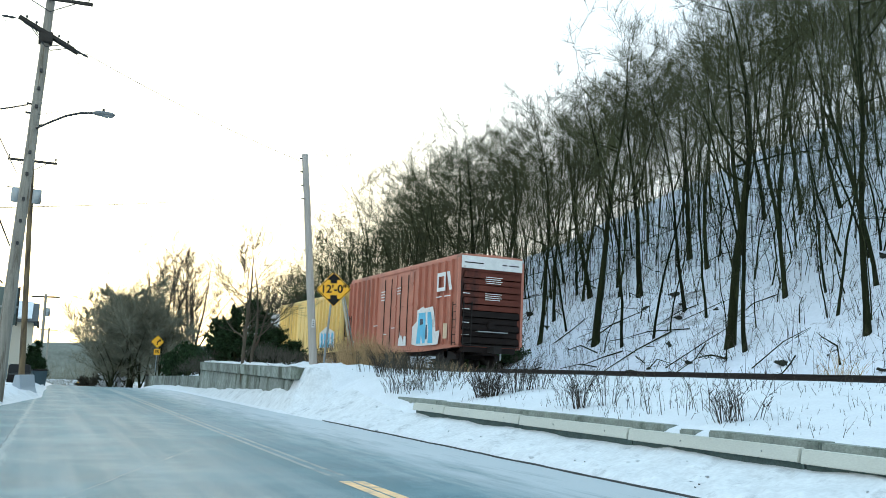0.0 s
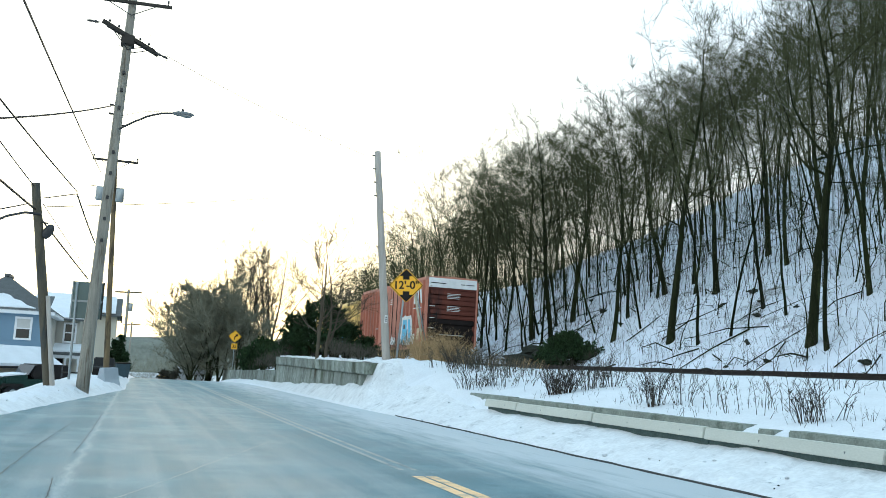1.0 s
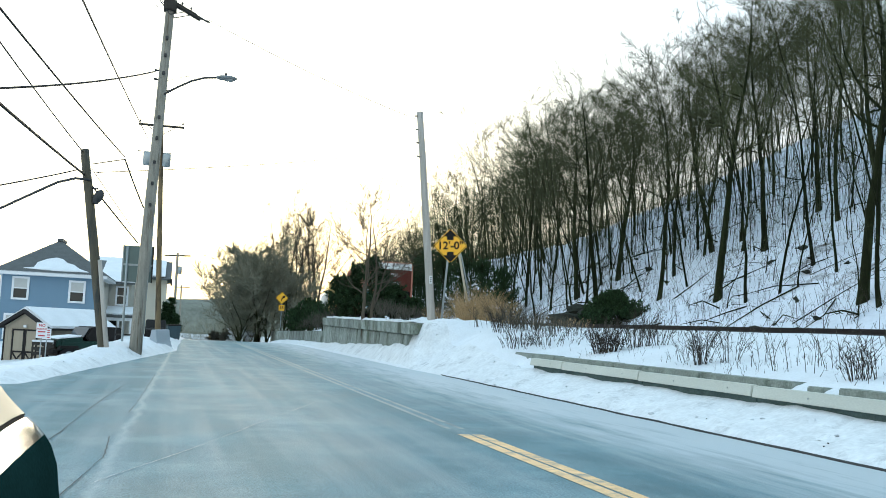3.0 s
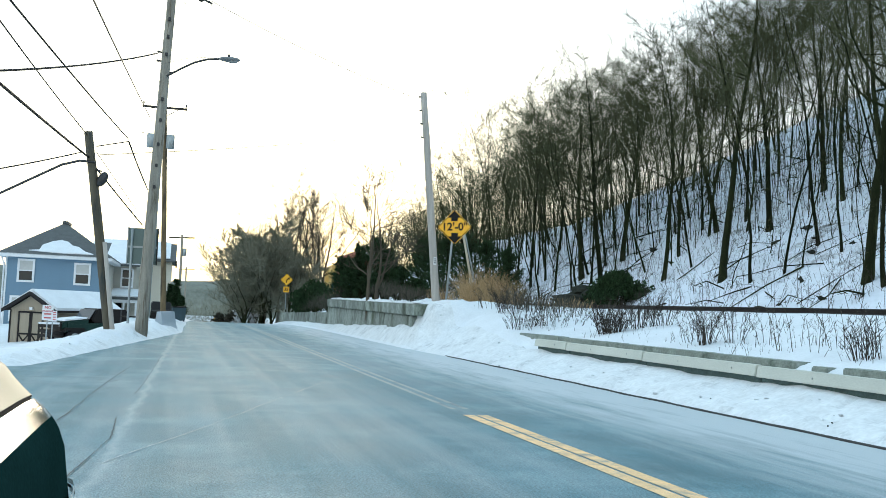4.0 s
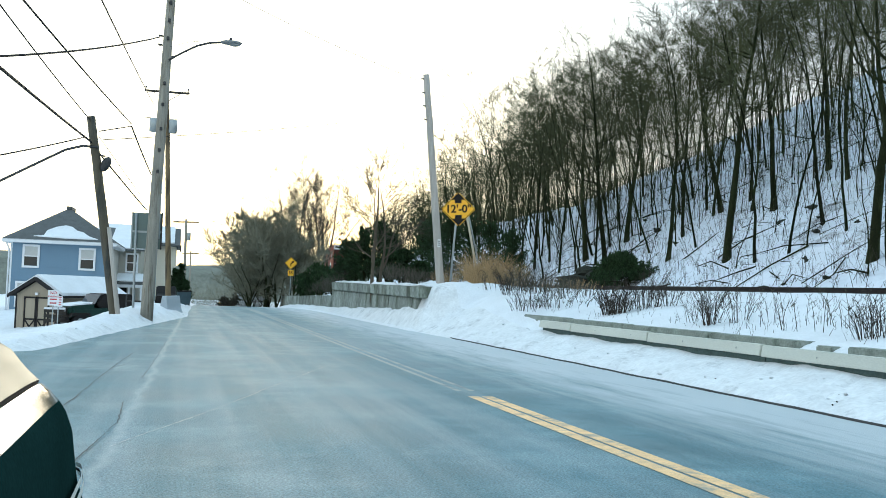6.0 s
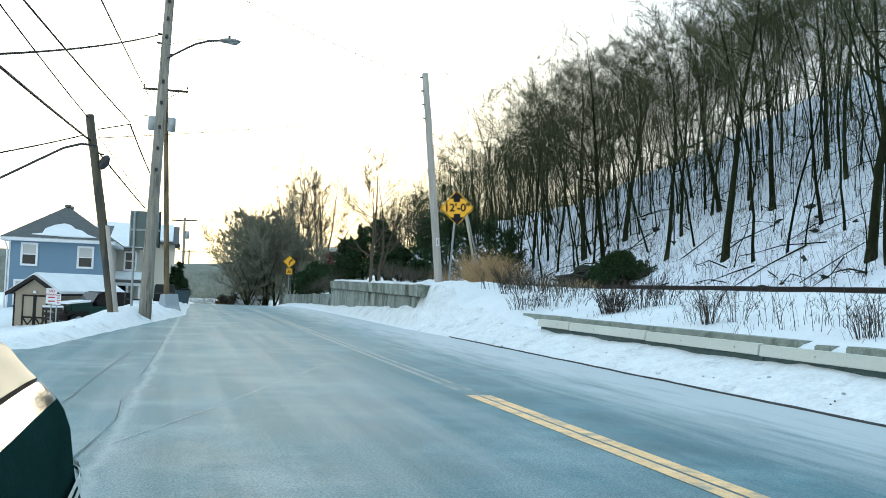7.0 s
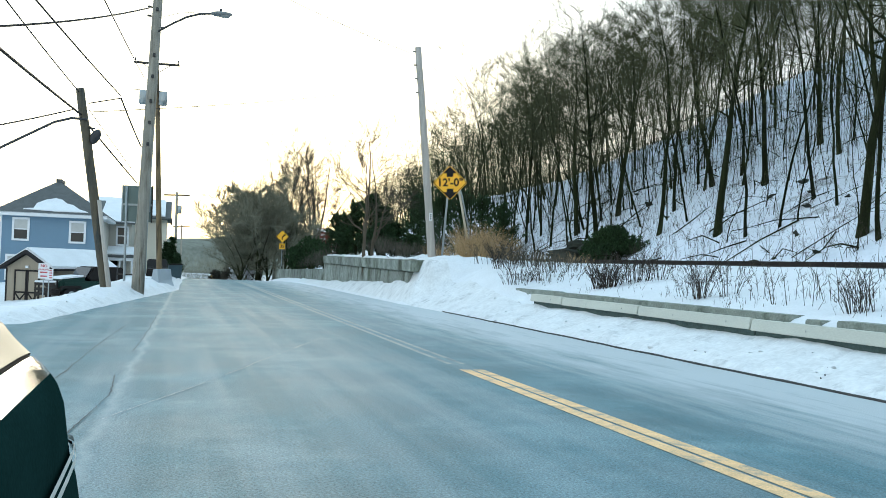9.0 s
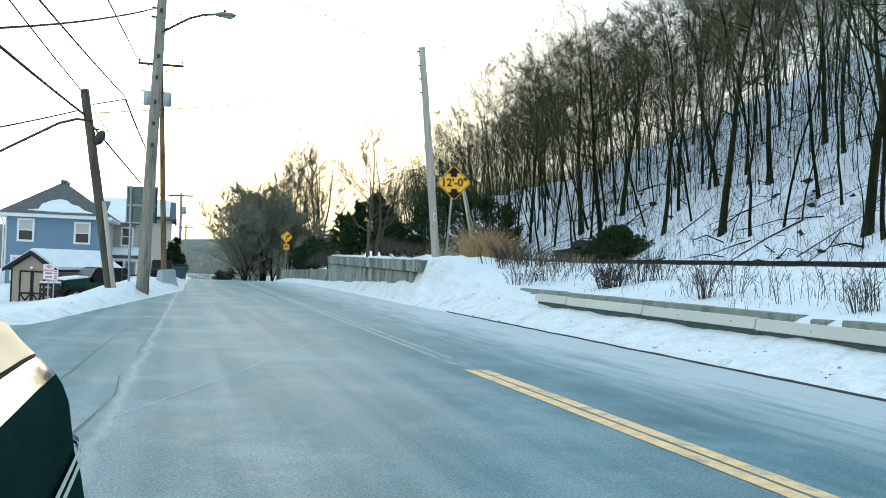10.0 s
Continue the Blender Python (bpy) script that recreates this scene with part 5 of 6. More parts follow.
    tube("shaft", [tuple(q) for q in pts], [r0 + (r1 - r0) * i / 10 for i in range(11)], material, p, 14)
    return p, (lambda f: a.lerp(b, f))


def arm(p, at, span, dirx, diry, sag, thick=0.06, pins=(), name="crossarm", braces=True, drop=0.55):
    d = Vector((dirx, diry, 0)).normalized()
    m = Matrix.Translation(at) @ Matrix.Rotation(math.atan2(d.y, d.x), 4, "Z") @ Matrix.Rotation(radians(sag), 4, "Y")
    part(name, box(-span / 2, span / 2, -thick, thick, -thick, thick, None, m), M["dark_wood"], p, "weathered wooden crossarm", bevel=0.01)
    if braces:
        for s in (-1, 1):
            e = m @ Vector((s * span * 0.3, 0, -thick))
            tube("brace", [tuple(at + Vector((0, 0, -drop))), tuple(e)], 0.018, M["black_metal"], p, 6)
    for s in pins:
        q = m @ Vector((s * span / 2, 0, thick))
        tube("insulator", [tuple(q), tuple(q + Vector((0, 0, 0.10))), tuple(q + Vector((0, 0, 0.12))), tuple(q + Vector((0, 0, 0.20)))], [0.02, 0.02, 0.05, 0.035], M["black_metal"], p, 8)


big, at = pole("utility_pole", "tall leaning weathered wooden utility pole with crossarms", (-1.21, 38.3, 0.5), (-0.80, 38.92, 16.83), 0.25, 0.155, M["pole_wood"])
f_of = lambda z: (1.65 + (z - 1.65) * 1.24 - (-0.30)) / 17.13
arm(big, at(f_of(12.05)) + Vector((0.02, -0.26, 0)), 2.3, 0.95, 0.3, 19, 0.075)
arm(big, at(f_of(12.05)) + Vector((0.2, 0.24, 0.04)), 2.3, 0.95, 0.3, 19, 0.075)
q = at(f_of(12.0))
part("clamp_band", box(q.x - 0.26, q.x + 0.26, q.y - 0.36, q.y + 0.2, q.z - 0.3, q.z + 0.12), M["dark_wood"], big, "dark hardware between the crossarms", bevel=0.03)
for k in (-0.85, -0.45, 0.5, 0.9):
    e = at(f_of(12.05)) + Vector((0.02 + k * 0.9, -0.26 + k * 0.28, 0.06 - k * 0.325))
    tube("insulator", [tuple(e), tuple(e + Vector((0, 0, 0.08))), tuple(e + Vector((0, 0, 0.1))), tuple(e + Vector((0, 0, 0.17)))], [0.02, 0.02, 0.055, 0.035], M["black_metal"], big, 8)
# strain insulators and a jumper loop at both ends of the double arm
for sx, ez in ((1, -0.30), (-1, 0.42)):
    e = q + Vector((sx * 1.13, -0.1 + sx * 0.3, ez))
    o = e + Vector((sx * 0.5, 0.05, -0.16 if sx > 0 else 0.02))
    tube("strain_insulator", [tuple(e), tuple(e.lerp(o, 0.3)), tuple(e.lerp(o, 0.5)), tuple(e.lerp(o, 0.7)), tuple(o)], [0.02, 0.06, 0.03, 0.06, 0.02], M["black_metal"], big, 8)
    tube("jumper", [tuple(o), tuple(o + Vector((-sx * 0.25, 0, -0.32))), tuple(o + Vector((-sx * 0.75, 0, -0.42))), tuple(q + Vector((sx * 0.2, -0.25, -0.45)))], 0.006, M["wire"], big, 5)
tube("jumper", [tuple(q + Vector((0.3, -0.25, 0.1))), tuple(q + Vector((0.9, -0.2, 0.28))), tuple(q + Vector((1.5, 0.1, -0.1))), tuple(q + Vector((1.6, 0.2, -0.6)))], 0.006, M["wire"], big, 5)
arm(big, at(f_of(13.25)) + Vector((0, -0.24, 0)), 3.2, 1, -0.25, 3, 0.06, (-0.9, 0.9))
for z in (5.2, 5.9, 6.6, 7.4, 8.1, 9.6, 10.2, 10.8):
    q = at(f_of(z))
    part("bracket", box(q.x - 0.05, q.x + 0.06, q.y - 0.30, q.y - 0.14, q.z - 0.07, q.z + 0.07), M["black_metal"], big, "black iron pole fitting", bevel=0.015)
for z, s in ((9.4, -1), (9.7, -1), (9.05, 1)):
    q = at(f_of(z))
    tube("insulator", [(q.x + s * 0.15, q.y, q.z), (q.x + s * 0.32, q.y - 0.05, q.z), (q.x + s * 0.36, q.y - 0.05, q.z + 0.02)], [0.025, 0.05, 0.03], M["black_metal"], big, 8)
for z in (2.0, 4.0):
    q = at(f_of(z))
    tube("conduit", [(q.x + 0.21, q.y - 0.05, q.z - 1.2), (q.x + 0.20, q.y - 0.05, q.z + 1.0)], 0.03, M["galvanised"], big, 8)

lamp = thing("street_lamp", "grey cobra-head street lamp on a curved black arm", "street lamp", (-0.98, 38.3, 10.36))
lamp.scale = (1.24, 1.24, 1.24)
tube("arm", [(0.1, 0, 0.18), (0.55, -0.15, 0.45), (0.95, -0.28, 0.66), (1.35, -0.40, 0.78), (1.75, -0.55, 0.80)], 0.035, M["black_metal"], lamp, 8)
tube("tie_rod", [(0.12, 0, 0.62), (0.75, -0.2, 0.80), (1.3, -0.38, 0.84)], 0.008, M["black_metal"], lamp, 5)
bm = bmesh.new()
bmesh.ops.create_uvsphere(bm, u_segments=16, v_segments=10, radius=1)
bmesh.ops.transform(bm, matrix=pose(2.02, -0.64, 0.79, 0, 2, -17) @ Matrix.Diagonal((0.36, 0.15, 0.085, 1)), verts=bm.verts)
head = part("lamp_head", bm, mat("lamp_grey", (0.16, 0.17, 0.175), 0.5, 0.15, 6, 0.05), lamp, "grey metal lamp head", smooth=True)
bm = bmesh.new()
bmesh.ops.create_uvsphere(bm, u_segments=12, v_segments=8, radius=1)
bmesh.ops.transform(bm, matrix=pose(2.12, -0.67, 0.73, 0, 2, -17) @ Matrix.Diagonal((0.2, 0.11, 0.06, 1)), verts=bm.verts)
part("lens", bm, M["glass_lens"], head, "clear lamp lens", smooth=True)
tube("photocell", [(2.0, -0.63, 0.86), (2.0, -0.63, 0.95)], 0.04, M["black_metal"], lamp, 8)

p2, at2 = pole("utility_pole", "wooden utility pole carrying a crossarm and transformers", (-0.56, 52.2, 0.45), (-1.18, 52.6, 12.42), 0.16, 0.11, M["pole_brown"])
arm(p2, at2(0.975) + Vector((0, -0.16, 0)), 2.4, 1, -0.15, 1, 0.055, (-0.95, 0.95))
for dx in (-0.72, 0.30):
    q = at2(0.83)
    tube("transformer", [(q.x + dx, q.y - 0.2, q.z - 0.42), (q.x + dx, q.y - 0.2, q.z - 0.40), (q.x + dx, q.y - 0.2, q.z + 0.28), (q.x + dx, q.y - 0.2, q.z + 0.32)], [0.18, 0.22, 0.22, 0.16], M["galvanised"], p2, 14, "grey transformer can")
    tube("hanger", [(q.x, q.y - 0.1, q.z + 0.34), (q.x + dx * 1.7, q.y - 0.2, q.z + 0.34)], 0.02, M["black_metal"], p2, 6)

p3, at3 = pole("utility_pole", "short leaning dark wooden pole with a floodlight", (-2.25, 36.1, 0.2), (-3.47, 36.3, 7.7), 0.19, 0.15, M["pole_dark"])
q = at3(0.80)
fl = thing("floodlight", "black floodlight bracketed to a wooden pole", "lamp", tuple(q + Vector((-2.25, 36.1, -0.6))))
bm = bmesh.new()
bmesh.ops.create_uvsphere(bm, u_segments=12, v_segments=10, radius=1)
bmesh.ops.transform(bm, matrix=pose(0.34, -0.12, -0.1, 0, 25, 0) @ Matrix.Diagonal((0.17, 0.17, 0.30, 1)), verts=bm.verts)
part("housing", bm, M["black_metal"], fl, "", True)
tube("bracket", [(0.1, -0.1, 0.22), (0.32, -0.12, 0.2)], 0.03, M["black_metal"], fl, 6)
sl = thing("street_lamp", "long curved dark lamp arm fixed to a pole", "street lamp", (-3.3, 36.1, 6.5))
tube("arm", [(0.15, 0, 0.05), (-0.4, 0.1, 0.08), (-1.0, 0.2, -0.1), (-1.8, 0.35, -0.55), (-3.2, 0.6, -1.35), (-4.6, 0.9, -2.1)], 0.045, M["black_metal"], sl, 8)
pv = thing("brace_pole", "grey timber brace leaning against a wooden pole", "brace", (-2.2, 35.9, 0.0))
tube("timber", [(0.15, 0, -0.3), (-0.42, 0.05, 3.6)], [0.10, 0.08], M["pole_grey"], pv, 8)

cp, atc = pole("utility_pole", "grey wooden guy stub pole beside the height sign", (11.48, 40.6, 2.0), (10.50, 40.75, 11.65), 0.19, 0.145, M["pole_grey"])
for z in (0.86, 0.92, 0.98, 0.80):
    q = atc(z)
    part("bolt", box(q.x - 0.26, q.x - 0.1, q.y - 0.03, q.y + 0.03, q.z - 0.03, q.z + 0.03), M["black_metal"], cp)
q = atc(0.255)
part("pole_tag", box(q.x - 0.05, q.x + 0.08, q.y - 0.20, q.y - 0.16, q.z - 0.18, q.z + 0.18), M["white_paint"], cp, "small white pole tag")
for dz in (-0.09, 0.0, 0.09):
    part("tag_mark", box(q.x - 0.02, q.x + 0.05, q.y - 0.206, q.y - 0.20, q.z + dz - 0.025, q.z + dz + 0.025), M["black_metal"], cp)

for y, x, h, s in ((98.8, 0.42, 9.0, 0.0), (150.0, 1.5, 10.7, 0)):
    fp, af = pole("utility_pole", "distant wooden utility pole beside the road", (x, y, road_z(y) - 0.2), (x - 0.1, y, road_z(y) + h), 0.16, 0.12, M["pole_wood"])
    arm(fp, af(0.97), 2.6, 1, 0, -2, 0.07)
    if y < 120:
        q = af(0.82)
        tube("transformer", [(q.x + 0.3, q.y, q.z - 0.4), (q.x + 0.3, q.y, q.z + 0.4)], 0.22, M["galvanised"], fp, 10)


def wire(pts, r, sag, label="thin black overhead wire", on=0.0):
    a, b = Vector(pts[0]), Vector(pts[1])
    a = a + (a - b) * on
    n = 14
    line_pts = [tuple(a.lerp(b, i / n) - Vector((0, 0, sag * 4 * (i / n) * (1 - i / n)))) for i in range(n + 1)]
    ob = tube("overhead_wire", line_pts, r, M["wire"], None, 5)
    return tagged(ob, label, "wire", "overhead wires")


wire(((-3.85, 21.86, 6.14), (-3.39, 36.3, 6.74)), 0.037, 0.05, on=0.7)
wire(((-3.39, 36.3, 6.68), (-2.03, 54.67, 5.71)), 0.034, 0.02)
wire(((-3.4, 23.78, 7.81), (-2.37, 42.22, 8.52)), 0.025, 0.1, on=0.7)
wire(((-4.09, 23.98, 7.79), (-3.5, 36.32, 7.58)), 0.019, 0.1, on=0.7)
wire(((-1.9, 25.42, 8.29), (-1.89, 54.52, 11.71)), 0.019, 0.1, on=0.7)
wire(((-4.32, 24.07, 7.30), (-1.28, 39.25, 11.72)), 0.030, 0.34, on=0.7)
wire(((-3.52, 40.48, 7.82), (-2.36, 42.22, 8.42)), 0.022, 0.0)
wire(((-2.36, 42.22, 8.42), (-1.79, 52.48, 7.5)), 0.034, 0.05)
wire(((-4.99, 28.46, 5.17), (-3.64, 36.37, 6.94)), 0.022, 0.05, on=0.7)
wire(((-2.99, 36.18, 6.86), (11.47, 69.33, 14.32)), 0.0145, 0.1)
wire(((-3.14, 36.22, 6.96), (-2.28, 52.65, 6.32)), 0.013, 0.0)
wire(((0.70, 38.5, 13.95), (10.3, 40.75, 11.3)), 0.011, 0.18, "thin guy wire between two poles")

# ---- signs ----
M["sign_yellow"] = mat("sign_yellow", (0.88, 0.44, 0.01), 0.45, 0.06, 3, 0)
M["sign_black"] = mat("sign_black", (0.018, 0.016, 0.015), 0.5, 0.1, 5, 0, spec=0.12)
M["sign_white"] = mat("sign_white", (0.75, 0.75, 0.76), 0.5, 0.06, 3, 0)
M["sign_red"] = mat("sign_red", (0.45, 0.05, 0.06), 0.5, 0.06, 3, 0)
M["sign_back"] = mat("sign_back", (0.13, 0.17, 0.16), 0.45, 0.12, 2, 0.02, metal=0.3)


def diamond(name, label, at, turn, half, tilt=0):
    """A yellow diamond plate facing the road, with a black border; z up, face towards -y."""
    s = thing(name, label, "road sign", at, turn)
    plate = prism([(0, -half), (half, 0), (0, half), (-half, 0)], "y", 0, 0.012)
    bmesh.ops.bevel(plate, geom=[e for e in plate.edges if abs(e.verts[0].co.y - e.verts[1].co.y) > 0.005], offset=half * 0.07, segments=3, affect="EDGES")
    pl = part("plate", plate, M["sign_yellow"], s, "yellow reflective diamond plate")
    o, i = half * 0.955, half * 0.905
    bm = bmesh.new()
    ring = [[bm.verts.new((k * dx, -0.004, k * dz)) for dx, dz in ((0, -1), (1, 0), (0, 1), (-1, 0))] for k in (o, i)]
    for k in range(4):
        bm.faces.new((ring[0][k], ring[0][(k + 1) % 4], ring[1][(k + 1) % 4], ring[1][k]))
    bmesh.ops.solidify(bm, geom=bm.faces[:], thickness=0.003)
    part("border", bm, M["sign_black"], pl)
    return s, pl


hs, pl = diamond("clearance_sign", "yellow diamond clearance sign reading 12'-0\" on leaning posts", (12.10, 40.2, 5.46), -17, 0.80)
pl.matrix_basis = pose(0, 0, 0, 0, -2.5, 0)
writing("figures", "12'-0\"", 0.50, pose(0, -0.006, 0.0, 90, 0, 0), M["sign_black"], pl, "black figures")
for sz in (1, -1):
    bm = prism([(-0.15, sz * 0.27), (0.15, sz * 0.27), (0.15, sz * 0.43), (0.31, sz * 0.43), (0, sz * 0.72), (-0.31, sz * 0.43), (-0.15, sz * 0.43)], "y", -0.004, -0.001)
    part("arrow", bm, M["sign_black"], pl, "black arrow")
tube("post", [(-0.02, 0.05, 0.3), (-0.1, 0.05, -0.8), (-0.28, 0.08, -3.8)], 0.05, M["galvanised"], hs, 8, "galvanised sign post")
tube("post", [(0.3, 0.06, 0.0), (0.47, 0.08, -0.58), (1.07, 0.3, -3.4)], 0.055, mat("pale_post", (0.5, 0.44, 0.33), 0.7), hs, 8, "pale leaning post")
tube("post", [(0.38, 0.1, 0.0), (0.56, 0.14, -0.55), (1.05, 0.4, -2.6)], 0.035, M["galvanised"], hs, 8)

cs, pl = diamond("curve_sign", "yellow diamond right-curve sign with a speed plaque", (8.65, 75.6, 3.55), -5, 0.52)
bm = prism([(-0.14, -0.26), (-0.05, -0.26), (-0.05, 0.0), (0.08, 0.10), (0.02, 0.17), (0.24, 0.20), (0.22, -0.02), (0.15, 0.05), (0.02, -0.06), (0.02, -0.26), (-0.05, -0.26)][:-1], "y", -0.004, -0.001)
part("curve_arrow", bm, M["sign_black"], pl, "black curved arrow")
plaque = part("plaque", box(-0.23, 0.23, 0, 0.012, -1.02, -0.56), M["sign_yellow"], cs, "yellow speed plaque")
writing("figures", "35", 0.34, pose(0, -0.004, -0.79, 90, 0, 0), M["sign_black"], plaque)
tube("post", [(0, 0.04, 0.4), (0, 0.04, -2.4)], 0.035, M["galvanised"], cs, 8)

ps = thing("parking_sign", "white no-parking sign with red letters on a thin post", "road sign", (-4.75, 38.9, -0.1), 8)
tube("post", [(0, 0.03, -0.4), (0, 0.03, 1.2)], 0.025, M["galvanised"], ps, 8)
pn = part("panel", box(-0.2, 0.2, 0, 0.012, 0.68, 1.28), M["sign_white"], ps)
writing("word", "NO", 0.15, pose(0, -0.004, 1.17, 90, 0, 0), M["sign_red"], pn)
writing("word", "PARKING", 0.092, pose(0, -0.004, 1.03, 90, 0, 0), M["sign_red"], pn)
part("small_print", box(-0.13, 0.13, -0.004, 0, 0.90, 0.95), M["sign_red"], pn)
part("arrow", box(-0.12, 0.12, -0.004, 0, 0.75, 0.80), M["sign_red"], pn)
ps2 = thing("parking_sign", "smaller white parking notice on a thin post", "road sign", (-4.80, 41.0, -0.2), 8)
tube("post", [(0, 0.03, -0.4), (0, 0.03, 0.9)], 0.025, M["galvanised"], ps2, 8)
pn = part("panel", box(-0.16, 0.16, 0, 0.012, 0.68, 1.12), M["sign_white"], ps2)
for z in (0.76, 0.86, 0.96, 1.05):
    part("small_print", box(-0.11, 0.11, -0.004, 0, z - 0.02, z + 0.02), M["sign_red"], pn)

gs = thing("sign_back", "back of a large dark metal road sign on two posts", "road sign", (-1.40, 39.2, 0.12), -8)
gs.scale = (1.12, 1.12, 1.12)
bp = part("panel", box(-0.52, 0.52, 0, 0.02, 2.55, 3.85), M["sign_back"], gs, "dull grey-green sign back", bevel=0.005)
part("stiffener", box(-0.52, 0.52, -0.04, 0, 3.13, 3.2), M["galvanised"], bp)
part("frame_edge", box(-0.54, -0.50, -0.03, 0.03, 2.53, 3.87), M["galvanised"], bp)
part("frame_edge", box(0.50, 0.54, -0.03, 0.03, 2.53, 3.87), M["dark_wood"], bp)
for x in (-0.38, 0.34):
    tube("post", [(x + (0.06 if x < 0 else 0), -0.05, -0.8), (x, -0.05, 3.85)], 0.045, M["galvanised"], gs, 8, "blue-grey steel post")

# ---- houses and yard ----
M["siding_blue"] = mat("siding_blue", (0.16, 0.25, 0.34), 0.7, 0.1, 1.2, 0.05)
M["siding_tan"] = mat("siding_tan", (0.44, 0.42, 0.36), 0.7, 0.1, 1.2, 0.05)
M["siding_white"] = mat("siding_white", (0.78, 0.72, 0.60), 0.7, 0.1, 1.2, 0.05)
M["trim_white"] = mat("trim_white", (0.74, 0.75, 0.77), 0.6, 0.06, 3, 0)
M["shingle"] = mat("shingle", (0.10, 0.105, 0.105), 0.9, 0.3, 3, 0.4, fine=20)
M["window_glass"] = mat("window_glass", (0.02, 0.025, 0.03), 0.06, 0.1, 1, 0)
M["curtain"] = mat("curtain", (0.5, 0.5, 0.48), 0.9, 0.1, 5, 0.1)
M["shed_tan"] = mat("shed_tan", (0.33, 0.28, 0.21), 0.75, 0.1, 2, 0.05, stretch=(8, 8, 0.4))
M["roof_trim"] = mat("roof_trim", (0.03, 0.028, 0.028), 0.8, 0.2, 4, 0.05, spec=0.12)


def house_window(parent, x, y, z, w, h, half_blind=True):
    """A sash window on a wall that faces -y; x, z is its lower left corner."""
    bm = bmesh.new()
    t = 0.12
    box(x - t, x, y - 0.06, y, z - t, z + h + t, bm), box(x + w, x + w + t, y - 0.06, y, z - t, z + h + t, bm)
    box(x, x + w, y - 0.06, y, z + h, z + h + t, bm), box(x, x + w, y - 0.075, y, z - t, z, bm)
    box(x, x + w, y - 0.05, y, z + h * 0.5 - 0.03, z + h * 0.5 + 0.03, bm)
    fr = part("window_frame", bm, M["trim_white"], parent, "white window frame")
    part("pane", box(x, x + w, y - 0.025, y - 0.01, z, z + h * 0.5 - 0.03), M["window_glass"], fr)
    part("pane", box(x, x + w, y - 0.025, y - 0.01, z + h * 0.5 + 0.03, z + h), M["curtain"] if half_blind else M["window_glass"], fr)


def clapboards(name, parent, material, x0, x1, y, z0, z1, step=0.2, axis="y", sign=-1):
    """Overlapping boards on one wall, each a wedge."""
    first = None
    n = int((z1 - z0) / step)
    for i in range(n):
        if first is None:
            bm = prism([(0, 0), (sign * 0.035, 0), (sign * 0.012, step), (0, step)], "x" if axis == "y" else "y", x0, x1)
            first = part(name, bm, material, parent)
            ob = first
        else:
            ob = new(name, first.data)
            ob.parent = parent
        ob.matrix_basis = pose(0, y, z0 + i * step) if axis == "y" else pose(y, 0, z0 + i * step)


bh = thing("house", "two-storey blue clapboard house with a grey hip roof", "house", (-7.0, 59.6, -1.7))
part("wall", box(-2.75, 2.75, 0, 8.5, 0, 5.6), M["siding_blue"], bh, "blue clapboard walls")
clapboards("clapboard", bh, M["siding_blue"], -2.75, 2.75, 0, 0.0, 5.4)
clapboards("side_clapboard", bh, M["siding_tan"], 0, 8.5, 2.75, 0.0, 5.4, 0.2, "x", 1)
for x in (-2.78, 2.72):
    part("corner_board", box(x, x + 0.1, -0.05, 0.05, 0, 5.5), M["trim_white"], bh)
part("fascia", box(-3.2, 3.2, -0.5, -0.42, 5.42, 5.62), M["trim_white"], bh, "white eaves board")
part("fascia", box(3.12, 3.2, -0.42, 8.9, 5.42, 5.62), M["trim_white"], bh, "white eaves board")
part("soffit", box(-3.18, 3.12, -0.42, 8.9, 5.40, 5.46), M["trim_white"], bh)
bm = bmesh.new()
c = [bm.verts.new(q) for q in ((-3.25, -0.52, 5.6), (3.25, -0.52, 5.6), (3.25, 9.0, 5.6), (-3.25, 9.0, 5.6), (0, 3.3, 7.85), (0, 5.2, 7.85))]
for f in ((0, 1, 4), (1, 2, 5, 4), (2, 3, 5), (3, 0, 4, 5), (3, 2, 1, 0)):
    bm.faces.new([c[k] for k in f])
rf = part("roof", bm, M["shingle"], bh, "weathered grey shingle hip roof")
part("roof_cap", box(-0.16, 0.16, 3.1, 5.3, 7.78, 7.95), M["shingle"], rf)
bm = bmesh.new()
slope = (7.85 - 5.6) / 3.82
outline = [(-1.55, 0.35), (-1.0, 0.45), (-0.9, 1.0), (-0.4, 1.45), (0.1, 1.65), (0.5, 1.5), (0.8, 1.1), (1.2, 0.95), (1.6, 0.5), (2.1, 0.25), (0.4, 0.22)]
lo = [bm.verts.new((x, -0.52 + d, 5.6 + d * slope + 0.01)) for x, d in outline]
hi = [bm.verts.new((x * 0.985, -0.52 + d, 5.6 + d * slope + 0.06)) for x, d in outline]
bm.faces.new(hi)
for i in range(len(outline)):
    j = (i + 1) % len(outline)
    bm.faces.new((lo[i], lo[j], hi[j], hi[i]))
part("snow_patch", bm, M["snow"], rf, "melting snow patch on shingles")
house_window(bh, -2.0, -0.03, 4.05, 0.72, 1.15)
house_window(bh, 1.15, -0.03, 4.0, 0.72, 1.12)
house_window(bh, -2.3, -0.03, 1.7, 0.9, 1.3)
tube("downpipe", [(-2.98, -0.35, 5.4), (-2.85, -0.1, 5.0), (-2.85, -0.1, 0)], 0.05, M["trim_white"], bh, 8)

wb = thing("house", "tan clapboard row house with snow on the roof and a porch", "house", (-3.3, 68.5, -1.2))
part("wall", box(-2.9, 2.9, 6.5, 14, 0, 5.8), M["siding_white"], wb, "cream walls in shade")
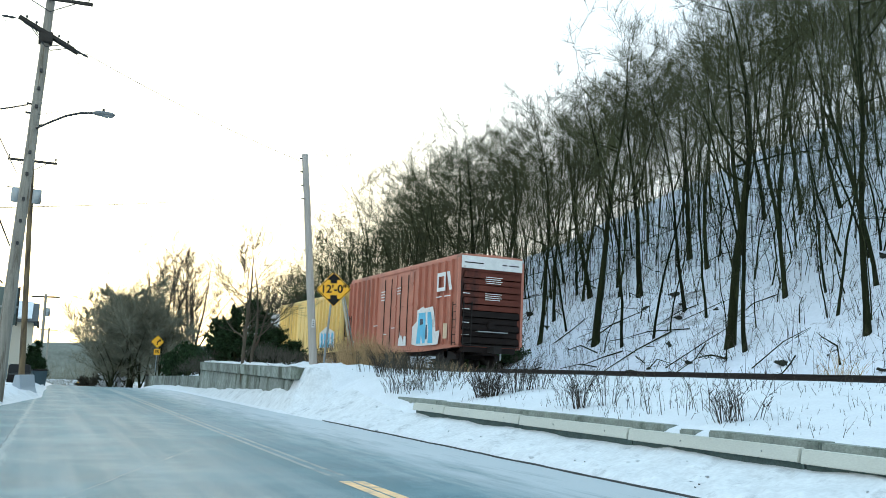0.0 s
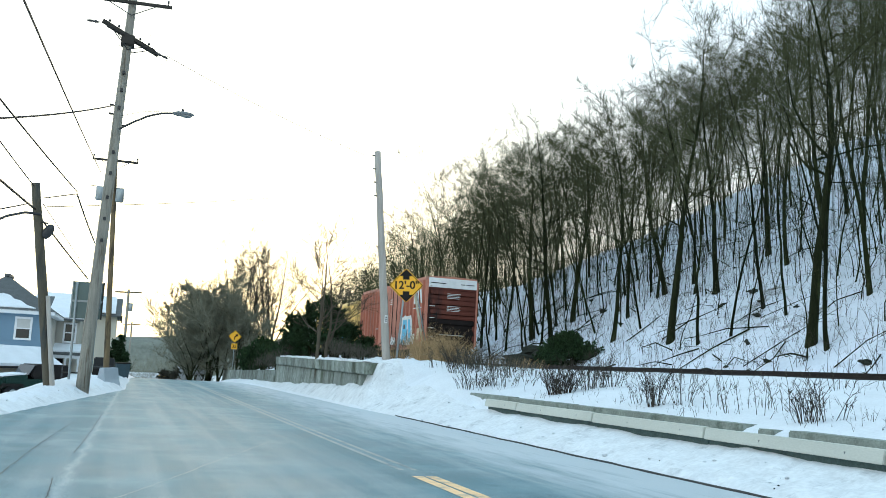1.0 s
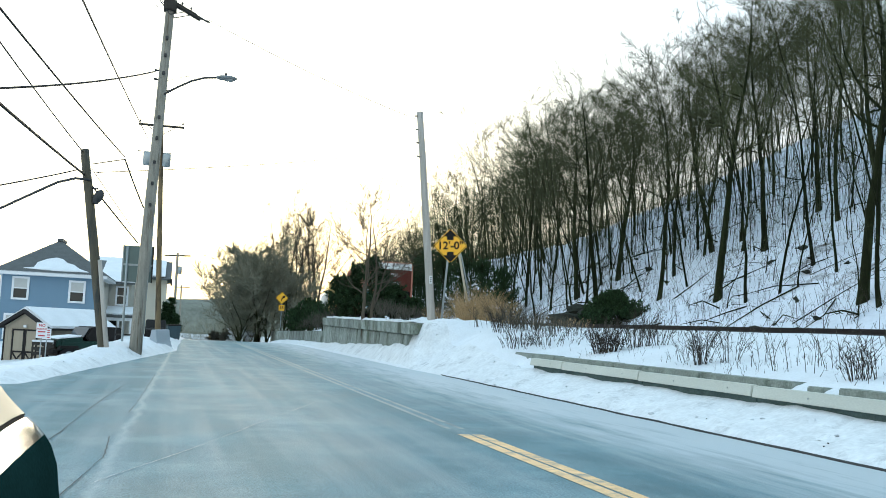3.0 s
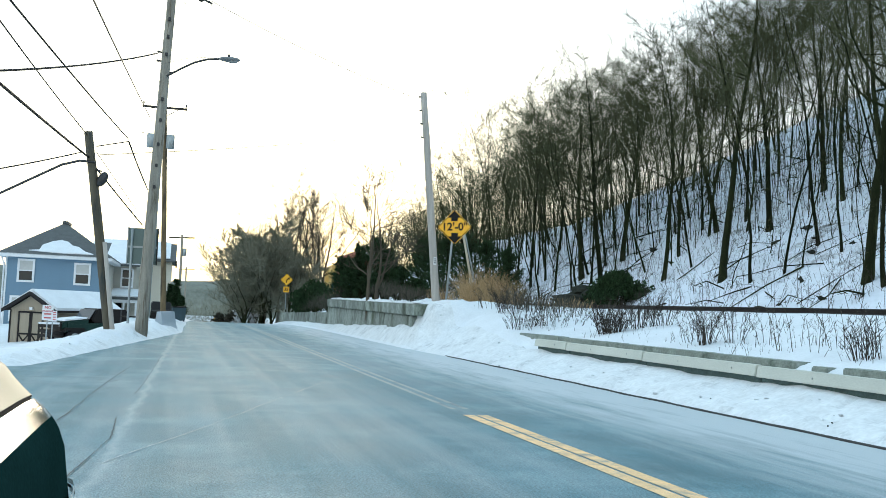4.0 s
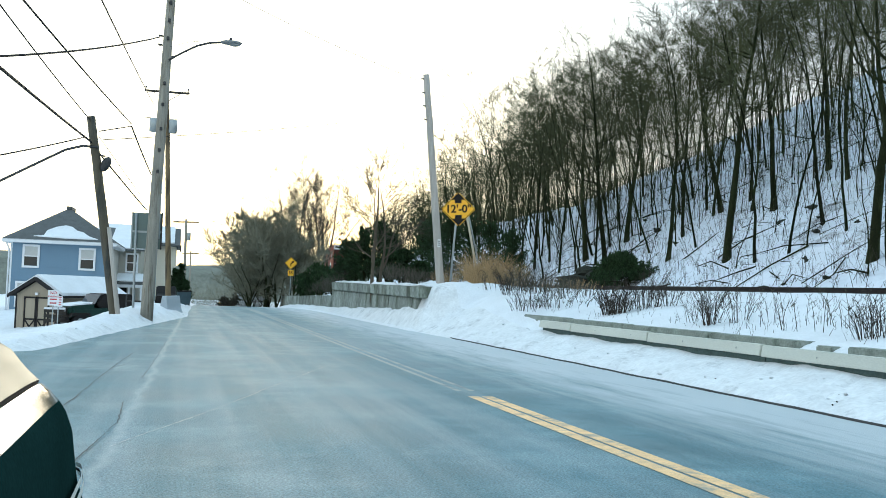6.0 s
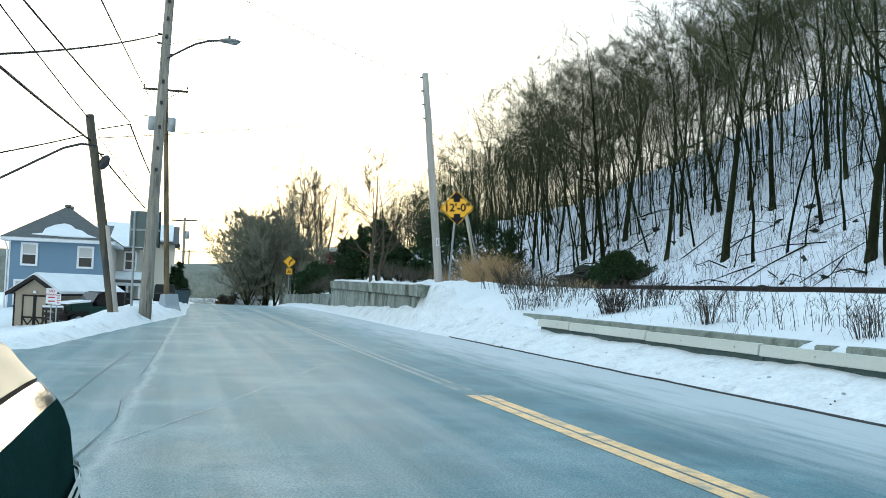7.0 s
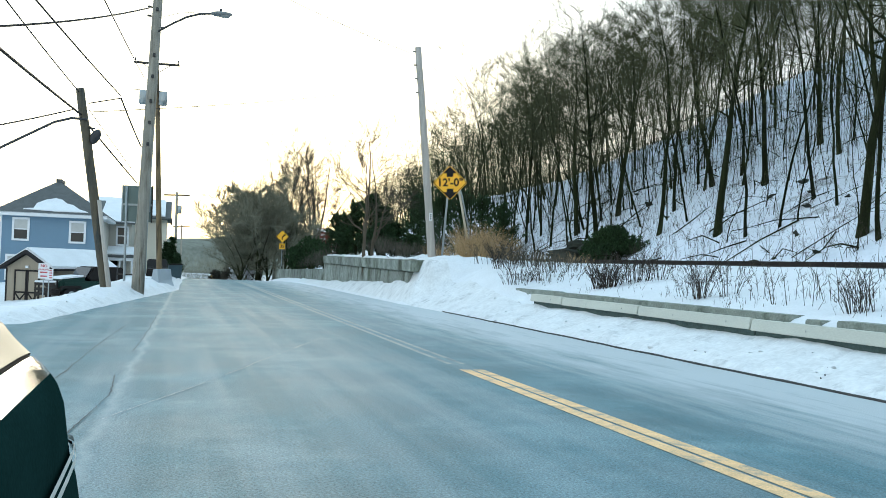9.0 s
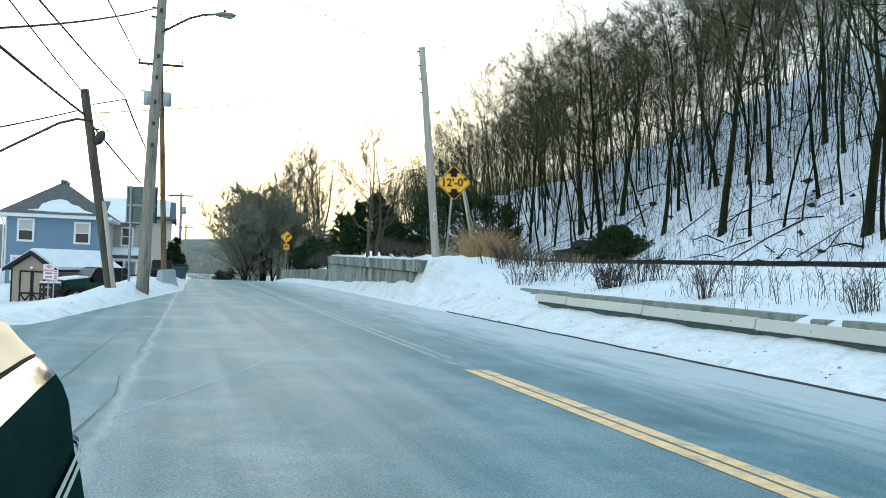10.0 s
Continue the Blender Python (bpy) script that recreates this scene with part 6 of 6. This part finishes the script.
clapboards("clapboard", wb, M["siding_white"], -2.9, 2.9, 6.5, 0, 5.6, 0.22)
bm = prism([(5.9, 5.75), (10.2, 7.3), (14.5, 5.75), (14.5, 5.65), (5.9, 5.65)], "x", -3.2, 3.2)
rf = part("roof", bm, M["shingle"], wb)
part("snow_sheet", prism([(6.05, 5.87), (10.1, 7.33), (10.1, 7.42), (6.05, 5.96)], "x", -3.15, 2.75), M["snow"], rf, "smooth snow on the roof")
part("barge_board", box(3.15, 3.28, 5.8, 14.6, 5.5, 5.75), M["dark_wood"], wb)
part("bay_wall", box(-2.4, 0.55, 0, 6.45, 0, 5.1), M["siding_tan"], wb, "grey-tan clapboard bay")
clapboards("bay_clapboard", wb, M["siding_tan"], -2.4, 0.55, 0, 2.9, 5.0, 0.2)
house_window(wb, -0.35, -0.03, 3.55, 0.62, 1.15, False)
house_window(wb, -1.75, -0.03, 3.55, 0.5, 1.15)
part("bay_roof", prism([(-0.4, 5.05), (6.4, 6.9), (6.4, 6.8), (-0.4, 4.95)], "x", -2.7, 0.8), M["shingle"], wb)
part("bay_snow", prism([(-0.3, 5.09), (6.3, 6.90), (6.3, 6.98), (-0.3, 5.17)], "x", -1.6, 0.78), M["snow"], wb, "smooth snow on the bay roof")
part("porch_roof", prism([(-2.4, 2.75), (0, 3.3), (0, 3.2), (-2.4, 2.6)], "x", -2.6, 0.95), M["shingle"], wb)
part("porch_snow", prism([(-2.3, 2.80), (-0.05, 3.31), (-0.05, 3.40), (-2.3, 2.88)], "x", -1.8, 0.9), M["snow"], wb, "snow on the porch roof")
part("porch_beam", box(-2.6, 0.95, -2.35, -2.2, 2.4, 2.62), M["trim_white"], wb)
for i in range(5):
    part("porch_post", box(-2.5 + 0.8 * i, -2.38 + 0.8 * i, -2.34, -2.22, 0, 2.4), M["trim_white"], wb, "white porch post")
part("porch_floor", box(-2.6, 0.95, -2.4, 0, 0.2, 0.35), M["siding_tan"], wb)
part("porch_door", box(-1.2, -0.3, -0.05, 0, 0.35, 2.35), M["sign_black"], wb)

sh = thing("shed", "tan garden shed with black-framed double doors and snowy roof", "shed", (-6.55, 47.85, -1.15), -28)
part("wall", box(-1.15, 1.15, 0, 5.4, 0, 1.98), M["shed_tan"], sh, "tan board walls")
part("gable", prism([(-1.15, 1.98), (1.15, 1.98), (0, 2.68)], "y", 0.0, 0.06), M["shed_tan"], sh)
for i in range(13):
    part("wall_batten", box(-1.13 + 0.18 * i, -1.12 + 0.18 * i, -0.008, 0, 0, 1.98), M["shed_tan"], sh)
for s in (-1, 1):
    a, b = (0, 2.72), (s * 1.42, 1.88)
    part("roof", prism([a, b, (b[0], b[1] + 0.09), (0, 2.82)], "y", -0.25, 5.6), M["roof_trim"], sh, "black roof edge")
    part("roof_snow", prism([(0, 2.825), (b[0] * 0.99, b[1] + 0.10), (b[0] * 0.99, b[1] + 0.22), (0, 2.97)], "y", -0.12, 5.55), M["snow"], sh, "thick smooth snow on the shed roof")
    part("barge_board", prism([(0, 2.84), (0, 2.66), (s * 1.45, 1.80), (s * 1.45, 1.97)], "y", -0.30, -0.24), M["roof_trim"], sh)
part("corner_board", box(1.1, 1.17, -0.03, 0.05, 0, 1.95), M["roof_trim"], sh)
part("corner_board", box(-1.17, -1.1, -0.03, 0.05, 0, 1.95), M["roof_trim"], sh)
for s in (-1, 1):
    bm = bmesh.new()
    x0, x1 = (0.01, 0.68) if s > 0 else (-0.68, -0.01)
    for a in ((x0, x0 + 0.07, 0.05, 1.88), (x1 - 0.07, x1, 0.05, 1.88), (x0, x1, 1.80, 1.88), (x0, x1, 0.76, 0.84), (x0, x1, 0.05, 0.13)):
        box(a[0], a[1], -0.06, -0.012, a[2], a[3], bm)
    dl = part("door", bm, M["roof_trim"], sh, "black cross-braced door frame")
    part("door_panel", box(x0, x1, -0.03, 0.0, 0.06, 1.87), M["shed_tan"], dl)
    for q in (1, -1):
        ang = math.atan2(0.63, 0.53) * q
        m = Matrix.Translation(((x0 + x1) / 2, -0.045, 0.445)) @ Matrix.Rotation(-ang, 4, "Y")
        part("cross_brace", box(-0.41, 0.41, -0.015, 0.015, -0.03, 0.03, None, m), M["roof_trim"], dl)
part("door_lamp", box(-0.07, 0.07, -0.1, 0, 1.96, 2.08), M["trim_white"], sh)
part("side_window", box(1.15, 1.18, 1.5, 2.0, 1.1, 1.5), mat("teal_board", (0.12, 0.22, 0.22), 0.6), sh, "small teal window board")

# the dark green off-road car by the shed
M["jeep_green"] = mat("jeep_green", (0.012, 0.036, 0.028), 0.35, 0.15, 2, 0.02, spec=0.2)
M["tyre"] = mat("tyre", (0.02, 0.02, 0.021), 0.85, 0.2, 6, 0.2, spec=0.12)
jp = thing("off_road_car", "dark green off-road car with snow on the bonnet", "car", (-4.25, 46.4, -0.72), 32)
part("body", box(-1.0, 1.9, -0.8, 0.8, 0.55, 1.05), M["jeep_green"], jp, bevel=0.06)
part("bonnet", prism([(-1.15, 0.75), (-1.1, 1.10), (0.1, 1.22), (0.1, 0.75)], "y", -0.72, 0.72), M["jeep_green"], jp, bevel=0.04)
part("bonnet_snow", prism([(-1.05, 1.12), (0.0, 1.23), (0.05, 1.31), (-0.95, 1.20)], "y", -0.65, 0.65), M["snow"], jp, "snow on the bonnet")
part("soft_top", prism([(0.35, 1.05), (0.2, 1.25), (0.5, 1.72), (2.0, 1.72), (2.1, 1.05)], "y", -0.74, 0.74), M["sign_black"], jp, "black canvas top", bevel=0.05)
part("windscreen", prism([(0.10, 1.22), (0.38, 1.68), (0.42, 1.68), (0.14, 1.22)], "y", -0.68, 0.68), M["window_glass"], jp)
part("grille", box(-1.2, -1.14, -0.6, 0.6, 0.72, 1.06), M["sign_black"], jp)
part("bumper", box(-1.35, -1.18, -0.85, 0.85, 0.48, 0.64), M["sign_black"], jp, bevel=0.02)
for y in (-0.45, 0.45):
    tube("headlight", [(-1.22, y, 0.93), (-1.19, y, 0.93)], 0.1, M["glass_lens"], jp, 12)
for x in (-0.65, 1.45):
    for y in (-0.82, 0.82):
        w = tube("wheel", [(x, y - 0.12, 0.38), (x, y - 0.11, 0.38), (x, y + 0.11, 0.38), (x, y + 0.12, 0.38)], [0.3, 0.38, 0.38, 0.3], M["tyre"], jp, 20)
        tube("rim", [(x, y - 0.135, 0.38), (x, y + 0.135, 0.38)], 0.2, M["galvanised"], w, 14)
    part("fender", prism([(x - 0.5, 0.62), (x - 0.42, 0.82), (x + 0.42, 0.82), (x + 0.5, 0.62), (x + 0.4, 0.7), (x - 0.4, 0.7)], "y", -0.98, -0.7), M["sign_black"], jp)
# snow-covered trailer bits and rail between sign and pole
tr = thing("yard_fence", "snow-flecked low wooden fence beside the shed", "fence", (-5.35, 45.3, -0.7), 10)
for i in range(3):
    part("fence_board", box(-0.55, 0.55, 0, 0.03, 0.35 + 0.22 * i, 0.48 + 0.22 * i), M["dark_wood"], tr)
for x in (-0.5, 0.0, 0.5):
    part("fence_post", box(x - 0.04, x + 0.04, 0.03, 0.1, 0, 0.95), M["dark_wood"], tr)
part("fence_snow", box(-0.56, 0.56, -0.05, 0.09, 0.93, 1.02), M["snow"], tr, bevel=0.03)
dr = thing("stacked_rack", "dark metal rack with snowy boards near the porch", "rack", (-1.95, 43.5, -0.1))
for i in range(3):
    part("rack_board", box(-0.35, 0.5, 0, 0.4, 0.25 + 0.28 * i, 0.31 + 0.28 * i), M["dark_wood"] if i else M["snow"], dr)
for x in (-0.33, 0.46):
    part("rack_post", box(x - 0.03, x + 0.03, 0, 0.06, -0.3, 1.15), M["black_metal"], dr)
jb = thing("road_barrier", "pale concrete road barrier dusted with snow", "barrier", (-0.62, 45.2, 0.15), -12)
part("block", prism([(-0.3, 0), (0.3, 0), (0.16, 0.3), (0.10, 0.85), (-0.10, 0.85), (-0.16, 0.3)], "y", -0.3, 2.6), mat("pale_concrete", (0.42, 0.46, 0.50), 0.8, 0.1), jb, bevel=0.02)
for i, (x, y) in enumerate(((0.45, 63.5), (0.15, 61.0))):
    b = thing("wheelie_bin", "dark blue-green wheeled rubbish bin in snow", "bin", (x, y, 0.12), 10 * i, "bins")
    part("tub", prism([(-0.24, 0.08), (0.24, 0.08), (0.3, 0.95), (-0.3, 0.95)], "y", -0.28, 0.28), mat("bin_plastic", (0.03, 0.06, 0.075), 0.5), b, bevel=0.02)
    part("lid", box(-0.33, 0.33, -0.33, 0.31, 0.95, 1.02), M["sign_black"], b, bevel=0.02)
    for s in (-0.2, 0.2):
        tube("wheel", [(s - 0.03, 0.28, 0.1), (s + 0.03, 0.28, 0.1)], 0.1, M["tyre"], b, 12)
for i, (x, y, r, h) in enumerate(((0.05, 66.5, 0.55, 3.0), (0.35, 68.5, 0.7, 1.7), (-0.3, 70.5, 0.6, 2.6))):
    juniper("narrow dark evergreen beside the house", x, y, ground_z(x, y), r, h, 300 + i, 70, "yard_evergreen", "yard evergreens")
wbx = thing("white_car", "dark parked car with a white number plate", "car", (-0.75, 56.5, 0.0), 0)
part("body", prism([(-2.1, 0.35), (-2.15, 0.85), (-1.6, 0.95), (-1.1, 1.42), (0.7, 1.42), (1.2, 0.98), (2.0, 0.85), (2.05, 0.35)], "x", -0.55, 0.55), M["sign_black"], wbx, bevel=0.06)
part("number_plate", box(-0.16, 0.16, -2.17, -2.15, 0.62, 0.76), M["sign_white"], wbx)
for y in (-1.35, 1.35):
    for x in (-0.5, 0.5):
        tube("wheel", [(x - 0.09, y, 0.3), (x + 0.09, y, 0.3)], 0.3, M["tyre"], wbx, 16)

# ---- the distance ----
for i, (x, y, w, d, h, turn) in enumerate(((6.5, 210, 9, 8, 5, 10), (16, 235, 10, 8, 5, -8), (-4, 250, 9, 9, 5, 0), (3.5, 185, 7, 7, 3.6, 15))):
    z = ground_z(x, y)
    fh = thing("far_house", "small distant house with a snow-covered roof", "house", (x, y, z), turn, "distant houses")
    part("wall", box(-w / 2, w / 2, 0, d, 0, h * 0.6), M["siding_tan"], fh)
    part("roof", prism([(-0.4, h * 0.58), (d / 2, h), (d + 0.4, h * 0.58)], "x", -w / 2 - 0.3, w / 2 + 0.3), M["snow"], fh, "snow-covered roof")
    for k in range(3):
        part("window", box(-w / 2 + 1 + k * w * 0.3, -w / 2 + 1.9 + k * w * 0.3, -0.05, 0, h * 0.2, h * 0.42), M["window_glass"], fh)
bs, pl = diamond("chevron_sign", "small yellow diamond sign far down the road", (6.0, 140, road_z(140) + 2.0), 0, 0.5)
tube("post", [(0, 0.04, 0.3), (0, 0.04, -2.2)], 0.04, M["galvanised"], bs, 6)
fgr = thing("far_guide_rail", "distant steel guide rail across the bend", "guide rail", (4.5, 132, road_z(132)), 0)
part("beam", box(-6, 5, 0, 0.1, 0.45, 0.75), M["galvanised"], fgr)
for i in range(7):
    part("post", box(-5.7 + 1.7 * i, -5.58 + 1.7 * i, 0.1, 0.22, -0.4, 0.7), M["dark_wood"], fgr)
for i, (u, y, r, h) in enumerate(((5.6, 112, 1.4, 1.6), (7.0, 110, 1.6, 1.8), (4.2, 118, 1.4, 1.5))):
    x, y, z = on_hill(u, y)
    bush("snowy_bush", "snow-laden low bush at the roadside", "bush", x, y, z + 0.1, r, r, h, 500, 330 + i, M["snow"] if i == 1 else M["brush"], 0.35, 12, group="snowy bushes")

for i, (x, y, r, h) in enumerate(((-6.0, 128, 5.0, 4.0), (0.5, 175, 6.5, 6.5), (-9, 160, 7.0, 7.5), (7.5, 168, 6.0, 6.0), (13.0, 160, 6.0, 7.0))):
    bush("valley_shrubs", "leafless shrubs down in the valley, haze put into their colour", "shrub", x, y, ground_z(x, y), r, r, h, 2600, 350 + i, M["hazed_twig"], 0.9, 12, 1, "valley shrubs")
# far wooded ridge closing the valley, hazy by its colour alone
vs, fs = [], []
n = 160
for i in range(n + 1):
    a = radians(-64 + 128 * i / n)
    d = 620 + 40 * noise.noise((i * 0.1, 0, 0))
    x, y = math.sin(a) * d, math.cos(a) * d
    h = 17 + 7 * noise.noise((i * 0.07, 3, 0)) + 2.5 * noise.noise((i * 0.9, 7, 0)) + 14 * smooth01(0.1, 0.9, a)
    vs += [(x, y, -12), (x * 1.02, y * 1.02, h * 0.55), (x * 1.10, y * 1.10, h)]
for i in range(n):
    for k in range(2):
        fs.append((3 * i + k, 3 * i + 3 + k, 3 * i + 4 + k, 3 * i + 1 + k))
tagged(mesh_object("backdrop", vs, fs, M["hazed_wood"], None, "", True), "distant wooded ridge with haze painted into its colour", "hills", kind="structure")

# worn far stretch of the centre line and road cracks
M["worn_line"] = mat("worn_line", (0.33, 0.36, 0.35), 0.7, 0.4, 2, 0.1, dirt=(0.16, 0.22, 0.24), dirt_amount=0.4)
M["crack_seal"] = mat("crack_seal", (0.055, 0.075, 0.08), 0.7, 0.3, 4, 0.2)
M["salt"] = mat("salt", (0.25, 0.315, 0.335), 0.65, 0.5, 4, 0.1, fine=40, dirt=(0.13, 0.20, 0.225), dirt_amount=0.6)
M["salt_line"] = mat("salt_line", (0.42, 0.46, 0.47), 0.65, 0.5, 8, 0.3, fine=30, dirt=(0.14, 0.2, 0.22), dirt_amount=0.45)
for u in (4.57, 4.80):
    tagged(strip("road_line", [(u, 14.8 + 1.5 * i) for i in range(50)], 0.10, M["worn_line"], 0.005), "faded pale centre line", "road marking", "centre lines", "structure")


def crack(pts, width, material, seed, label):
    """An uneven crack along corner points (u, y)."""
    rnd = random.Random(seed)
    path = []
    for (a, b), (c, d) in zip(pts, pts[1:]):
        k = max(2, int(math.hypot(c - a, d - b) / 0.12))
        path += [(a + (c - a) * i / k + rnd.uniform(-.010, .010) + 0.03 * noise.noise(((b + (d - b) * i / k) * 0.9, seed, 0)), b + (d - b) * i / k) for i in range(k)]
    path.append(pts[-1])
    vs, fs = [], []
    for i, (u, y) in enumerate(path):
        p, q = path[max(0, i - 1)], path[min(len(path) - 1, i + 1)]
        dx, dy = q[0] - p[0], q[1] - p[1]
        ln = math.hypot(dx, dy) or 1
        w = width * max(0.1, 0.6 + 0.6 * noise.noise((i * 0.09, seed, 3)) + 0.35 * noise.noise((i * 0.7, seed, 9)))
        z = road_z(y) + 0.005 + 0.0008 * seed
        vs += [(u - dy / ln * w / 2, y + dx / ln * w / 2, z), (u + dy / ln * w / 2, y - dx / ln * w / 2, z)]
    for i in range(len(path) - 1):
        fs.append((2 * i, 2 * i + 1, 2 * i + 3, 2 * i + 2))
    return tagged(mesh_object("road_crack", vs, fs, material), label, "crack", "road cracks", "structure")


crack([(-0.56, 16.5), (-0.50, 18.0), (-0.40, 22), (-0.30, 27)], 0.022, M["crack_seal"], 2, "dark crack beside the joint")

crack([(-1.45, 11.5), (-1.37, 13.0), (-1.17, 18.4), (-0.91, 23.0)], 0.022, M["crack_seal"], 3, "dark branching crack in the asphalt")
crack([(-0.86, 8.6), (-0.62, 11.4), (-0.66, 13.2)], 0.022, M["crack_seal"], 12, "dark crack beside the joint")
crack([(-3.2, 17.6), (-2.4, 18.1), (-1.2, 18.5), (-0.96, 19.1)], 0.05, M["crack_seal"], 4, "dark branching crack in the asphalt")
crack([(-3.2, 19.3), (-1.6, 19.9), (-0.9, 20.8)], 0.04, M["crack_seal"], 5, "dark branching crack in the asphalt")
crack([(-0.60, 9.7), (0.52, 12.5), (1.46, 15.1), (3.13, 19.6)], 0.020, M["salt_line"], 6, "thin pale diagonal crack")

# ---- the parked car beside the eye ----
M["suv_green"] = mat("suv_green", (0.011, 0.030, 0.028), 0.2, 0.3, 1.5, 0.0, spec=0.0)
M["suv_gloss"] = mat("suv_gloss", (0.010, 0.024, 0.020), 0.15, 0.2, 1.5, 0.0, spec=0.22)
# pale non-metal colour that stands in for the chrome strips' bright reflections
M["bright_trim"] = mat("bright_trim", (0.62, 0.60, 0.55), 0.3, 0.05, 3, 0)
# bonnet colour: the evening sky's cream reflection as a base colour
M["cream_reflection"] = mat("cream_reflection", (0.19, 0.167, 0.122), 0.45, 0.06, 2, 0.0, spec=0.12)
M["lens_white"] = mat("lens_white", (0.62, 0.60, 0.56), 0.3, 0.1, 5, 0)
M["chrome"] = mat("chrome", (0.62, 0.60, 0.57), 0.12, 0.05, 3, 0.0, metal=1.0)
M["seam_black"] = mat("seam_black", (0.01, 0.01, 0.01), 0.8, 0.1, 3, 0, spec=0.12)
suv = thing("parked_car", "parked car with dark green flanks and a sky reflection painted cream on its bonnet", "car", (-1.29, 0, 0))
SEC = [(0.0, 1.51), (0.35, 1.50), (0.56, 1.48), (0.655, 1.455), (0.715, 1.41), (0.745, 1.36), (0.775, 1.32), (0.805, 1.285), (0.815, 1.272), (0.843, 1.243), (0.875, 1.197), (0.900, 1.147), (0.921, 1.06), (0.93, 0.87), (0.932, 0.843), (0.933, 0.825), (0.935, 0.795), (0.965, 0.70), (0.985, 0.58), (0.985, 0.46), (0.95, 0.34)]
NOSE = [(-0.5, 1.0, 0.0), (1.0, 1.0, 0.0), (2.4, 1.0, 0.0), (3.2, 0.998, 0.0), (3.7, 0.995, 0.005), (4.0, 0.99, 0.015), (4.2, 0.975, 0.03), (4.35, 0.955, 0.05), (4.47, 0.92, 0.08), (4.56, 0.86, 0.12), (4.62, 0.76, 0.18), (4.64, 0.5, 0.25)]


def shell(i0, i1, j0, j1, out, name, material, label="", sides=(-1, 1)):
    """A stretch of the car's skin between section points and stations."""
    vs, fs = [], []
    for sx in sides:
        base = len(vs)
        n = i1 - i0 + 1
        for y, k, drop in NOSE[j0:j1 + 1]:
            for w, z in SEC[i0:i1 + 1]:
                zz = z - drop * max(0, (z - 0.55) / 0.8)
                back = 0.75 * max(0, z - 0.80) * smooth01(2.4, 4.4, y)
                vs.append((sx * (w * k + out * (w > 0.7)), y - back, zz + out * (w <= 0.75)))
        for a in range(j1 - j0):
            for b in range(n - 1):
                p = base + a * n + b
                fs.append((p, p + 1, p + n + 1, p + n) if sx > 0 else (p, p + n, p + n + 1, p + 1))
    return mesh_object(name, vs, fs, material, suv, label, True)


shell(0, 7, 2, 11, 0.0, "bonnet", M["cream_reflection"], "bonnet with the sky's cream reflection put into its colour")
shell(8, 10, 0, 11, 0.0, "wing_top", M["suv_gloss"], "polished dark green upper wing mirroring the sky")
shell(10, 20, 0, 11, 0.0, "fender", M["suv_green"], "glossy dark green flank and wing")
shell(6, 9, 0, 11, -0.014, "seam", M["seam_black"])
shell(13, 14, 0, 8, 0.024, "side_trim", M["bright_trim"], "side trim strip with its chrome shine painted pale")
shell(14, 15, 0, 8, 0.016, "trim_groove", M["seam_black"], "black groove of the side trim")
shell(15, 16, 0, 8, 0.026, "side_trim", M["bright_trim"], "side trim strip with its chrome shine painted pale")
part("cowl", box(-0.68, 0.68, 2.2, 2.38, 1.40, 1.50), M["seam_black"], suv, bevel=0.02)
tube("wiper", [(-0.5, 2.46, 1.53), (0.1, 2.42, 1.535), (0.55, 2.36, 1.52)], 0.012, M["seam_black"], suv, 6)
bm = prism([(2.4, 1.30), (1.55, 1.80), (1.2, 1.86), (-0.5, 1.86), (-0.5, 1.2), (2.4, 1.2)], "x", -0.70, 0.70)
part("cabin", bm, M["suv_green"], suv, bevel=0.05)
part("side_window", prism([(1.95, 1.36), (1.45, 1.72), (-0.3, 1.72), (-0.3, 1.36)], "x", 0.70, 0.71), M["window_glass"], suv)
part("windscreen", prism([(2.36, 1.36), (1.62, 1.79), (1.60, 1.80), (2.40, 1.365)], "x", -0.62, 0.62), M["window_glass"], suv)
for y in (3.6, 0.3):
    for s in (-1, 1):
        w = tube("wheel", [(s * 0.76, y, 0.36), (s * 0.78, y, 0.36), (s * 0.93, y, 0.36), (s * 0.955, y, 0.36)], [0.28, 0.36, 0.36, 0.28], M["tyre"], suv, 24)
        tube("rim", [(s * 0.9, y, 0.36), (s * 0.962, y, 0.36)], 0.2, M["galvanised"], w, 16)
part("underside", box(-0.88, 0.88, -0.5, 4.4, 0.26, 0.5), M["seam_black"], suv)
part("tail_panel", box(-0.93, 0.93, -0.56, -0.50, 0.34, 1.30), M["suv_green"], suv, "dark green tail", bevel=0.03)
part("rear_bumper", box(-0.95, 0.95, -0.68, -0.56, 0.38, 0.62), M["chrome"], suv, bevel=0.03)
for s in (-1, 1):
    part("shoulder", box(s * 0.68, s * 0.82, -0.5, 2.42, 1.18, 1.262), M["suv_green"], suv, "dark green body shoulder below the windows")


def motions():
    """The train rolls away along its track, every car at its place behind the next."""
    for i, car in enumerate(CONSIST):
        rows = []
        for t, s in REAR:
            x, y, a = track_at(s + 8.05 + 17.2 * i)
            rows.append((t, pose(x, y, RAIL_TOP, 0, 0, a)))
        walk(car, rows)


motions()
